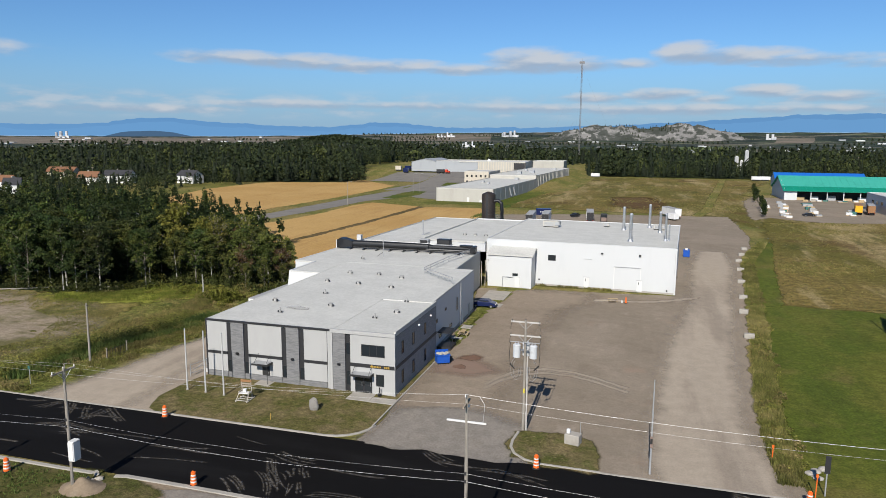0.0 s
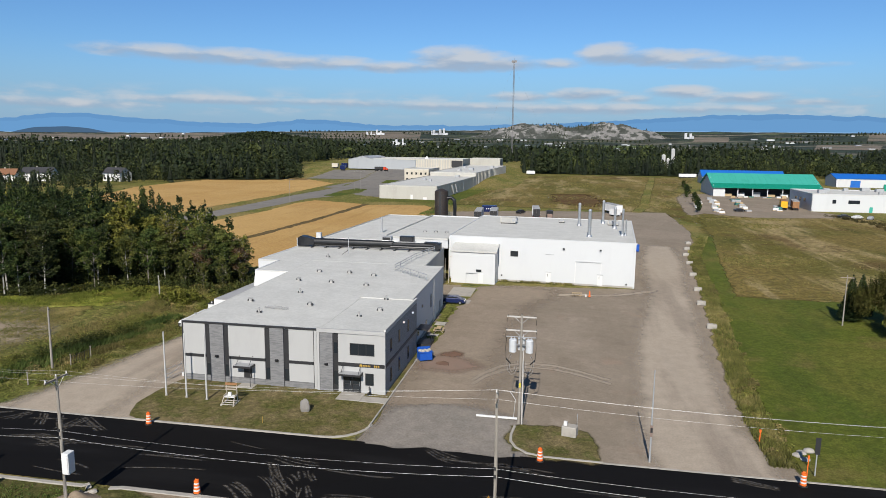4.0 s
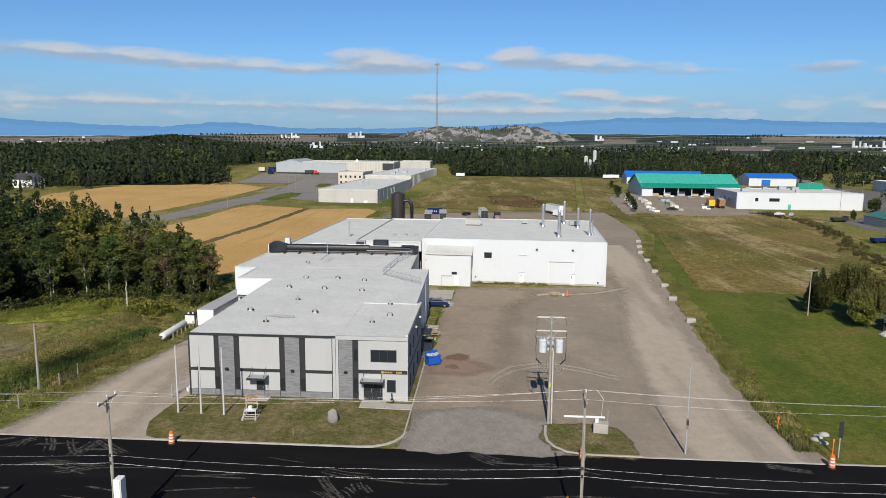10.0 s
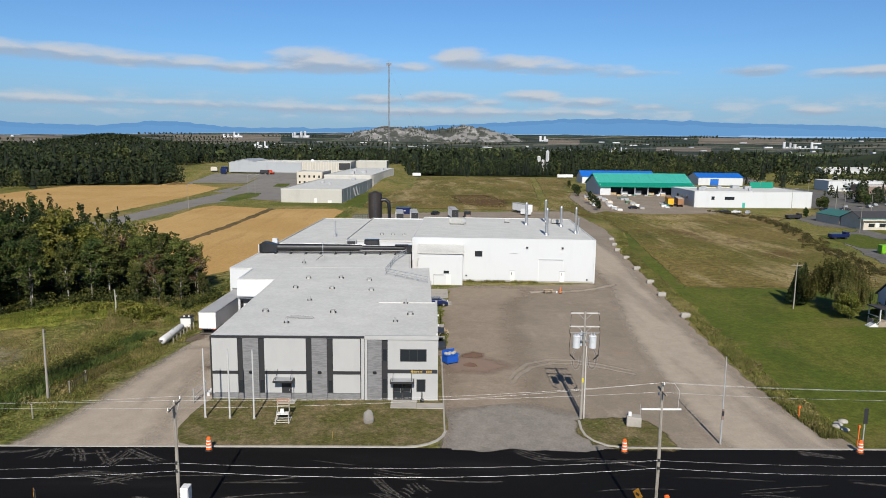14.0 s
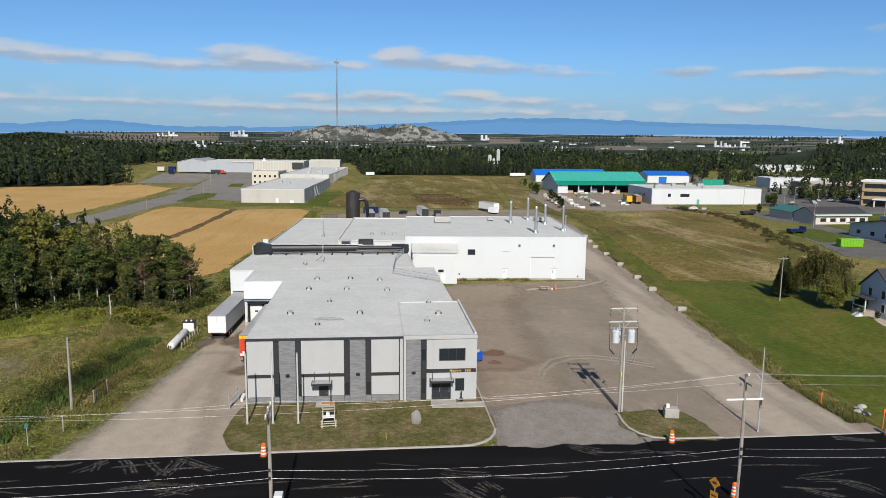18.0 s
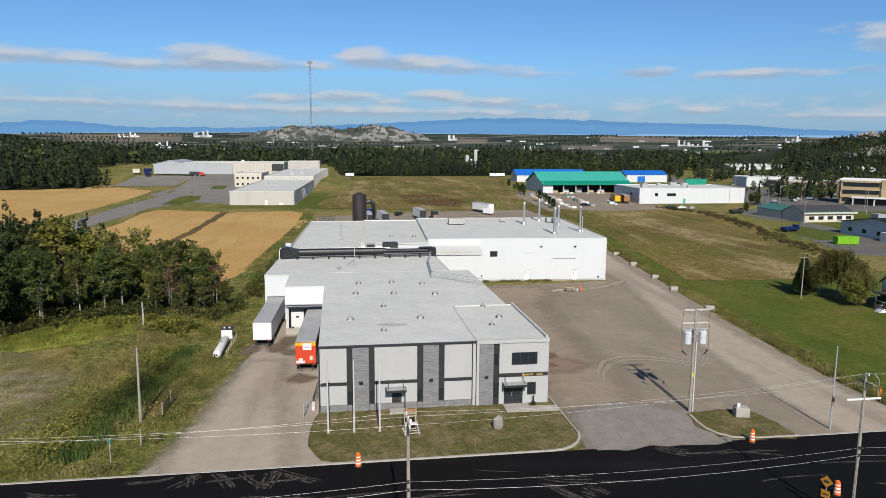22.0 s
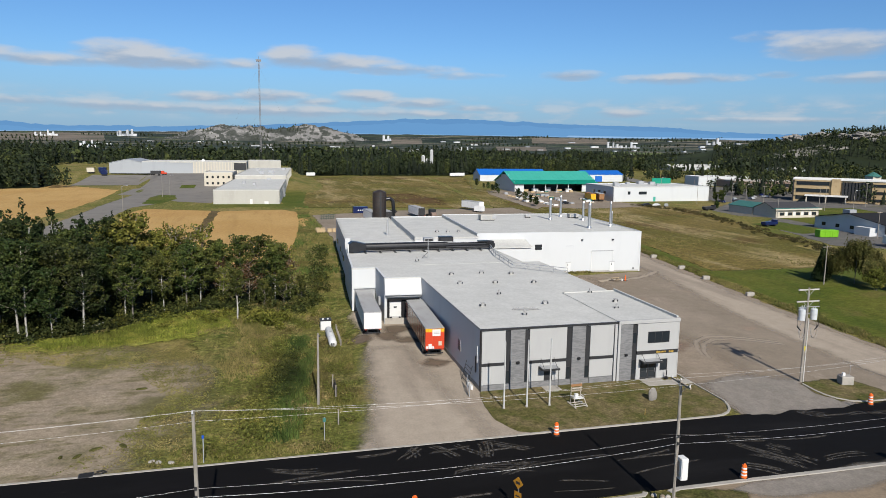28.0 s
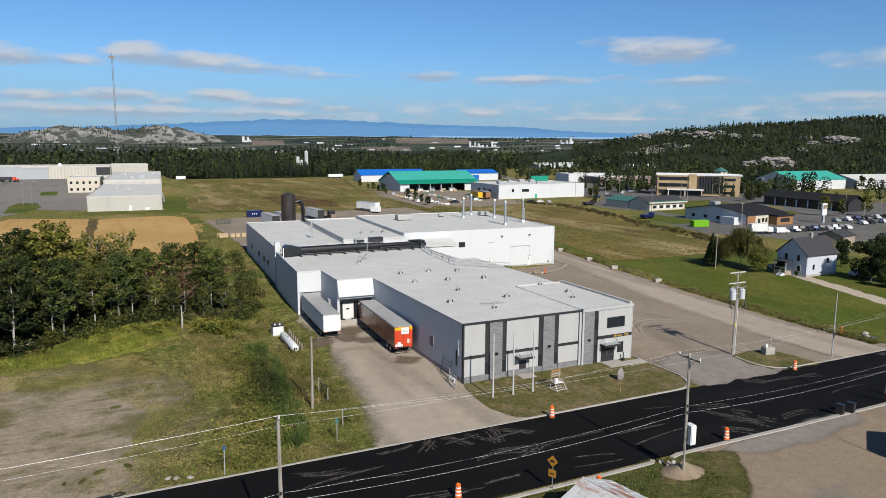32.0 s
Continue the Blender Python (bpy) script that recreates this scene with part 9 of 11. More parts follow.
    # warning signs across the road
    for x, y, turn in ((-5.1, -26.4, -62), (41.0, -26.2, -62)):
        s = thing("road_sign", (x, y, 0), "orange diamond roadworks sign with black bars on a steel post", "road sign", "roadworks signs", turn=turn)
        part("post", tube([(0, 0, 0), (0, 0, 2.9)], 0.05, 6), "steel", s)
        bm = cuboid(-0.36, 0.36, -0.08, -0.055, -0.36, 0.36, 0.0)
        bmesh.ops.rotate(bm, verts=bm.verts, cent=(0, 0, 0), matrix=Matrix.Rotation(math.pi / 4, 3, "Y"))
        bmesh.ops.translate(bm, verts=bm.verts, vec=(0, 0, 2.6))
        part("plate", bm, "sign_orange", s)
        part("lower_plate", cuboid(-0.35, 0.35, -0.08, -0.055, 1.2, 1.85), "sign_orange", s)
        part("symbol_bar", cuboid(-0.18, 0.18, -0.092, -0.082, 2.5, 2.7), "dark_trim", s)
        part("symbol_bar", cuboid(-0.22, 0.22, -0.092, -0.082, 1.45, 1.55), "dark_trim", s)
    # sheds across the road
    sh = thing("rusty_shed", (-5.0, -35.2, 0), "small timber shed with a rusty corrugated roof", "shed", turn=12)
    part("shed_body", cuboid(-2.9, 2.9, -3.4, 3.4, 0, 2.3), "grey_timber", sh)
    ridge, eave = 3.5, 2.25
    n = 14
    for s in (-1, 1):
        for k in range(n):
            y0, y1 = -3.9 + 7.8 * k / n, -3.9 + 7.8 * (k + 1) / n - 0.02
            bm = bmesh.new()
            q = [(0, y0, ridge), (0, y1, ridge), (s * 3.4, y1, eave), (s * 3.4, y0, eave)]
            lo = [bm.verts.new(v) for v in q]
            up = [bm.verts.new((a, b, c + 0.05 + (0.03 if k % 2 else 0))) for a, b, c in q]
            for i in range(4):
                bm.faces.new((lo[i], lo[(i + 1) % 4], up[(i + 1) % 4], up[i]))
            bm.faces.new(up)
            bm.faces.new(lo[::-1])
            bmesh.ops.recalc_face_normals(bm, faces=bm.faces[:])
            part("roof_sheet", bm, "rust", sh)
    part("gable", prism([(-2.9, 3.38), (2.9, 3.38), (2.9, 3.42), (-2.9, 3.42)], 2.3, 2.6), "grey_timber", sh)
    part("ridge_cap", tube([(0, -3.9, 3.57), (0, 3.9, 3.57)], 0.09, 6), "rust", sh)
    # Building out of view, added for the gabled shadow it throws on the lot.
    gb = thing("gabled_garage", (31.0, -36.7, 0), "unseen gabled garage whose shadow falls on the sandy lot", "garage")
    part("garage_body", cuboid(-4.2, 4.2, -6.0, 0.0, 0, 3.0), "grey_timber", gb)
    for q in (-1, 1):
        bm = bmesh.new()
        lo = [bm.verts.new(v) for v in ((0, -6.3, 5.0), (0, 0.05, 5.0), (q * 4.4, 0.05, 2.85), (q * 4.4, -6.3, 2.85))]
        up = [bm.verts.new((v.co.x, v.co.y, v.co.z + 0.12)) for v in lo]
        for i in range(4):
            bm.faces.new((lo[i], lo[(i + 1) % 4], up[(i + 1) % 4], up[i]))
        bm.faces.new(up)
        bm.faces.new(lo[::-1])
        bmesh.ops.recalc_face_normals(bm, faces=bm.faces[:])
        part("roof", bm, "dark_roof", gb)
    bm = bmesh.new()
    g0 = [bm.verts.new(v) for v in ((-4.2, -0.2, 3.0), (4.2, -0.2, 3.0), (0, -0.2, 5.0))]
    g1 = [bm.verts.new((v.co.x, 0.0, v.co.z)) for v in g0]
    bm.faces.new(g0)
    bm.faces.new(g1[::-1])
    for i in range(3):
        bm.faces.new((g0[i], g0[(i + 1) % 3], g1[(i + 1) % 3], g1[i]))
    bmesh.ops.recalc_face_normals(bm, faces=bm.faces[:])
    part("gable", bm, "grey_timber", gb)
    part("mast", tube([(-4.35, -0.3, 0), (-4.35, -0.3, 5.6)], 0.05, 6), "grey_metal", gb)
    # gas tank beside the drive
    t = thing("gas_tank", (-14.79, 27.45, 0), "long white horizontal gas tank on concrete saddles", "gas tank")
    bm = bmesh.new()
    rings = []
    for y, r in ((-4.2, 0.1), (-4.14, 0.3), (-4.0, 0.46), (-3.75, 0.56), (3.75, 0.56), (4.0, 0.46), (4.14, 0.3), (4.2, 0.1)):
        rings.append([bm.verts.new((r * math.cos(a), y, 0.78 + r * math.sin(a))) for a in (2 * math.pi * k / 20 for k in range(20))])
    for a, b in zip(rings, rings[1:]):
        for k in range(20):
            bm.faces.new((a[k], a[(k + 1) % 20], b[(k + 1) % 20], b[k]))
    bm.faces.new(rings[0][::-1])
    bm.faces.new(rings[-1])
    bmesh.ops.recalc_face_normals(bm, faces=bm.faces[:])
    part("vessel", bm, "white_paint", t, smooth_faces=True)
    for y in (-2.7, 2.7):
        part("saddle", cuboid(-0.5, 0.5, y - 0.2, y + 0.2, 0, 0.45, 0.03), "concrete", t)
    for y in (-1.6, 1.6):
        part("weld_band", tube([(0, y, 0.78), (0, y + 0.06, 0.78)], 0.568, 20), "grey_metal", t)
    part("valve_dome", tube([(0, 0.4, 1.25), (0, 0.4, 1.5)], 0.16, 10), "grey_metal", t)
    part("end_fitting", tube([(0.05, -4.16, 0.85), (0.05, -4.3, 0.85)], 0.12, 8), "black_metal", t)
    part("end_bracket", cuboid(-0.3, -0.12, -4.22, -4.1, 0.5, 1.0), "dark_trim", t)
    c = thing("gas_cabinet", (-14.98, 34.6, 0), "white metal gas cabinet with a dark lid and two white caps", "cabinet")
    part("body", cuboid(-0.83, 0.83, -0.8, 0.8, 0.1, 1.5, 0.04), "white_paint", c)
    part("lid", cuboid(-0.9, 0.9, -0.85, 0.9, 1.5, 1.66, 0.03), "dark_trim", c)
    for x in (-0.4, 0.35):
        part("cap", tube([(x, -0.2, 1.66), (x, -0.2, 1.85)], 0.17, 8, 0.12), "white_paint", c)
    part("plinth", cuboid(-0.9, 0.9, -0.85, 0.85, 0, 0.1), "concrete", c)
    for k in range(7):
        s = thing("guard_post", (-13.58 + 0.02 * k, 24.6 + 1.42 * k, 0), "short grey timber guard post beside the tank", "guard post", "posts beside the tank")
        part("post", tube([(0, 0, -0.1), (0, 0, 0.95)], 0.1, 6, 0.08), "pole", s)
        part("cap", cuboid(-0.1, 0.1, -0.1, 0.1, 0.93, 0.98), "grey_timber", s)
    # clutter at the west wall
    l = thing("leaning_ladder", (-0.45, 3.4, 0), "grey steel ladder frame leaning on the wall", "ladder")
    for y in (-0.3, 0.3):
        part("rail", tube([(-0.5, y * 4, 0), (0.3, y * 4 + 0.6, 2.2)], 0.04, 5), "dark_trim", l)
    for k in range(5):
        part("rung", tube([(-0.4 + 0.14 * k, -1.1 + 0.1 * k, 0.3 + 0.38 * k), (-0.4 + 0.14 * k, 1.3 + 0.1 * k, 0.3 + 0.38 * k)], 0.03, 5), "dark_trim", l)
    for k in range(3):
        q = thing("white_pail", (-0.75, 0.9 + 0.6 * k, 0.02), "white plastic pail beside the wall", "pail", "pails by the wall")
        part("pail", tube([(0, 0, 0), (0, 0, 0.42)], 0.17, 10, 0.2), "white_paint", q)
        part("rim", tube([(0, 0, 0.4), (0, 0, 0.44)], 0.21, 10), "white_paint", q)


# ---- vehicles ----
def semi_trailer(x, y, turn, mats, label, top=3.95, length=16.3, group=""):
    """Its rear at the place given, its body running on along +y."""
    t = thing("semi_trailer", (x, y, 0.02), label, "semi trailer", group, turn=turn)
    side, rear, roof = mats
    w = 1.3
    part("box_side", cuboid(-w, -w + 0.04, 0.05, length, 1.12, top), side, t)
    part("box_side", cuboid(w - 0.04, w, 0.05, length, 1.12, top), side, t)
    part("roof", cuboid(-w, w, 0.0, length, top, top + 0.1, 0.03), roof, t, "pale aluminium trailer roof")
    part("front_panel", cuboid(-w + 0.04, w - 0.04, length - 0.05, length, 1.12, top), side, t)
    part("floor", cuboid(-w, w, 0.05, length, 1.0, 1.12), "dark_trim", t)
    for s in (-1, 1):
        d = part("rear_door", cuboid(min(0.01 * s, s * (w - 0.02)), max(0.01 * s, s * (w - 0.02)), -0.03, 0.05, 1.15, top - 0.02, 0.01), rear, t)
        for xx in (0.35, 0.85):
            part("lock_rod", tube([(s * xx, -0.06, 1.15), (s * xx, -0.06, top - 0.05)], 0.02, 5), rear, d)
        part("tail_lamp", cuboid(s * 1.05 - 0.15, s * 1.05 + 0.15, -0.06, -0.03, 1.0, 1.1), "red_rear", t)
    part("bumper_bar", cuboid(-1.15, 1.15, -0.02, 0.08, 0.5, 0.62), "dark_trim", t)
    for s in (-0.8, 0.8):
        part("bumper_strut", cuboid(s - 0.05, s + 0.05, 0.0, 0.1, 0.6, 1.05), "dark_trim", t)
    for yy in (2.0, 3.3):
        part("axle", tube([(-1.1, yy, 0.52), (1.1, yy, 0.52)], 0.08, 6), "dark_trim", t)
        for s in (-1, 1):
            wh = part("wheel", tube([(s * 0.75, yy, 0.52), (s * 1.25, yy, 0.52)], 0.5, 14), "rubber", t)
            part("rim", tube([(s * 1.25, yy, 0.52), (s * 1.27, yy, 0.52)], 0.28, 12), "steel", wh)
    part("chassis", cuboid(-0.5, 0.5, 0.4, length - 1, 0.8, 1.0), "dark_trim", t)
    for s in (-0.8, 0.8):
        part("landing_leg", cuboid(s - 0.08, s + 0.08, length - 3.4, length - 3.2, 0, 1.0), "dark_trim", t)
    for sx in (-w - 0.012, w - 0.0):
        part("top_rail", cuboid(sx, sx + 0.012, 0.05, length, top - 0.12, top), "grey_metal", t)
    for k in range(1, 11):
        part("side_rib", cuboid(-w - 0.02, -w, length * k / 11 - 0.03, length * k / 11 + 0.03, 1.15, top - 0.05), side, t)
    return t


def car(x, y, turn, mat, label, group="", kind="car", s=1.0):
    c = thing("car", (x, y, 0.03), label, "car", group, turn=turn)
    prof = [(-2.2, 0.35), (-2.25, 0.75), (-2.05, 0.98), (-1.35, 1.04), (-0.75, 1.42), (0.75, 1.46), (1.45, 1.02), (2.05, 0.86), (2.25, 0.6), (2.2, 0.35)]
    if kind == "van":
        prof = [(-2.4, 0.35), (-2.45, 1.0), (-2.4, 1.95), (0.9, 2.0), (1.6, 1.15), (2.3, 0.95), (2.45, 0.6), (2.4, 0.35)]
    elif kind == "pickup":
        prof = [(-2.7, 0.5), (-2.7, 1.05), (-0.7, 1.05), (-0.5, 1.75), (0.7, 1.75), (1.2, 1.15), (2.4, 1.05), (2.6, 0.7), (2.55, 0.5)]
    bm = bmesh.new()
    rows = []
    for yy, inset in ((-0.86, 0.0), (-0.88, 0.0), (0.88, 0.0), (0.86, 0.0)):
        rows.append([bm.verts.new((px * s, yy * s * (0.86 if pz > 1.2 else 1.0), pz * s)) for px, pz in prof])
    for a, b in zip(rows, rows[1:]):
        for k in range(len(prof)):
            j = (k + 1) % len(prof)
            bm.faces.new((a[k], a[j], b[j], b[k]))
    bm.faces.new(rows[0][::-1])
    bm.faces.new(rows[-1])
    bmesh.ops.recalc_face_normals(bm, faces=bm.faces[:])
    part("body", bm, mat, c)
    if kind == "car":
        part("side_window", cuboid(-0.95 * s, 0.95 * s, -0.83 * s, 0.83 * s, 1.06 * s, 1.36 * s, 0.06), "glass", c)
    elif kind == "pickup":
        part("side_window", cuboid(-0.35 * s, 0.75 * s, -0.83 * s, 0.83 * s, 1.2 * s, 1.62 * s, 0.05), "glass", c)
    else:
        part("windscreen", cuboid(0.6 * s, 1.2 * s, -0.8 * s, 0.8 * s, 1.25 * s, 1.75 * s, 0.05), "glass", c)
    for px in (-1.4, 1.4):
        for yy in (-0.8, 0.8):
            w = part("wheel", tube([(px * s, (yy - 0.12) * s, 0.32 * s), (px * s, (yy + 0.12) * s, 0.32 * s)], 0.32 * s, 12), "rubber", c)
            part("rim", tube([(px * s, (yy - 0.13) * s, 0.32 * s), (px * s, (yy + 0.13) * s, 0.32 * s)], 0.18 * s, 10), "steel", w)
    for yy in (-0.6, 0.6):
        part("headlight", cuboid(2.12 * s, 2.27 * s, (yy - 0.15) * s, (yy + 0.15) * s, 0.62 * s, 0.78 * s), "white_paint", c)
    return c


def vehicles():
    MAT["trailer_white"] = material("white_trailer_panel", (0.78, 0.78, 0.77), 0.5, layers=[((0.62, 0.61, 0.59), 0.7, 0.5, 0.75, 0.6), ((0.5, 0.45, 0.4), 2.0, 0.66, 0.85, 0.4)])
    MAT["trailer_grey"] = material("grey_aluminium_trailer_roof", (0.40, 0.40, 0.40), 0.6, 0.1, layers=[((0.30, 0.29, 0.28), 0.5, 0.45, 0.7, 0.7, (1, 0.4, 1))])
    semi_trailer(-8.75, 25.6, -2.5, ("trailer_white", "trailer_white", "trailer_grey"), "white box semi trailer backed up to the loading dock", top=3.6, length=15.6, group="trailers at the dock")
    t = semi_trailer(-2.1, 13.9, -2.6, ("red_trailer", "red_rear", "trailer_grey"), "faded red box semi trailer backed up to the dock", group="trailers at the dock", length=17.2)
    part("top_band", cuboid(-1.28, 1.28, -0.05, -0.032, 3.5, 3.93), "yellow", t, "yellow band with a white panel")
    part("placard", cuboid(-0.35, 0.75, -0.09, -0.07, 2.95, 3.85), "white_paint", t)
    for z in (3.25, 3.45):
        part("placard_bar", cuboid(-0.2, 0.6, -0.1, -0.092, z, z + 0.08), "grey_metal", t)
    part("rear_label", cuboid(0.5, 0.95, -0.06, -0.035, 1.6, 2.2), "cream", t)
    part("pale_mark", prism([(-1.2, -0.05), (-0.1, -0.05), (-0.1, -0.035), (-1.2, -0.035)], 1.2, 1.55), "white_paint", t)
    part("pale_mark", prism([(-0.9, -0.05), (-0.4, -0.05), (-0.4, -0.035), (-0.9, -0.035)], 1.55, 1.85), "white_paint", t)
    car(25.6, 46.4, 2, "navy_paint", "small dark blue parked hatchback beside the factory", s=1.0)
    # behind the factory
    for x, y, turn, L in ((13.4, 168, 4, 14.5), (18.6, 171, 4, 14), (33.4, 182.6, 5, 13.5), (64.7, 206.5, 23, 12)):
        semi_trailer(x, y, turn, ("trailer_white", "trailer_white" if x > 50 else "dark_trim", "trailer_grey"), "white box trailer parked behind the factory", length=L, group="trailers behind the factory")
    tr = thing("tractor_unit", (38.2, 184, 0.02), "dark red tractor unit parked behind the hall", "truck", turn=4)
    part("cab", cuboid(-1.2, 1.2, 0, 2.4, 0.9, 3.4, 0.2), "dark_trim", tr)
    part("bonnet", cuboid(-1.0, 1.0, -1.6, 0, 0.8, 2.2, 0.15), "red_wall", tr)
    part("windscreen", cuboid(-1.0, 1.0, -0.04, 0.02, 2.2, 3.1), "glass", tr)
    part("frame", cuboid(-0.5, 0.5, 2.4, 6.4, 0.6, 1.0), "dark_trim", tr)
    for yy in (-0.8, 4.2, 5.5):
        for xx in (-1.0, 1.0):
            part("wheel", tube([(xx - 0.18, yy, 0.52), (xx + 0.18, yy, 0.52)], 0.52, 12), "rubber", tr)
    cb = thing("white_cube_van", (62.8, 203.5, 0.02), "small white box beside the parked trailer", "box trailer", turn=40)
    part("box", cuboid(-1.1, 1.1, -2, 2, 0.5, 2.6, 0.06), "trailer_white", cb)
    for yy in (-1, 1):
        part("axle", tube([(-1.0, yy, 0.35), (1.0, yy, 0.35)], 0.35, 10), "rubber", cb)
    rd = thing("refuse_skip", (63.6, 116.0, 0.02), "blue steel refuse container beside the hall", "waste container", turn=-3)
    part("body", cuboid(-0.8, 0.8, -1.1, 1.1, 0.15, 1.7, 0.05), "blue_plastic", rd)
    part("lid", cuboid(-0.85, 0.85, -1.15, 1.15, 1.7, 1.82, 0.03), "blue_plastic", rd)
    part("lid_box", cuboid(-0.4, 0.3, -0.6, 0.2, 1.82, 2.3, 0.05), "white_paint", rd)
    c = thing("shipping_container", (13, 206, 0.02), "navy blue shipping container with white marks", "container", turn=4)
    part("shell", cuboid(-3, 3, -1.2, 1.2, 0, 2.6, 0.04), "navy_paint", c)
    for k in range(13):
        part("rib", cuboid(-2.85 + k * 0.46, -2.7 + k * 0.46, -1.24, -1.2, 0.15, 2.45), "navy_paint", c)
    for k in range(3):
        part("white_mark", cuboid(-1.2 + k * 0.8, -0.8 + k * 0.8, -1.27, -1.245, 1.1, 1.5), "white_paint", c)
    car(26, 203, 60, "black_metal", "dark parked car behind the hall")
    rnd = random.Random(2)
    for k in range(7):
        p = thing("timber_crate", (-8 + 1.7 * (k % 5) + rnd.uniform(-0.2, 0.2), 147 + 2.2 * (k // 5), 0.02), "pale timber crate stacked behind the factory", "crate", "crates behind the factory", turn=rnd.uniform(-6, 6))
        part("box", cuboid(-0.7, 0.7, -0.6, 0.6, 0.12, 1.25, 0.02), "timber", p)
        for s in (-0.5, 0, 0.5):
            part("skid", cuboid(s - 0.05, s + 0.05, -0.6, 0.6, 0, 0.12), "timber", p)
    for k in range(9):
        p = thing("metal_rack", (-4.5 + 0.65 * k, 184 + 0.1 * k, 0.02), "dark green steel storage rack", "storage rack", "racks behind the factory", turn=8)
        for s in (-0.25, 0.25):
            part("upright", cuboid(s - 0.04, s + 0.04, -0.04, 0.04, 0, 1.9), "green_dark", p)
        for z in (0.3, 1.0, 1.7):
            part("bar", cuboid(-0.25, 0.25, -0.05, 0.05, z, z + 0.08), "green_dark", p)


MAT["pale_board"] = material("whitened_old_board", (0.50, 0.46, 0.40), 0.85, layers=[((0.36, 0.31, 0.25), 1.5, 0.45, 0.7, 0.7, (1, 5, 5))])
MAT["green_roof_dull"] = material("dull_green_metal_roof", (0.05, 0.16, 0.14), 0.6, layers=[((0.04, 0.12, 0.1), 0.4, 0.5, 0.7, 0.6)])
MAT["flag_grey"] = material("pale_grey_pole_paint", (0.50, 0.50, 0.49), 0.5, layers=[((0.42, 0.42, 0.41), 1.5, 0.45, 0.7, 0.6)])
MAT["sign_orange"] = material("worn_orange_sign", (0.42, 0.20, 0.02), 0.6, layers=[((0.2, 0.1, 0.02), 3, 0.5, 0.7, 0.6)])
MAT["pale_arm"] = material("pale_weathered_arm", (0.50, 0.48, 0.45), 0.85, layers=[((0.36, 0.34, 0.31), 2.5, 0.45, 0.7, 0.7)])
MAT["pale_can"] = material("pale_grey_enamel", (0.56, 0.58, 0.60), 0.45, layers=[((0.42, 0.43, 0.44), 2.5, 0.5, 0.75, 0.5)])
MAT["tag_yellow"] = material("faded_yellow_tag", (0.6, 0.5, 0.05), 0.6)
MAT["green_dark"] = material("dark_green_steel", (0.012, 0.05, 0.03), 0.5)
power_line()
transformer_pole()
thin_poles()
roadside()
vehicles()


# ---- buildings around ----
def shed_building(name, x, y, w, d, h, turn, wall, roof, label, category, ridge=0.0, along="x", over=0.3, group="", windows=(), doors=(), roof_label="", rim=True):
    """A building whose south-west corner is at (x, y); ridge > 0 gives a pitched roof. windows: (u, z, width, height) on the south face."""
    b = thing(name, (x, y, 0), label, category, group, turn=turn)
    for a0, a1, nm in (((0, 0), (w, 0), "south_wall"), ((w, 0), (w, d), "east_wall"), ((w, d), (0, d), "north_wall"), ((0, d), (0, 0), "west_wall")):
        part(nm, wall_strip(a0, a1, -0.1, h, 0.3), wall, b)
    if ridge:
        bm = bmesh.new()
        if along == "x":
            sec = [(-over, h - 0.1), (d / 2, h + ridge), (d + over, h - 0.1)]
            rows = [[bm.verts.new((xx, yy, zz + dz)) for yy, zz in sec for dz in (0, 0.18)] for xx in (-over, w + over)]
        else:
            sec = [(-over, h - 0.1), (w / 2, h + ridge), (w + over, h - 0.1)]
            rows = [[bm.verts.new((xx, yy, zz + dz)) for xx, zz in sec for dz in (0, 0.18)] for yy in (-over, d + over)]
        a, c = rows
        for i, j in ((0, 2), (2, 4)):
            bm.faces.new((a[i + 1], a[j + 1], c[j + 1], c[i + 1]))
            bm.faces.new((a[i], c[i], c[j], a[j]))
            bm.faces.new((a[i], a[j], a[j + 1], a[i + 1]))
            bm.faces.new((c[i], c[i + 1], c[j + 1], c[j]))
        bm.faces.new((a[0], a[1], c[1], c[0]))
        bm.faces.new((a[4], c[4], c[5], a[5]))
        bmesh.ops.recalc_face_normals(bm, faces=bm.faces[:])
        part("roof", bm, roof, b, roof_label)
        for k in (0, 1):
            bm = bmesh.new()
            if along == "x":
                xx = 0.02 if k == 0 else w - 0.02
                q = [(xx, 0, h), (xx, d, h), (xx, d / 2, h + ridge)]
                q2 = [(xx + 0.2 * (1 - 2 * k), yy, zz) for _, yy, zz in q]
            else:
                yy = 0.02 if k == 0 else d - 0.02
                q = [(0, yy, h), (w, yy, h), (w / 2, yy, h + ridge)]
                q2 = [(xx, yy + 0.2 * (1 - 2 * k), zz) for xx, _, zz in q]
            A, B = [bm.verts.new(v) for v in q], [bm.verts.new(v) for v in q2]
            bm.faces.new(A)
            bm.faces.new(B[::-1])
            for i in range(3):
                bm.faces.new((A[i], A[(i + 1) % 3], B[(i + 1) % 3], B[i]))
            bmesh.ops.recalc_face_normals(bm, faces=bm.faces[:])
            part("gable", bm, wall, b)
    else:
        roof_slab("roof", [(0, 0), (w, 0), (w, d), (0, d)], h, b, roof, rim=0.3, rise=0.25 if rim else 0.05, rim_mat=wall)
    for u, z, ww, hh in windows:
        window(b, u, u + ww, z, z + hh, 0.0, max(1, round(ww / 1.6)))
    for u, ww, hh, m in doors:
        part("door", cuboid(u, u + ww, -0.06, 0.05, 0, hh), m, b)
    return b


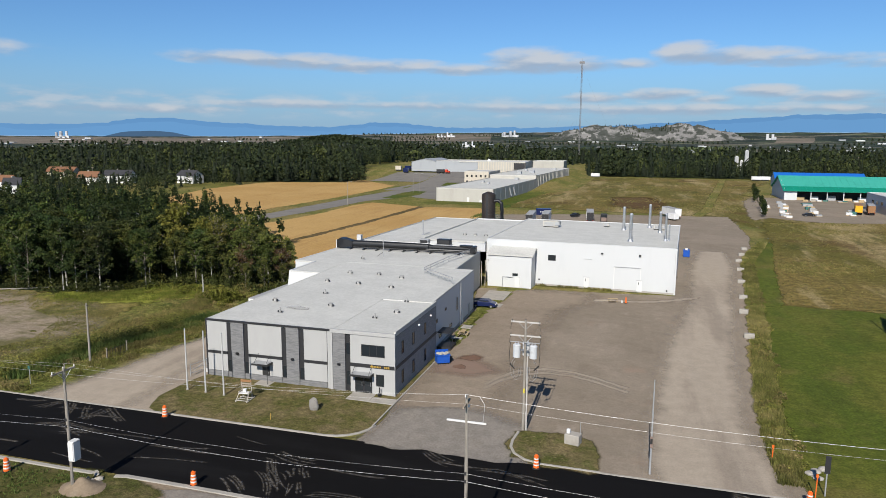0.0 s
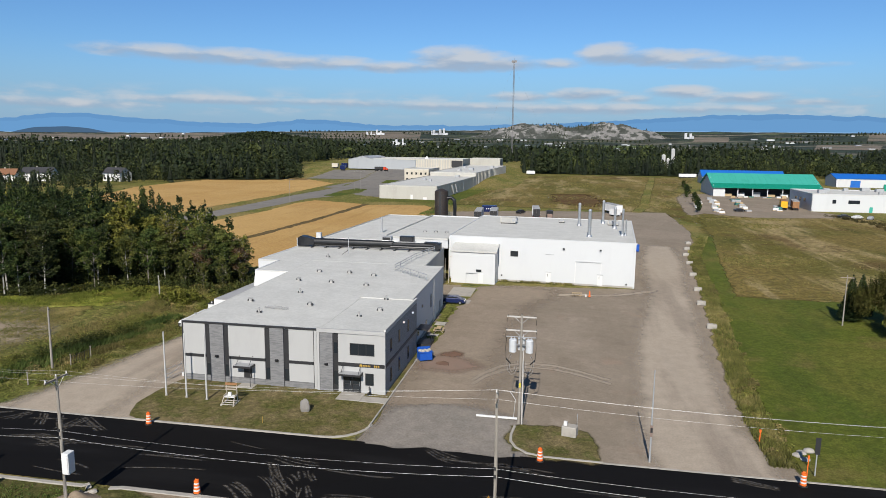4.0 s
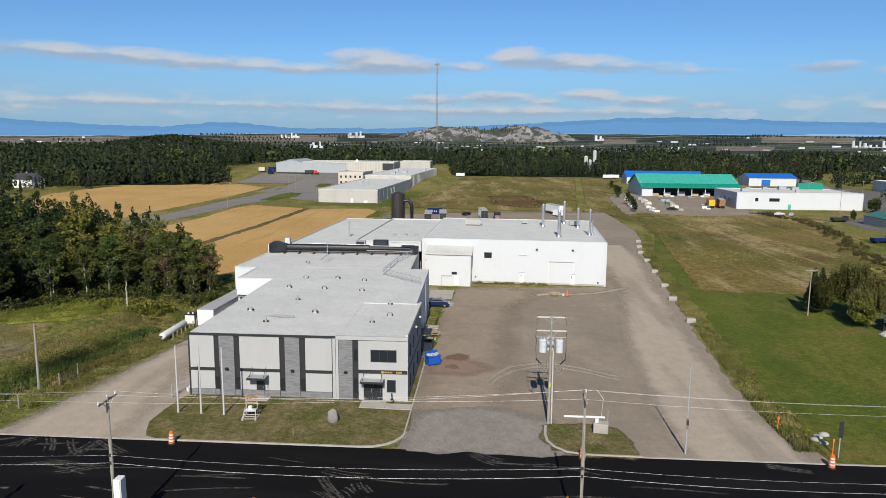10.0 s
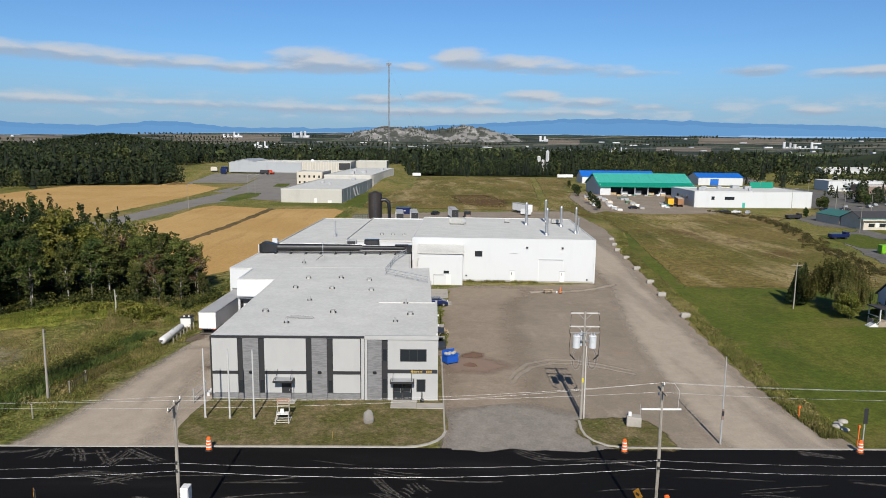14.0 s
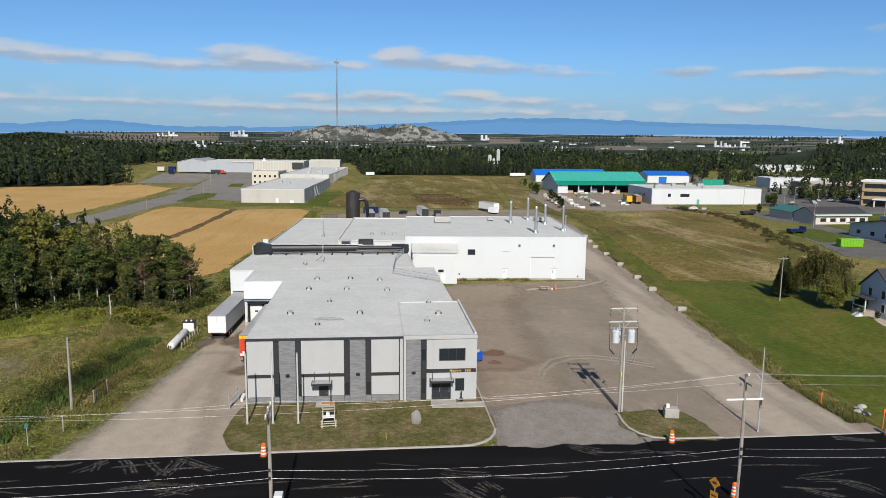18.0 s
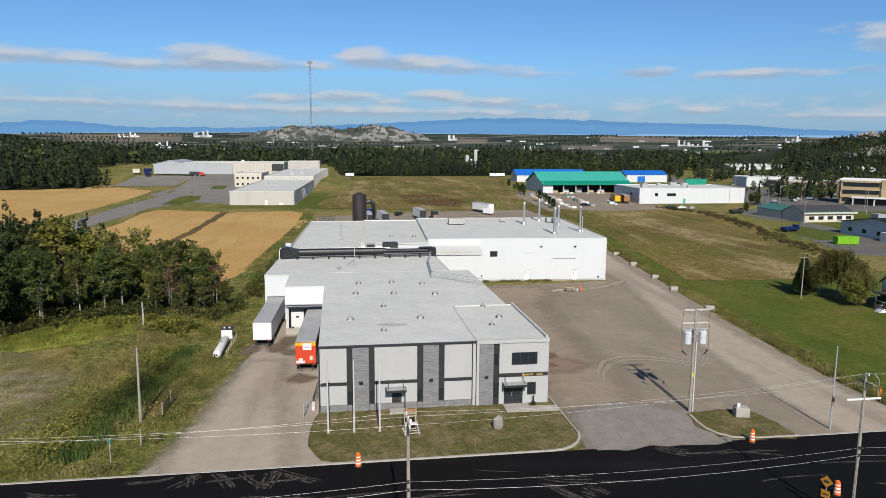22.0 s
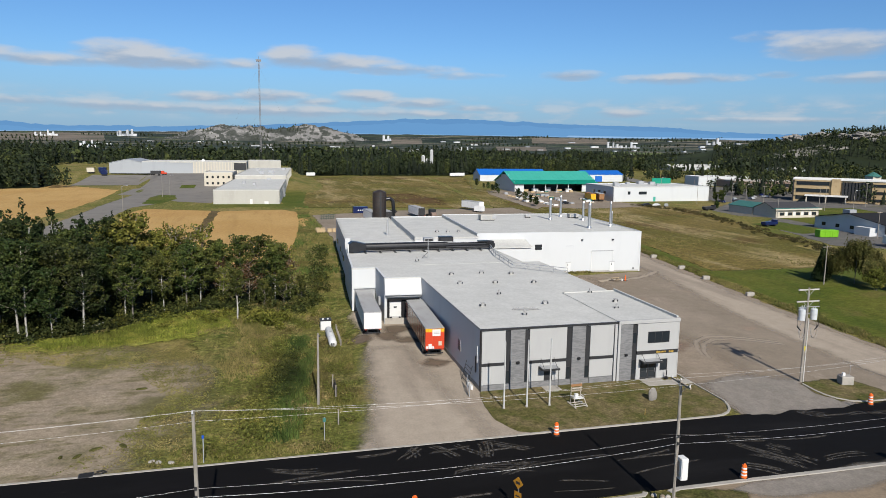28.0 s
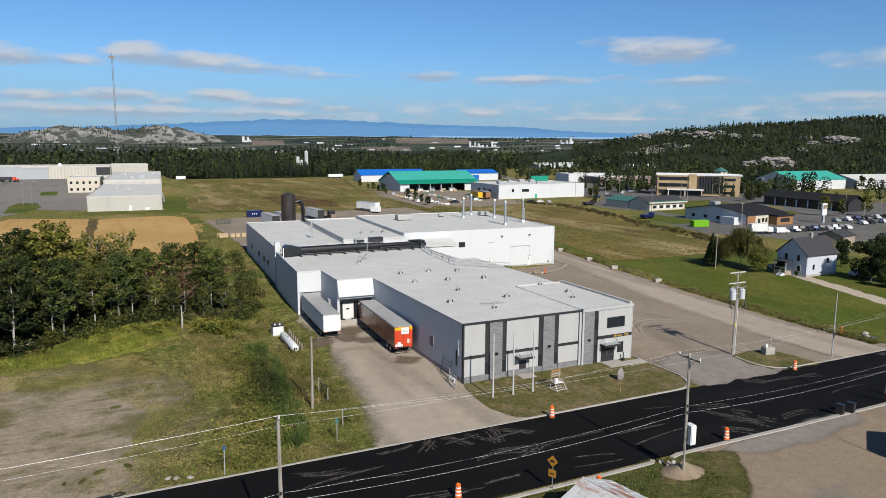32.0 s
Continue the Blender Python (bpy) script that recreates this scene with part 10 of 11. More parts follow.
def street_lamp(x, y, h, label="tall grey street lamp with a short arm", arm=True):
    p = thing("street_lamp", (x, y, 0), label, "street lamp", "lamps and poles around the lots")
    part("pole", tube([(0, 0, -0.1), (0, 0, h)], 0.12, 8, 0.07), "pole", p)
    if arm:
        part("arm", tube([(0, 0, h - 0.2), (0.9, -0.2, h + 0.2), (1.8, -0.3, h + 0.3)], 0.05, 6), "steel", p)
        part("lamp_head", cuboid(1.6, 2.3, -0.45, -0.15, h + 0.22, h + 0.38, 0.03), "grey_metal", p)
    else:
        part("crossarm", cuboid(-1, 1, -0.06, 0.06, h - 0.5, h - 0.35), "grey_timber", p)


def warehouse_group():
    b = shed_building("beige_warehouse", -47.0, 253.1, 29.3, 95, 6.3, -3.4, "beige", "roof", "long low beige precast warehouse with a pale flat roof", "warehouse", doors=((16.0, 1.2, 2.2, "white_paint"), (22.4, 1.8, 1.2, "white_paint")))
    for u, v, q in ((9, 50, 0.9), (15, 40, 0.7), (20, 84, 1.2)):
        part("roof_unit", cuboid(u - q, u + q, v - q, v + q, 6.3, 7.2 + 0.3 * q, 0.05), "grey_metal", b)
    for k in range(10):
        part("wall_seam", cuboid(29.3, 29.36, 4 + 9.2 * k, 4.15 + 9.2 * k, 0, 6.2), "grey_metal", b)
    for v in (30, 38):
        part("lean_duct", tube([(29.5, v, 5.2), (30.2, v + 1.5, 1.0)], 0.4, 8), "grey_metal", b)
    c = shed_building("beige_factory_wing", -47.0 + 95.05 * 0.0593, 253.1 + 95.05 * 0.9982, 29.3, 117, 8.4, -3.4, "beige", "roof", "long ribbed beige factory wing behind the warehouse", "factory")
    for k in range(24):
        part("wall_rib", cuboid(29.3, 29.48, 2 + 4.8 * k, 2.6 + 4.8 * k, 0, 8.3), "beige", c)
    for u, v, q in ((19, 34, 1.6), (25, 78, 1.4), (9, 60, 1.0), (14, 20, 1.3)):
        part("roof_unit", cuboid(u - q, u + q, v - q, v + q, 8.4, 9.6 + 0.3 * q, 0.05), "grey_metal", c)
    d = shed_building("beige_factory", -108, 452, 71, 34, 8.3, 0, "beige", "roof", "long beige ribbed precast factory", "factory")
    d.location.z = 4.75
    for k in range(36):
        part("wall_rib", cuboid(0.4 + 1.98 * k, 1.1 + 1.98 * k, -0.3, 0.0, 0, 8.1), "cream", d)
    part("bay_door", cuboid(19, 34, -1.2, 0.0, 0, 7.4), "pale_cladding", d, "pale projecting bay with a dark side")
    part("bay_roof", cuboid(18.8, 34.2, -1.5, 0.2, 7.4, 7.7), "grey_metal", d)
    part("west_cladding", cuboid(0, 18.9, -0.42, -0.31, 0, 8.2), "pale_cladding", d, "pale bluish metal cladding")
    part("end_louvre", cuboid(62, 70.5, -0.45, -0.3, 2.5, 7.5), "dark_trim", d)
    part("roof_dome", tube([(40, 12, 8.3), (40, 12, 10.0)], 1.6, 12, 0.7), "white_paint", d)
    e = shed_building("beige_factory_east", -37, 486, 25, 20, 8.4, 0, "beige", "roof", "plain beige end section of the factory", "factory")
    e.location.z = 4.6
    o = shed_building("warehouse_office", -58.6, 352, 16, 26, 8.4, -3.4, "cream", "roof", "two-storey pale office wing with ribbed walls", "office wing", windows=[(1.2 + 3.0 * k, z, 1.2, 1.4) for k in range(5) for z in (1.4, 5.0)])
    o.location.z = 1.5
    for k in range(6):
        part("wall_rib", cuboid(0.1 + 3.0 * k, 0.5 + 3.0 * k, -0.25, 0, 0, 8.3), "cream", o)
    w = shed_building("white_barn", -130, 456, 24, 34, 7.2, -6, "pale_cladding", "grey_metal", "white metal barn with a low pitched roof", "barn", ridge=2.6, along="y")
    w.location.z = 4.7
    for k, (x, y) in enumerate(((-74.3, 298), (-77.7, 216), (-71, 300))):
        street_lamp(x, y, 10.5, "tall pale lamp post beside the lane", True)
    t = thing("dump_truck", (-92.6, 420, 4.85), "dark dump truck with a red cab", "truck", turn=0)
    part("box", cuboid(-5.0, 1.2, -1.25, 1.25, 1.1, 3.1, 0.1), "dark_trim", t)
    part("cab", cuboid(1.5, 3.4, -1.2, 1.2, 0.9, 3.0, 0.25), "red_rear", t)
    part("bonnet", cuboid(3.4, 4.9, -0.95, 0.95, 0.8, 2.0, 0.2), "red_rear", t)
    for x in (-4.2, -3.0, 0, 2.6, 4.2):
        part("wheel", tube([(x, -1.25, 0.55), (x, 1.25, 0.55)], 0.55, 12), "rubber", t)
    for x, y, m, w in ((-143, 462, "cream", 5), (-136, 465, "navy_paint", 5), (-131.5, 447, "navy_paint", 4)):
        c = thing("box_trailer", (x, y, rise(x, y) + 0.05), "far parked box trailer beside the barn", "trailer", "trailers beside the barn")
        part("box", cuboid(-w / 2, w / 2, -1.3, 1.3, 1.0, 3.9), m, c)
        part("wheel_base", cuboid(-w / 2 + 0.5, w / 2 - 0.5, -1.1, 1.1, 0, 1.0), "rubber", c)
    patch("lane_island", [(-77.4, 257), (-79.6, 293), (-77.3, 311), (-69, 307), (-65.8, 282), (-70.2, 257)], 0.06, "lawn", "small green island in the asphalt yard", "grass island", 3, 0.5, seed=60)
    patch("warehouse_verge", [(-50, 240), (-8, 234), (-2, 330), (4, 480), (-4, 480), (-12, 372), (-17, 262), (-16, 251), (-48, 251)], 0.055, "lawn", "green verge round the warehouse", "grass verge", 4, 0.6, seed=61)


def store_group():
    g = thing("green_store", (120.6, 319, 0), "building supply store with a broad sea-green metal roof", "store", turn=0.5)
    w, d, h, r = 54, 36, 4.8, 6.8
    part("west_wall", wall_strip((0, d), (0, 0.2), 0, h, 0.3), "white_wall", g)
    part("east_wall", wall_strip((w, 0.2), (w, d), 0, h, 0.3), "white_wall", g)
    part("back_wall", wall_strip((w, d), (0, d), 0, h, 0.3), "white_wall", g)
    part("front_pier", cuboid(0, 6, 0, 0.3, 0, h), "white_wall", g)
    part("front_pier", cuboid(44, w, 0, 0.3, 0, h), "white_wall", g)
    for x in (12.5, 20, 27.5, 35):
        part("front_post", cuboid(x - 0.2, x + 0.2, 0, 0.4, 0, h), "white_wall", g)
    part("bay_back", cuboid(6, 44, 8, 8.2, 0, h), "dark_trim", g)
    for k, x in enumerate((8.5, 15, 23, 30.5, 37)):
        part("stock_pallet", cuboid(x - 1.8, x + 1.8, 3.5, 5.5, 0, 1.4 + 0.5 * (k % 3)), ("timber", "white_paint", "grey_metal")[k % 3], g)
    for sgn, nm in ((0, "lower_roof"), (1, "upper_roof")):
        bm = bmesh.new()
        sec = [(-1.2, h - 0.1), (5, h + 1.9)] if sgn == 0 else [(5, h + 1.95), (d / 2, h + r)]
        (y0, z0), (y1, z1) = sec
        q = [bm.verts.new(v) for v in ((-0.8, y0, z0), (w + 0.8, y0, z0), (w + 0.8, y1, z1), (-0.8, y1, z1))]
        q2 = [bm.verts.new((v.co.x, v.co.y, v.co.z + 0.25)) for v in q]
        bm.faces.new(q2)
        bm.faces.new(q[::-1])
        for i in range(4):
            bm.faces.new((q[i], q[(i + 1) % 4], q2[(i + 1) % 4], q2[i]))
        part(nm, bm, "green_dark_roof" if sgn == 0 else "green_roof", g, "sea-green ribbed metal roof")
    bm = bmesh.new()
    q = [bm.verts.new(v) for v in ((-0.8, d / 2, h + r), (w + 0.8, d / 2, h + r), (w + 0.8, d + 1, h - 0.1), (-0.8, d + 1, h - 0.1))]
    q2 = [bm.verts.new((v.co.x, v.co.y, v.co.z + 0.25)) for v in q]
    bm.faces.new(q2)
    bm.faces.new(q[::-1])
    for i in range(4):
        bm.faces.new((q[i], q[(i + 1) % 4], q2[(i + 1) % 4], q2[i]))
    part("back_roof", bm, "green_roof", g)
    for k in range(18):
        x = 1.5 + 3 * k
        part("roof_seam", tube([(x, -1.2, h + 0.2), (x, 5, h + 2.22), (x, d / 2, h + r + 0.27)], 0.06, 4), "green_roof", g)
    for x in (0.1, w - 0.3):
        part("gable", prism([(x, 1), (x + 0.2, 1), (x + 0.2, d - 1), (x, d - 1)], h, h + 1.4), "white_wall", g)
        part("gable", prism([(x, 6), (x + 0.2, 6), (x + 0.2, d - 6), (x, d - 6)], h + 1.4, h + 3.0), "white_wall", g)
        part("gable", prism([(x, 11), (x + 0.2, 11), (x + 0.2, d - 11), (x, d - 11)], h + 3.0, h + 5), "white_wall", g)
    shed_building("blue_roofed_store", 134, 433, 54, 17, 5.0, 0, "white_wall", "blue_roof", "long white store shed with a blue metal roof", "store shed", ridge=4.0, windows=())
    b2 = shed_building("blue_roofed_annex", 217, 425, 33, 20, 5.6, 0, "white_wall", "blue_roof", "white shed with a blue roof and a blue door", "store shed", ridge=2.8)
    part("roller_door", cuboid(9, 15, -0.1, 0.05, 0, 4.5), "blue_roof", b2)
    s = shed_building("white_shop", 147.5, 247, 56, 31, 7.4, 0.5, "white_wall", "roof", "large white flat-roofed shop with few windows", "shop", windows=((8.2, 3.6, 1.5, 1.6), (14.5, 3.6, 4.6, 1.5)))
    part("green_door", cuboid(23, 24.3, -0.08, 0.05, 0, 2.4), "green_roof", s)
    for k in range(3):
        part("west_window", cuboid(-0.08, 0.05, 8 + 6 * k, 10.5 + 6 * k, 3.6, 5.0), "glass", s)
    for u, v, q in ((7, 10, 1.6), (12, 20, 1.3), (22, 25, 1.0), (31, 27, 1.8), (35, 22, 1.6), (30, 8, 0.8)):
        part("roof_unit", cuboid(u - q, u + q, v - q * 0.7, v + q * 0.7, 7.4, 8.4 + 0.3 * q, 0.05), "grey_metal", s)
    part("rear_sign_gable", prism([(40, 30), (52, 30), (52, 30.5), (40, 30.5)], 7.4, 10.5), "green_dark_roof", s)
    for k, (x, m) in enumerate(((136.8, "yellow"), (141.5, "wood_brown"))):
        t = semi_trailer(x, 247.5, -12, (m, m, "trailer_grey" if k else "wood_brown"), "orange box trailer beside the shop" if not k else "brown box trailer beside the shop", length=13, group="trailers beside the shop")
    rnd = random.Random(14)
    rows = [((115, 292), (106, 224), 22), ((125.5, 292), (118, 232), 20), ((138, 262), (132, 240), 8), ((108, 300), (101, 240), 9), ((128, 312), (160, 314), 8)]
    for k, (r0, r1, i, n) in enumerate((r0, r1, i, n) for r0, r1, n in rows for i in range(n)):
        x = r0[0] + (r1[0] - r0[0]) * i / n + rnd.uniform(-1.4, 1.4)
        y = r0[1] + (r1[1] - r0[1]) * i / n + rnd.uniform(-0.8, 0.8)
        p = thing("stock_pallet", (x, y, 0.06), "wrapped pale stock pallet in the sales yard", "pallet", "pallets in the sales yard", turn=rnd.uniform(-15, 15))
        hh = rnd.uniform(0.5, 1.35)
        part("load", cuboid(-1.1, 1.1, -0.75, 0.75, 0.15, hh, 0.06), rnd.choice(["white_paint", "white_paint", "grey_metal", "grey_metal", "timber", "concrete", "green_roof_dull"]), p)
        part("base", cuboid(-1.2, 1.2, -0.85, 0.85, 0, 0.15), "timber", p)
    car(116, 236, 10, "black_metal", "black car parked by the sales yard")
    for k in range(3):
        car(152 + 4 * k, 222 - 2 * k, 30 * k, ("black_metal", "white_paint", "grey_metal")[k], "car parked near the shop", "cars near the shop")
    for k, (x, y) in enumerate(((99, 232), (100, 240), (101, 250), (102, 262), (104, 300), (107, 320), (109, 335), (106, 310), (111, 350), (98, 227), (113, 372))):
        tree_at("round", x, y, 3.6 + 0.8 * (k % 4), 300 + k, "leaf_dim" if k % 2 else "leaf", "bushy dark green shrub by the sales yard")


def trading_group():
    # cream office
    o = shed_building("cream_office", 177.0, 165.0, 21.5, 13, 3.3, 2, "cream", "dark_roof", "low cream office with a green metal eave", "office", ridge=2.6, windows=[(2.0 + 4.0 * k, 1.0, 2.2, 1.3) for k in range(5)])
    part("eave_band", cuboid(-0.8, 22.3, -0.9, 0.2, 3.2, 3.8, 0.05), "cream", o)
    part("green_eave", cuboid(-0.9, 22.4, -0.6, 1.8, 3.82, 4.0), "green_roof_dull", o)
    for u in (4.6, 8.6, 12.6, 16.6):
        part("window_panel", cuboid(u, u + 1.1, -0.06, 0.02, 0.9, 2.5), "white_paint", o)
    shed_building("cream_office_wing", 176.4, 178.3, 11, 15, 3.2, 2, "cream", "green_roof_dull", "cream office wing with a dull green hipped roof", "office", ridge=1.7, along="y", windows=((2, 1, 1.5, 1.3), (7, 1, 1.5, 1.3)))
    # dark-roofed restaurant
    r = shed_building("dark_roofed_restaurant", 170.5, 107, 21, 29, 4.0, 2, "white_wall", "black_roof", "white restaurant with a dark shingle roof and timber front", "restaurant", ridge=2.4, along="x", over=0.8, windows=((3, 1, 2, 1.4),))
    part("timber_front", cuboid(0.3, 4.6, -0.15, 0.0, 0, 3.6), "wood_brown", r)
    part("cream_front", cuboid(4.62, 11.9, -0.12, 0.0, 0, 3.6), "cream", r)
    part("entrance_door", cuboid(6.0, 7.2, -0.2, -0.12, 0, 2.3), "dark_trim", r)
    for u in (8.2, 10.0):
        part("front_window", cuboid(u, u + 1.1, -0.18, -0.12, 1.0, 2.5), "glass", r)
    part("corner_board", cuboid(0.0, 0.28, -0.2, 0.0, 0, 3.7), "dark_trim", r)
    part("timber_porch", cuboid(12, 20.8, -3.5, -0.2, 0, 3.2), "wood_brown", r)
    part("porch_roof", cuboid(11.6, 21.2, -4.0, 0, 3.2, 3.7, 0.05), "black_roof", r)
    part("porch_window", cuboid(14, 19, -3.56, -3.5, 1.0, 2.4), "glass", r)
    part("side_annex", cuboid(-3, 0.0, 3, 9, 0, 2.8), "white_wall", r)
    part("roof_unit", cuboid(4, 7, 18, 21, 5.6, 7.3, 0.05), "grey_metal", r)
    for v in (12, 18, 24):
        part("side_window", cuboid(-0.08, 0.02, v, v + 1.6, 1.2, 2.4), "glass", r)
    c = thing("waste_skip", (151.8, 111.2, 0.03), "lime green waste container on the asphalt", "waste container", turn=-8)
    part("shell", cuboid(-3.2, 3.2, -1.3, 1.3, 0.1, 2.4, 0.05), "crate", c)
    for k in range(8):
        part("rib", cuboid(-3.0 + k * 0.82, -2.85 + k * 0.82, -1.38, -1.3, 0.2, 2.3), "crate", c)
    t = thing("box_truck", (156, 88.2, 0.03), "white box truck parked by the restaurant", "truck", turn=-20)
    part("box", cuboid(-4.2, 1.4, -1.2, 1.2, 0.9, 3.4, 0.05), "white_paint", t)
    part("cab", cuboid(1.5, 3.6, -1.1, 1.1, 0.5, 2.3, 0.25), "white_paint", t)
    part("windscreen", cuboid(2.9, 3.65, -0.95, 0.95, 1.4, 2.1, 0.1), "glass", t)
    for x in (-2.8, 2.6):
        for y in (-1.05, 1.05):
            part("wheel", tube([(x, y - 0.15, 0.42), (x, y + 0.15, 0.42)], 0.42, 12), "rubber", t)
    car(163.5, 86.5, -15, "white_paint", "white van parked by the restaurant", kind="van", group="vehicles by the restaurant")
    cols = ["white_paint", "black_metal", "black_metal", "navy_paint", "black_metal", "grey_metal", "white_paint", "black_metal", "white_paint"]
    for k, m in enumerate(cols):
        car(172.5 + 2.9 * k, 88.5 - 0.35 * k, 62, m, {"white_paint": "white pickup in a row of parked cars", "black_metal": "black pickup in a row of parked cars", "navy_paint": "dark blue pickup in a row of parked cars", "grey_metal": "grey car in a row of parked cars"}[m], "row of parked cars", "pickup" if k % 3 != 2 else "car")
    for k in range(18):
        a = random.Random(k)
        car(214 + 6.5 * (k % 9) + a.uniform(-1, 1), 92 + 11 * (k // 9) + a.uniform(-1.5, 1.5), a.choice([60, 65, 240]), a.choice(["white_paint", "grey_metal", "black_metal", "navy_paint", "black_metal"]), "car parked in the commercial lot", "cars in the commercial lots", a.choice(["car", "pickup", "car", "van"]))
    for k in range(12):
        a = random.Random(100 + k)
        car(205 + 9 * k + a.uniform(-3, 3), 236 + 6 * k + a.uniform(-5, 5), a.uniform(0, 360), a.choice(["white_paint", "grey_metal", "black_metal", "navy_paint"]), "car in the far commercial lot", "cars in the far lots")
    p = thing("pylon_sign", (204.5, 101.4, 0), "tall white pylon sign with a coloured panel", "pylon sign")
    part("post", cuboid(-0.5, 0.5, -0.3, 0.3, 0, 3), "grey_metal", p)
    part("panel", cuboid(-1.3, 1.3, -0.35, 0.35, 3, 7.5, 0.05), "white_paint", p)
    part("panel_bar", cuboid(-1.0, 1.0, -0.4, -0.36, 5.5, 7.0), "red_wall", p)
    # three-storey building
    b = thing("three_storey_building", (253, 244, 0), "three-storey cream and brown office building with dark glazing", "office building", turn=-44)
    W, D, H = 46, 17, 11.5
    part("core", cuboid(0.4, W - 0.4, 0.4, D, 0, H), "tan_wall", b)
    part("west_block", cuboid(-0.3, 0.4, 0.3, D, 0, H), "dark_trim", b)
    for z in (0.2, 4.0, 7.8):
        part("window_band", cuboid(1.5, 17, 0.1, 0.42, z + 1.0, z + 2.9), "glass", b)
        part("timber_band", cuboid(0.5, 18, -0.1, 0.42, z + 2.95, z + 3.75), "tan_wall", b)
        part("window_band", cuboid(37, 43, 0.1, 0.42, z + 1.0, z + 2.4), "glass", b)
    part("timber_tower", cuboid(18, 22, -0.6, 0.42, 0, H + 0.8), "tan_wall", b, "pale timber stair tower")
    for k in range(9):
        part("dark_fin", cuboid(23 + 1.5 * k, 23.9 + 1.5 * k, -0.3, 0.42, 1.5, H - 0.6), "dark_trim", b)
        part("pane", cuboid(23.92 + 1.5 * k, 24.48 + 1.5 * k, 0.1, 0.42, 1.5, H - 0.6), "glass", b)
    roof_slab("roof", [(-0.5, 0), (W + 0.5, 0), (W + 0.5, D), (-0.5, D)], H + 0.2, b, "roof", rim=0.4, rise=0.6, rim_mat="white_paint")
    part("porch_roof", cuboid(6, 26, -9, -0.2, 3.4, 3.9, 0.05), "white_paint", b)
    for x in (7, 16, 25):
        part("porch_post", cuboid(x - 0.3, x + 0.3, -8.6, -8.0, 0, 3.4), "cream", b)
    part("porch_wall", cuboid(7, 25, -6.2, -6, 0, 3.4), "dark_trim", b)
    # long dark building, green-roofed hall, brick strip, far sheds
    l = shed_building("dark_strip_mall", 256, 127, 10, 46, 4.0, -3, "dark_trim", "black_roof", "long low shop row with a dark hipped roof", "shop row", ridge=3.0, along="y", over=1.2)
    for k in range(7):
        part("shopfront", cuboid(-0.08, 0.02, 2 + 6.2 * k, 6.5 + 6.2 * k, 0.5, 3), "glass", l)
        part("white_pier", cuboid(-0.9, -0.5, 1.2 + 6.2 * k, 1.7 + 6.2 * k, 0, 3.6), "white_paint", l)
    shed_building("green_roofed_hall", 366, 240, 52, 30, 6.5, 0, "white_wall", "green_roof", "white hall with a sea-green pitched roof", "hall", ridge=5.2)
    shed_building("grey_roofed_hall", 424, 236, 46, 28, 5.5, -6, "white_wall", "roof", "pale hall with a grey pitched roof", "hall", ridge=3.6)
    shed_building("brick_strip_building", 292, 346, 48, 22, 5.0, -6, "red_wall", "roof", "low brick shop row with a flat roof", "shop row", windows=[(3 + 7 * k, 0.8, 4.5, 2.4) for k in range(6)])
    shed_building("white_garage", 282, 372, 40, 20, 6.5, -5, "white_wall", "roof", "white garage building with a flat roof", "garage")
    for x, y, w, d in ((430, 640, 70, 22), (560, 690, 60, 20), (505, 560, 40, 18)):
        shed_building("long_far_shed", x, y, w, d, 4.5, 5, "white_wall", "roof", "long pale shed among the far trees", "shed", ridge=2.5, group="far sheds")
    k = thing("kiosk_tower", (330, 268, 0), "small green-roofed tower behind the offices", "tower")
    part("body", cuboid(-3, 3, -3, 3, 0, 12), "cream", k)
    part("cap", tube([(0, 0, 12), (0, 0, 14.6)], 4.6, 8, 0.4), "green_roof_dull", k)
    for x, y, h, a in ((171, 157, 9, False), (164.5, 104, 9, False), (195, 207, 11, True), (186, 232, 10, True), (212, 216, 10, False), (228, 178, 10, True), (224, 190, 11, False), (243, 214, 10, False), (206, 232, 10, True), (262, 205, 12, False), (300, 210, 10, True), (214, 92, 8.5, False), (241, 118, 10, True), (268, 120, 10, False), (190, 272, 11, True), (230, 300, 11, False), (260, 330, 11, True), (90.6, 45.6, 8.5, False)):
        street_lamp(x, y, h, "grey wooden pole with a crossarm" if not a else "tall grey street lamp with a short arm", a)
    for i, (x, y, h, m) in enumerate(((202, 235, 6.5, "leaf"), (234, 254, 6, "leaf"), (253, 259, 6.5, "leaf"), (206, 240, 5.5, "leaf"), (231, 120, 8, "leaf_light"), (236, 116, 7, "leaf"), (246, 112, 9, "leaf_light"), (275, 190, 8, "leaf"), (285, 196, 9, "leaf"), (262, 186, 7, "leaf"), (310, 250, 9, "leaf"), (322, 240, 8, "leaf"), (345, 236, 9, "leaf"), (356, 232, 8, "leaf_light"), (420, 230, 9, "leaf"), (178, 205, 4, "leaf"), (205, 244, 5, "leaf"), (255, 100, 9, "leaf_light"))):
        tree_at("round", x, y, h, 400 + i, m, "leafy street tree beside the lots" if m == "leaf" else "yellow-green street tree beside the lots", 2600, 0.42)
    # hedge of dark scrub along the meadow's edge
    rng = np.random.default_rng(33)
    rnd = random.Random(33)
    lobes = []
    line = [(150, 226), (155, 205), (155.5, 187), (150, 159), (138, 123), (132, 95), (128, 78)]
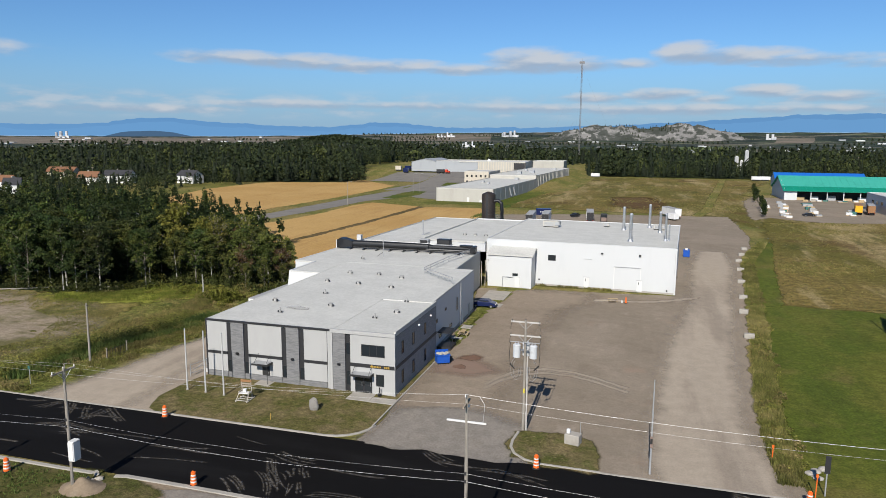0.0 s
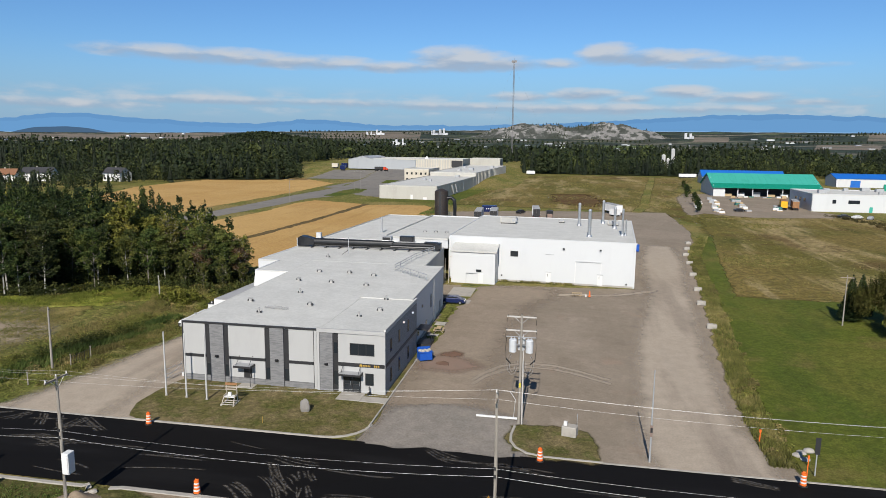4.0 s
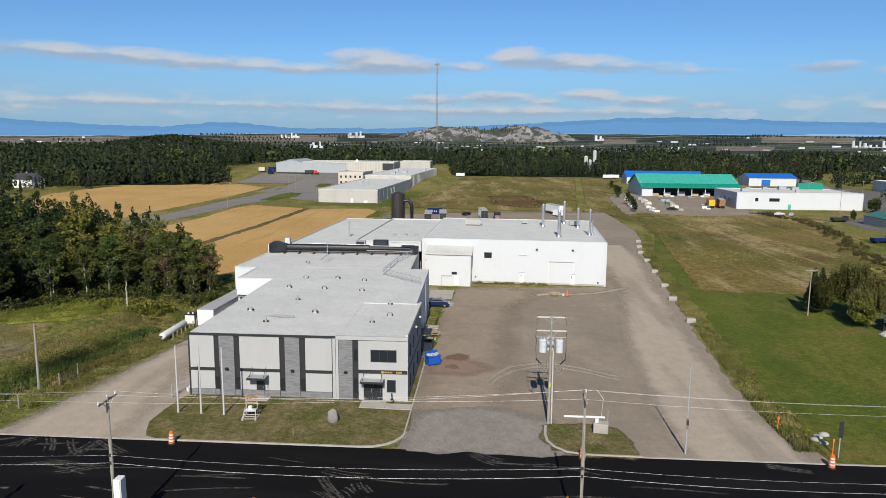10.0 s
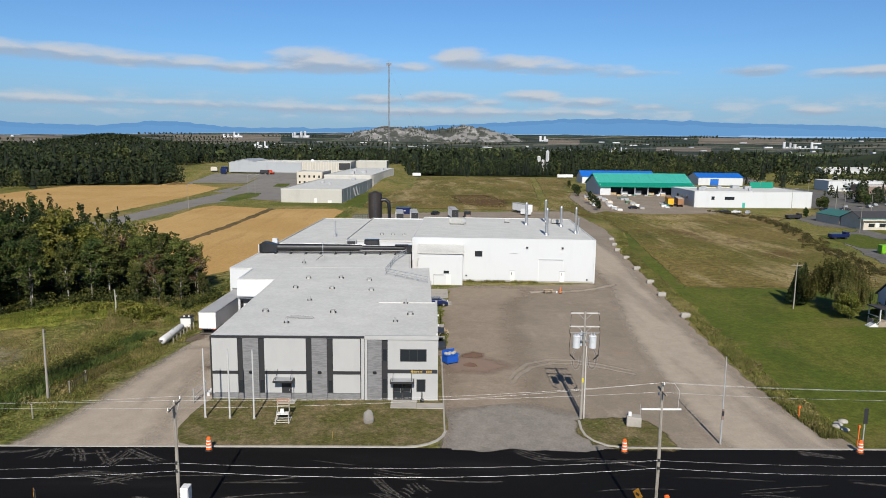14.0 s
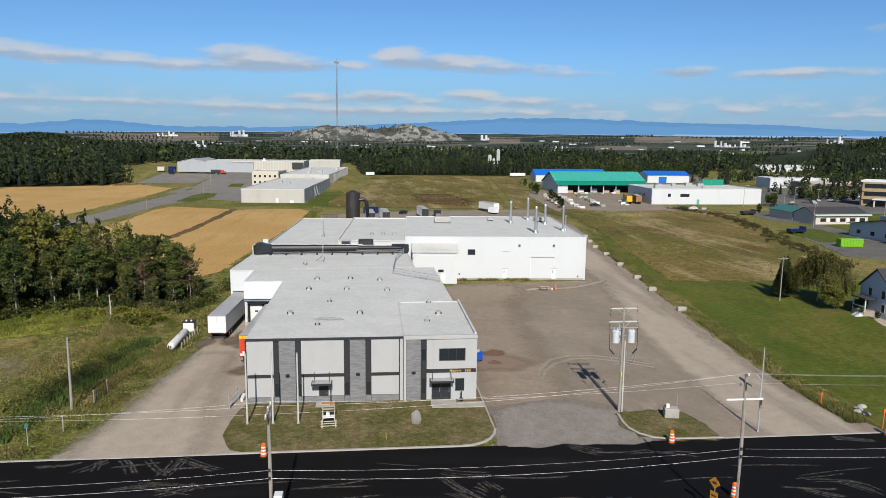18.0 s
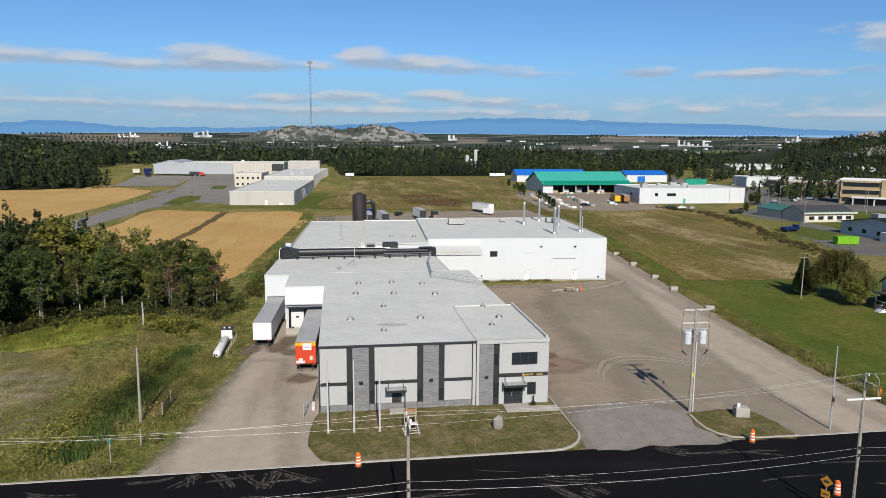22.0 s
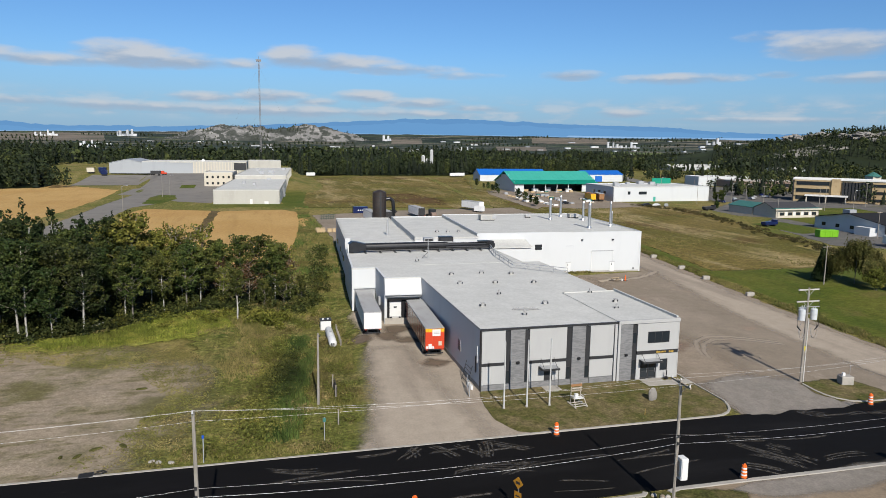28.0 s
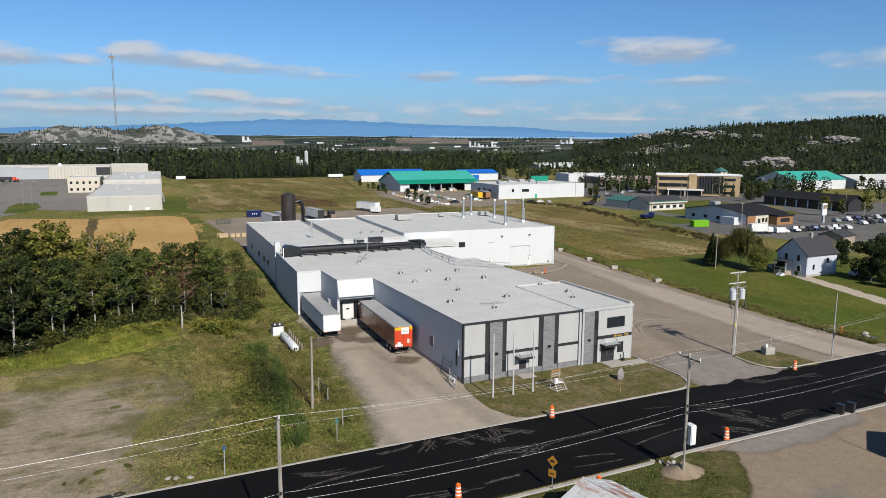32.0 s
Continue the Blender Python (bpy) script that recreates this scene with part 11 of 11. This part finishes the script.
    for a, bb in zip(line, line[1:]):
        for _ in range(60):
            q = rnd.random()
            r = rnd.uniform(0.2, 0.7)
            lobes.append((a[0] + (bb[0] - a[0]) * q + rnd.gauss(0, 1.8), a[1] + (bb[1] - a[1]) * q, r * 0.6, r * 1.3, r * 0.8))
    v, f = leaf_cloud(rng, lobes, 24000, 0.26)
    tagged(new("meadow_edge_scrub", mesh_of("meadow_edge_scrub", v, f, "scrub")), "low brown-green scrub along the meadow's edge", "scrub", kind="stuff")
    for x, y, m in ((169.8, 199, "dark_trim"), (154, 140.5, "navy_paint")):
        t = thing("flatbed_trailer", (x, y, 0.03), "dark trailer parked on the asphalt" if m == "dark_trim" else "small blue tractor unit parked at the meadow's edge", "trailer", turn=12)
        part("bed", cuboid(-3.2, 3.2, -1.1, 1.1, 0.6, 1.7, 0.1), m, t)
        part("cab", cuboid(2.0, 3.2, -1.0, 1.0, 1.7, 2.3, 0.1), m, t)
        for xx in (-2, 2):
            part("wheel", tube([(xx, -1.1, 0.45), (xx, 1.1, 0.45)], 0.45, 10), "rubber", t)


def tree_at(kind, x, y, h, seed, mat, label, n=900, size=None, trunk="bark"):
    t = tree(kind, seed, h, n, size or 0.055 * h + 0.15, mat, label, trunk)
    t.matrix_basis = pose(x, y, 0)
    t["group"] = "single trees"
    return t


def white_house():
    h = thing("white_house", (100.3, 29.7, 0), "two-storey white clapboard house with a dark gable roof", "house", turn=2)
    w, d, e, r = 10.6, 7.4, 5.0, 3.2
    for a0, a1, nm in (((0, 0), (w, 0), "south_wall"), ((w, 0), (w, d), "east_wall"), ((w, d), (0, d), "north_wall"), ((0, d), (0, 0), "west_wall")):
        part(nm, wall_strip(a0, a1, -0.1, e, 0.2), "clapboard", h)
    for x in (0.0, w - 0.2):
        bm = bmesh.new()
        A = [bm.verts.new((x, yy, zz)) for yy, zz in ((0, e), (d, e), (d / 2, e + r))]
        B = [bm.verts.new((x + 0.2, v.co.y, v.co.z)) for v in A]
        bm.faces.new(A)
        bm.faces.new(B[::-1])
        for i in range(3):
            bm.faces.new((A[i], A[(i + 1) % 3], B[(i + 1) % 3], B[i]))
        bmesh.ops.recalc_face_normals(bm, faces=bm.faces[:])
        part("gable", bm, "clapboard", h)
    for s in (0, 1):
        bm = bmesh.new()
        y0 = -0.4 if s == 0 else d + 0.4
        q = [bm.verts.new(v) for v in ((-0.35, y0, e - 0.3), (w + 0.35, y0, e - 0.3), (w + 0.35, d / 2, e + r + 0.05), (-0.35, d / 2, e + r + 0.05))]
        q2 = [bm.verts.new((v.co.x, v.co.y, v.co.z + 0.16)) for v in q]
        bm.faces.new(q2)
        bm.faces.new(q[::-1])
        for i in range(4):
            bm.faces.new((q[i], q[(i + 1) % 4], q2[(i + 1) % 4], q2[i]))
        bmesh.ops.recalc_face_normals(bm, faces=bm.faces[:])
        part("roof", bm, "dark_roof", h)
    part("chimney", cuboid(w * 0.55, w * 0.55 + 0.6, d / 2 - 0.3, d / 2 + 0.3, e + r - 0.3, e + r + 1.1), "concrete", h)
    for x, z in ((2.0, 1.2), (6.8, 2.4), (4.6, 0.2)):
        wn = window(h, x, x + 0.9, z + 0.3, z + 1.6 if z > 0.5 else z + 0.7, -0.02, 1, "white_paint")
    for y, z in ((1.6, 3.3), (4.6, 3.3), (1.4, 1.0)):
        side_window(h, y, y + 0.9, z, z + 1.5, 0.0, -1, "white_paint")
    part("porch_floor", cuboid(-2.0, 0, 3.6, 6.6, 0, 0.9), "grey_timber", h)
    part("porch_roof", cuboid(-2.2, 0, 3.4, 6.8, 3.0, 3.2), "dark_roof", h)
    for y in (3.7, 6.5):
        part("porch_post", cuboid(-1.95, -1.8, y - 0.08, y + 0.08, 0.9, 3.0), "white_paint", h)
    part("porch_rail", cuboid(-2.0, -1.9, 3.6, 6.6, 1.6, 1.7), "white_paint", h)
    for k in range(5):
        part("step", cuboid(-2.0 - 0.3 * (5 - k), -2.0 - 0.3 * (4 - k), 3.7, 4.9, 0, 0.17 * (k + 1)), "white_paint", h)
    part("basement_course", cuboid(-0.03, w + 0.03, -0.03, 0.0, -0.1, 0.5), "concrete", h)
    car(112.5, 26.2, 10, "grey_metal", "grey hatchback parked behind the white house")
    s = shed_building("grey_shed", 156, 60, 8, 7, 2.4, 10, "grey_timber", "dark_roof", "small grey shed beside the lane", "shed", ridge=1.4)
    tree_at("willow", 97.6, 45.2, 10.2, 501, "willow_olive", "drooping olive-green willow on the lawn", 27000, 0.27)
    for k, (x, y, h) in enumerate(((92.9, 49.2, 8.0), (95.5, 52.0, 7.6))):
        tree_at("spruce", x, y, h, 502 + k, "leaf_dim", "dark bushy spruce beside the willow", 7000, 0.3)
    tree_at("bush", 96.4, 38.4, 5.2, 514, "leaf_light", "small yellow-green tree on the lawn", 3200, 0.28)
    tree_at("bush", 99.6, 36.0, 3.6, 515, "leaf", "small leafy tree on the lawn", 2400, 0.26)
    tree_at("bush", 109.3, 20.8, 10.8, 505, "leaf_dim", "broad leafy tree beside the white house", 12000, 0.36)
    tree_at("bush", 112.0, 15.5, 8.0, 506, "leaf", "leafy tree beside the white house", 7000, 0.36)
    tree_at("bush", 106.0, 15.2, 5.5, 507, "leaf", "young leafy tree beside the drive", 4000, 0.3)
    for k, (x, y, h) in enumerate(((118, 40, 6), (121, 36, 7), (124, 44, 6), (120, 20, 8), (118, 12, 7))):
        tree_at("bush", x, y, h, 530 + k, "leaf_dim" if k % 2 else "leaf", "leafy garden tree behind the white house", 3500, 0.36)
    for k, (x, y) in enumerate(((97.8, 33.5), (99.0, 31.0), (98.4, 36.2))):
        tree_at("round", x, y, 1.5, 520 + k, "leaf", "low shrub at the foot of the house", 300, 0.22)


def west_houses():
    data = [(-307, 229, 15, 10, "white_paint", "brown_roof", 8), (-366, 328, 20, 12, "cream", "brown_roof", 14), (-292, 281, 12, 8, "white_paint", "brown_roof", 20), (-292, 302, 18, 11, "white_paint", "dark_roof", 16),
            (-249, 321, 14, 10, "white_paint", "dark_roof", -8), (-273, 211, 8, 7, "white_paint", "dark_roof", 30)]
    for x, y, w, d, wall, roof, turn in data:
        b = shed_building("village_house", x, y, w, d, 5.0, turn, wall, roof, "white village house with a pitched roof among trees" if wall == "white_paint" else "cream village house with a pitched roof among trees", "house", ridge=3.4, over=0.5, group="village houses",
                          windows=[(1.5 + 3.4 * k, 1.0, 1.2, 1.4) for k in range(max(1, int(w / 3.6)))])
        part("chimney", cuboid(w * 0.4, w * 0.4 + 0.7, d / 2, d / 2 + 0.7, 7.5, 9.3), "concrete", b)
    street_lamp(-294, 296, 11, "wooden utility pole among the houses", False)
    patch("village_road", [(-420, 330), (-392, 362), (-352, 372), (-330, 366), (-331, 362), (-352, 367), (-389, 357), (-415, 326)], 0.36, "track", "pale track between the village houses", "track", 4, 0.5, seed=70)


def far_fields():
    for k, (cx, cy, rx, ry, m) in enumerate(((420, 900, 116, 66, "lawn"), (620, 1050, 146, 76, "field_dry"), (760, 820, 106, 46, "grass"), (520, 720, 66, 36, "lawn"), (950, 1150, 156, 86, "wheat"))):
        patch("far_field", [(cx - rx, cy - ry * 0.8), (cx + rx, cy - ry), (cx + rx * 0.9, cy + ry), (cx - rx * 1.05, cy + ry * 0.9)], 0.42, m, "far open field between dark groves", "field", step=20, jitter=2, seed=110 + k)


def plain_field(a0, a1, r0, r1, mat, label):
    """A field on the far plain between two compass angles and two distances."""
    vs, fs, na, nr = [], [], 24, 8
    for j in range(nr + 1):
        for i in range(na + 1):
            a = radians(a0 + (a1 - a0) * i / na + 0.12 * noise.noise(Vector((j * 0.9, a0, 1.0))))
            R = (r0 + (r1 - r0) * j / nr) * (1 + 0.02 * noise.noise(Vector((i * 0.5, r0, 3.0))))
            x, y = 10 + R * math.sin(a), -78 + R * math.cos(a)
            vs.append((x, y, 0.9 + far_rise(x, y)))
    for j in range(nr):
        for i in range(na):
            k = j * (na + 1) + i
            fs.append((k, k + 1, k + na + 2, k + na + 1))
    tagged(part("plain_field", (vs, fs), mat, None), label, "field", kind="structure")


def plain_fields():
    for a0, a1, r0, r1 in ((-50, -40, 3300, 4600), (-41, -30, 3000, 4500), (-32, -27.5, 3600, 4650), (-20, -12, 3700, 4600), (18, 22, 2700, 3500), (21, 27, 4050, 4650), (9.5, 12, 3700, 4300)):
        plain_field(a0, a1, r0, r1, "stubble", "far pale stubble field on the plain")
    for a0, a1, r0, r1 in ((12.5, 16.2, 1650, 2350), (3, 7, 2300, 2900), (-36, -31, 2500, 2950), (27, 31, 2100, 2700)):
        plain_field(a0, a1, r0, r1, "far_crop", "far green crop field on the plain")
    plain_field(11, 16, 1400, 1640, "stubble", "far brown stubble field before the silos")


def far_town():
    """Pale buildings, silos and the mast on the plain."""
    rnd = random.Random(21)
    bm = bmesh.new()
    for k in range(150):
        a = radians(rnd.uniform(-52, 62))
        R = rnd.uniform(1500, 4600)
        x, y = 10 + R * math.sin(a), -78 + R * math.cos(a)
        if 3600 < y and abs(x) < 800:
            continue
        w, h = rnd.uniform(4, 15) * R / 2600, rnd.uniform(2.5, 5) * R / 2600
        g = far_rise(x, y)
        cuboid(x - w, x + w, y - 8, y + 8, g - 3, g + h, bm=bm)
    for a, n, R in ((-16.3, 4, 4300), (-13.9, 3, 2500), (-11.2, 4, 4300), (14.7, 4, 2420), (27.0, 7, 3600), (34.5, 3, 4200), (-45, 3, 4400), (9, 2, 4100)):
        for k in range(n):
            b = radians(a + 0.35 * k + rnd.uniform(-0.12, 0.12))
            x, y = 10 + R * math.sin(b), -78 + R * math.cos(b)
            w, h, g = R / 2600 * rnd.uniform(2.2, 5.5), R / 2600 * rnd.uniform(9, 24), far_rise(x, y)
            tube([(x, y, g - 3), (x, y, g + h)], w, 10, bm=bm)
            cuboid(x + w, x + w + R / 2600 * rnd.uniform(6, 14), y - 6, y + 6, g - 3, g + h * rnd.uniform(0.2, 0.5), bm=bm)
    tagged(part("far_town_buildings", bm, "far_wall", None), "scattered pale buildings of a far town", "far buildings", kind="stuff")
    for x, y, h, r in ((136.5, 604, 21, 1.7), (128.5, 606, 15.5, 1.8), (133, 609, 12, 1.4)):
        s = thing("white_silo", (x, y, 0), "tall white concrete silo among the trees", "silo", "far silos")
        part("shell", tube([(0, 0, 0), (0, 0, h)], r, 14), "pale_silo", s)
        part("cap", tube([(0, 0, h), (0, 0, h + 0.9)], r, 14, 0.4), "pale_silo", s)
        part("ladder_cage", cuboid(-0.3, 0.3, -r - 0.4, -r, 2, h), "grey_metal", s)
    m = thing("radio_mast", (-29, 781, 0), "tall thin guyed lattice radio mast", "radio mast")
    for a in range(3):
        c, s = 0.8 * math.cos(a * 2.094), 0.8 * math.sin(a * 2.094)
        part("leg", tube([(c, s, 0), (c, s, 121)], 0.2, 4), "mast_grey", m)
    bm = bmesh.new()
    for k in range(60):
        z = 2 * k
        for a in range(3):
            p, q = a * 2.094, (a + 1) * 2.094
            tube([(0.8 * math.cos(p), 0.8 * math.sin(p), z), (0.8 * math.cos(q), 0.8 * math.sin(q), z + 2)], 0.07, 3, bm=bm, cap=False)
    part("lattice", bm, "mast_grey", m)
    part("antenna_head", cuboid(-3, 3, -0.4, 0.4, 119, 121.5), "mast_grey", m)
    part("antenna_rod", tube([(0, 0, 121), (0, 0, 125)], 0.15, 4), "mast_grey", m)
    for a in range(3):
        for z in (60, 115):
            c, s = math.cos(a * 2.094 + 0.5), math.sin(a * 2.094 + 0.5)
            part("guy_wire", tube([(0, 0, z), (60 * c, 60 * s, 0)], 0.035, 3), "mast_grey", m)
    for x, y in ((11.5, 503), (131.5, 500), (138, 502), (-17, 508)):
        s = thing("far_vehicle", (x, y, 0.3), "white vehicle parked at the far meadow's edge", "vehicle", "far vehicles")
        part("box", cuboid(-3.5, 3.5, -1.2, 1.2, 0.5, 3.0, 0.2), "white_paint", s)
        part("wheel_base", cuboid(-2.8, 2.8, -1.0, 1.0, 0, 0.5), "rubber", s)


MAT["green_dark_roof"] = material("deep_green_metal_roof", (0.003, 0.235, 0.15), 0.5, layers=[((0.003, 0.19, 0.12), 0.3, 0.5, 0.7, 0.6)], spec=0.4)
MAT["tan_wall"] = material("tan_panel_wall", (0.40, 0.30, 0.17), 0.8, layers=[((0.30, 0.22, 0.12), 0.5, 0.45, 0.7, 0.7)])
# white boards toned bluish: the west wall's shade is put into the colour
MAT["clapboard"] = material("white_clapboard", (0.50, 0.53, 0.59), 0.7, layers=[((0.48, 0.50, 0.55), 3.0, 0.45, 0.7, 0.6, (0.2, 0.2, 3))], bump=[(4, 0.4, 0.02, (0.1, 0.1, 2))])
# distance haze is put into this pale wall colour
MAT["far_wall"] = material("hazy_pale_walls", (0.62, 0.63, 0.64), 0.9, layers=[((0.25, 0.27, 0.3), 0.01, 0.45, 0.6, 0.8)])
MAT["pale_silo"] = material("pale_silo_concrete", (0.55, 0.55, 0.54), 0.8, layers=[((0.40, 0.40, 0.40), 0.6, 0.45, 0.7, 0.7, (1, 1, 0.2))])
# the stubble tones have the haze of distance mixed in
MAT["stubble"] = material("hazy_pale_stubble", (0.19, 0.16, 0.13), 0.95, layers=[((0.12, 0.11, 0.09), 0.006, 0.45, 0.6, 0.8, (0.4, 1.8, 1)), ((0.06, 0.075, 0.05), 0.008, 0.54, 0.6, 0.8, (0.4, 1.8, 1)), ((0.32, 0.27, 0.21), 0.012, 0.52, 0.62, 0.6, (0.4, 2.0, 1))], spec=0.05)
MAT["far_crop"] = material("far_green_crop", (0.10, 0.135, 0.05), 0.95, layers=[((0.14, 0.16, 0.065), 0.008, 0.45, 0.6, 0.8, (0.4, 1.6, 1))], spec=0.05)
MAT["mast_grey"] = material("dull_grey_mast_steel", (0.22, 0.21, 0.21), 0.7)
MAT["scrub"] = leafy("brown_scrub_leaves", (0.06, 0.056, 0.018), (0.13, 0.092, 0.036), each=0.0)
warehouse_group()
store_group()
trading_group()
white_house()
west_houses()
far_fields()
plain_fields()
far_town()


# ---- the yard falls away to the east ----
CELL, X0, Y0, NX, NY = 8.0, 22.0, -26.0, 10, 21


def fall(x, y):
    """How far the yard lies below the building's footing, in metres: about one along the eastern ditch."""
    def step(q):
        q = min(1.0, max(0.0, q))
        return q * q * (3 - 2 * q)
    return 1.05 * step(0.9 * (x - 24.5 - 0.49 * y) / 26) * (1 - step((x - 74) / 22)) * (1 - step((y - 95) / 40)) * step((y + 26) / 9)


FALL = np.array([[fall(X0 + CELL * i, Y0 + CELL * j) for j in range(NY + 1)] for i in range(NX + 1)])
FALL[0, :] = FALL[-1, :] = FALL[:, 0] = FALL[:, -1] = 0.0


def lowered(co):
    """Points moved down with the slope, and outwards with it, on a lattice of flat triangles."""
    gx, gy = np.clip((co[:, 0] - X0) / CELL, 0, NX - 1e-6), np.clip((co[:, 1] - Y0) / CELL, 0, NY - 1e-6)
    i, j = gx.astype(int), gy.astype(int)
    u, v = gx - i, gy - j
    a, b, c, d = FALL[i, j], FALL[i + 1, j], FALL[i, j + 1], FALL[i + 1, j + 1]
    k = np.where(u >= v, a + u * (b - a) + v * (d - b), a + v * (c - a) + u * (d - c)) / 30.0
    far = np.array([45.0, -75.0, 30.0])
    return far + (co - far) * (1 + k[:, None]), k


def slope_the_yard():
    for ob in [o for o in scene.objects if o.parent is None and o.type in ("MESH", "EMPTY")]:
        at = np.array(ob.matrix_basis.translation)[None]
        if ob.type == "EMPTY" or np.abs(at).max() > 1e-6:
            to, k = lowered(at)
            ob.location = to[0]
            ob.scale = tuple(q * (1 + k[0]) for q in ob.scale)
            continue
        me = ob.data
        co = np.empty(len(me.vertices) * 3, dtype=np.float32)
        me.vertices.foreach_get("co", co)
        co = co.reshape(-1, 3)
        lo, hi = co.min(0), co.max(0)
        if hi[0] < X0 or lo[0] > X0 + CELL * NX or hi[1] < Y0 or lo[1] > Y0 + CELL * NY:
            continue
        if hi[2] - lo[2] < 0.3 and len(me.polygons) < 3000:
            bm = bmesh.new()
            bm.from_mesh(me)
            cuts = [((X0 + CELL * n, 0, 0), (1, 0, 0)) for n in range(NX + 1)] + [((0, Y0 + CELL * n, 0), (0, 1, 0)) for n in range(NY + 1)]
            cuts += [((X0 + CELL * n, Y0, 0), (1, -1, 0)) for n in range(-NY, NX + 1)]
            for point, normal in cuts:
                bmesh.ops.bisect_plane(bm, geom=bm.verts[:] + bm.edges[:] + bm.faces[:], dist=1e-5, plane_co=point, plane_no=normal)
            bm.to_mesh(me)
            bm.free()
            co = np.empty(len(me.vertices) * 3, dtype=np.float32)
            me.vertices.foreach_get("co", co)
            co = co.reshape(-1, 3)
        me.vertices.foreach_set("co", lowered(co.astype(float))[0].astype(np.float32).ravel())
        me.update()


slope_the_yard()

# ---- the bank dips beside the drive ----
WX, WY, WC, WNX, WNY = -34.0, 4.0, 4.0, 6, 12


def dip(x, y):
    """Depth of the shallow ditch west of the drive."""
    def step(q):
        q = min(1.0, max(0.0, q))
        return q * q * (3 - 2 * q)
    return 0.95 * step((-10 - x) / 4) * (1 - step((-20 - x) / 13)) * step((y - 4) / 14) * (1 - step((y - 36) / 16))


DIP = np.array([[dip(WX + WC * i, WY + WC * j) for j in range(WNY + 1)] for i in range(WNX + 1)])


def dipped(co):
    gx, gy = np.clip((co[:, 0] - WX) / WC, 0, WNX - 1e-6), np.clip((co[:, 1] - WY) / WC, 0, WNY - 1e-6)
    i, j = gx.astype(int), gy.astype(int)
    u, v = gx - i, gy - j
    a, b, c, d = DIP[i, j], DIP[i + 1, j], DIP[i, j + 1], DIP[i + 1, j + 1]
    return np.where(u >= v, a + u * (b - a) + v * (d - b), a + v * (c - a) + u * (d - c))


def dip_the_bank():
    for ob in [o for o in scene.objects if o.parent is None and o.type in ("MESH", "EMPTY")]:
        at = np.array(ob.matrix_basis.translation)[None]
        if ob.type == "EMPTY" or np.abs(at).max() > 1e-6:
            ob.location.z -= dipped(at)[0]
            continue
        me = ob.data
        co = np.empty(len(me.vertices) * 3, dtype=np.float32)
        me.vertices.foreach_get("co", co)
        co = co.reshape(-1, 3)
        lo, hi = co.min(0), co.max(0)
        if hi[0] < WX or lo[0] > WX + WC * WNX or hi[1] < WY or lo[1] > WY + WC * WNY:
            continue
        if len(me.polygons) < 3000:
            bm = bmesh.new()
            bm.from_mesh(me)
            cuts = [((WX + WC * n, 0, 0), (1, 0, 0)) for n in range(WNX + 1)] + [((0, WY + WC * n, 0), (0, 1, 0)) for n in range(WNY + 1)]
            cuts += [((WX + WC * n, WY, 0), (1, -1, 0)) for n in range(-WNY, WNX + 1)]
            for point, normal in cuts:
                bmesh.ops.bisect_plane(bm, geom=bm.verts[:] + bm.edges[:] + bm.faces[:], dist=1e-5, plane_co=point, plane_no=normal)
            bm.to_mesh(me)
            bm.free()
            co = np.empty(len(me.vertices) * 3, dtype=np.float32)
            me.vertices.foreach_get("co", co)
            co = co.reshape(-1, 3)
        co = co.copy()
        co[:, 2] -= dipped(co.astype(float))
        me.vertices.foreach_set("co", co.astype(np.float32).ravel())
        me.update()


dip_the_bank()
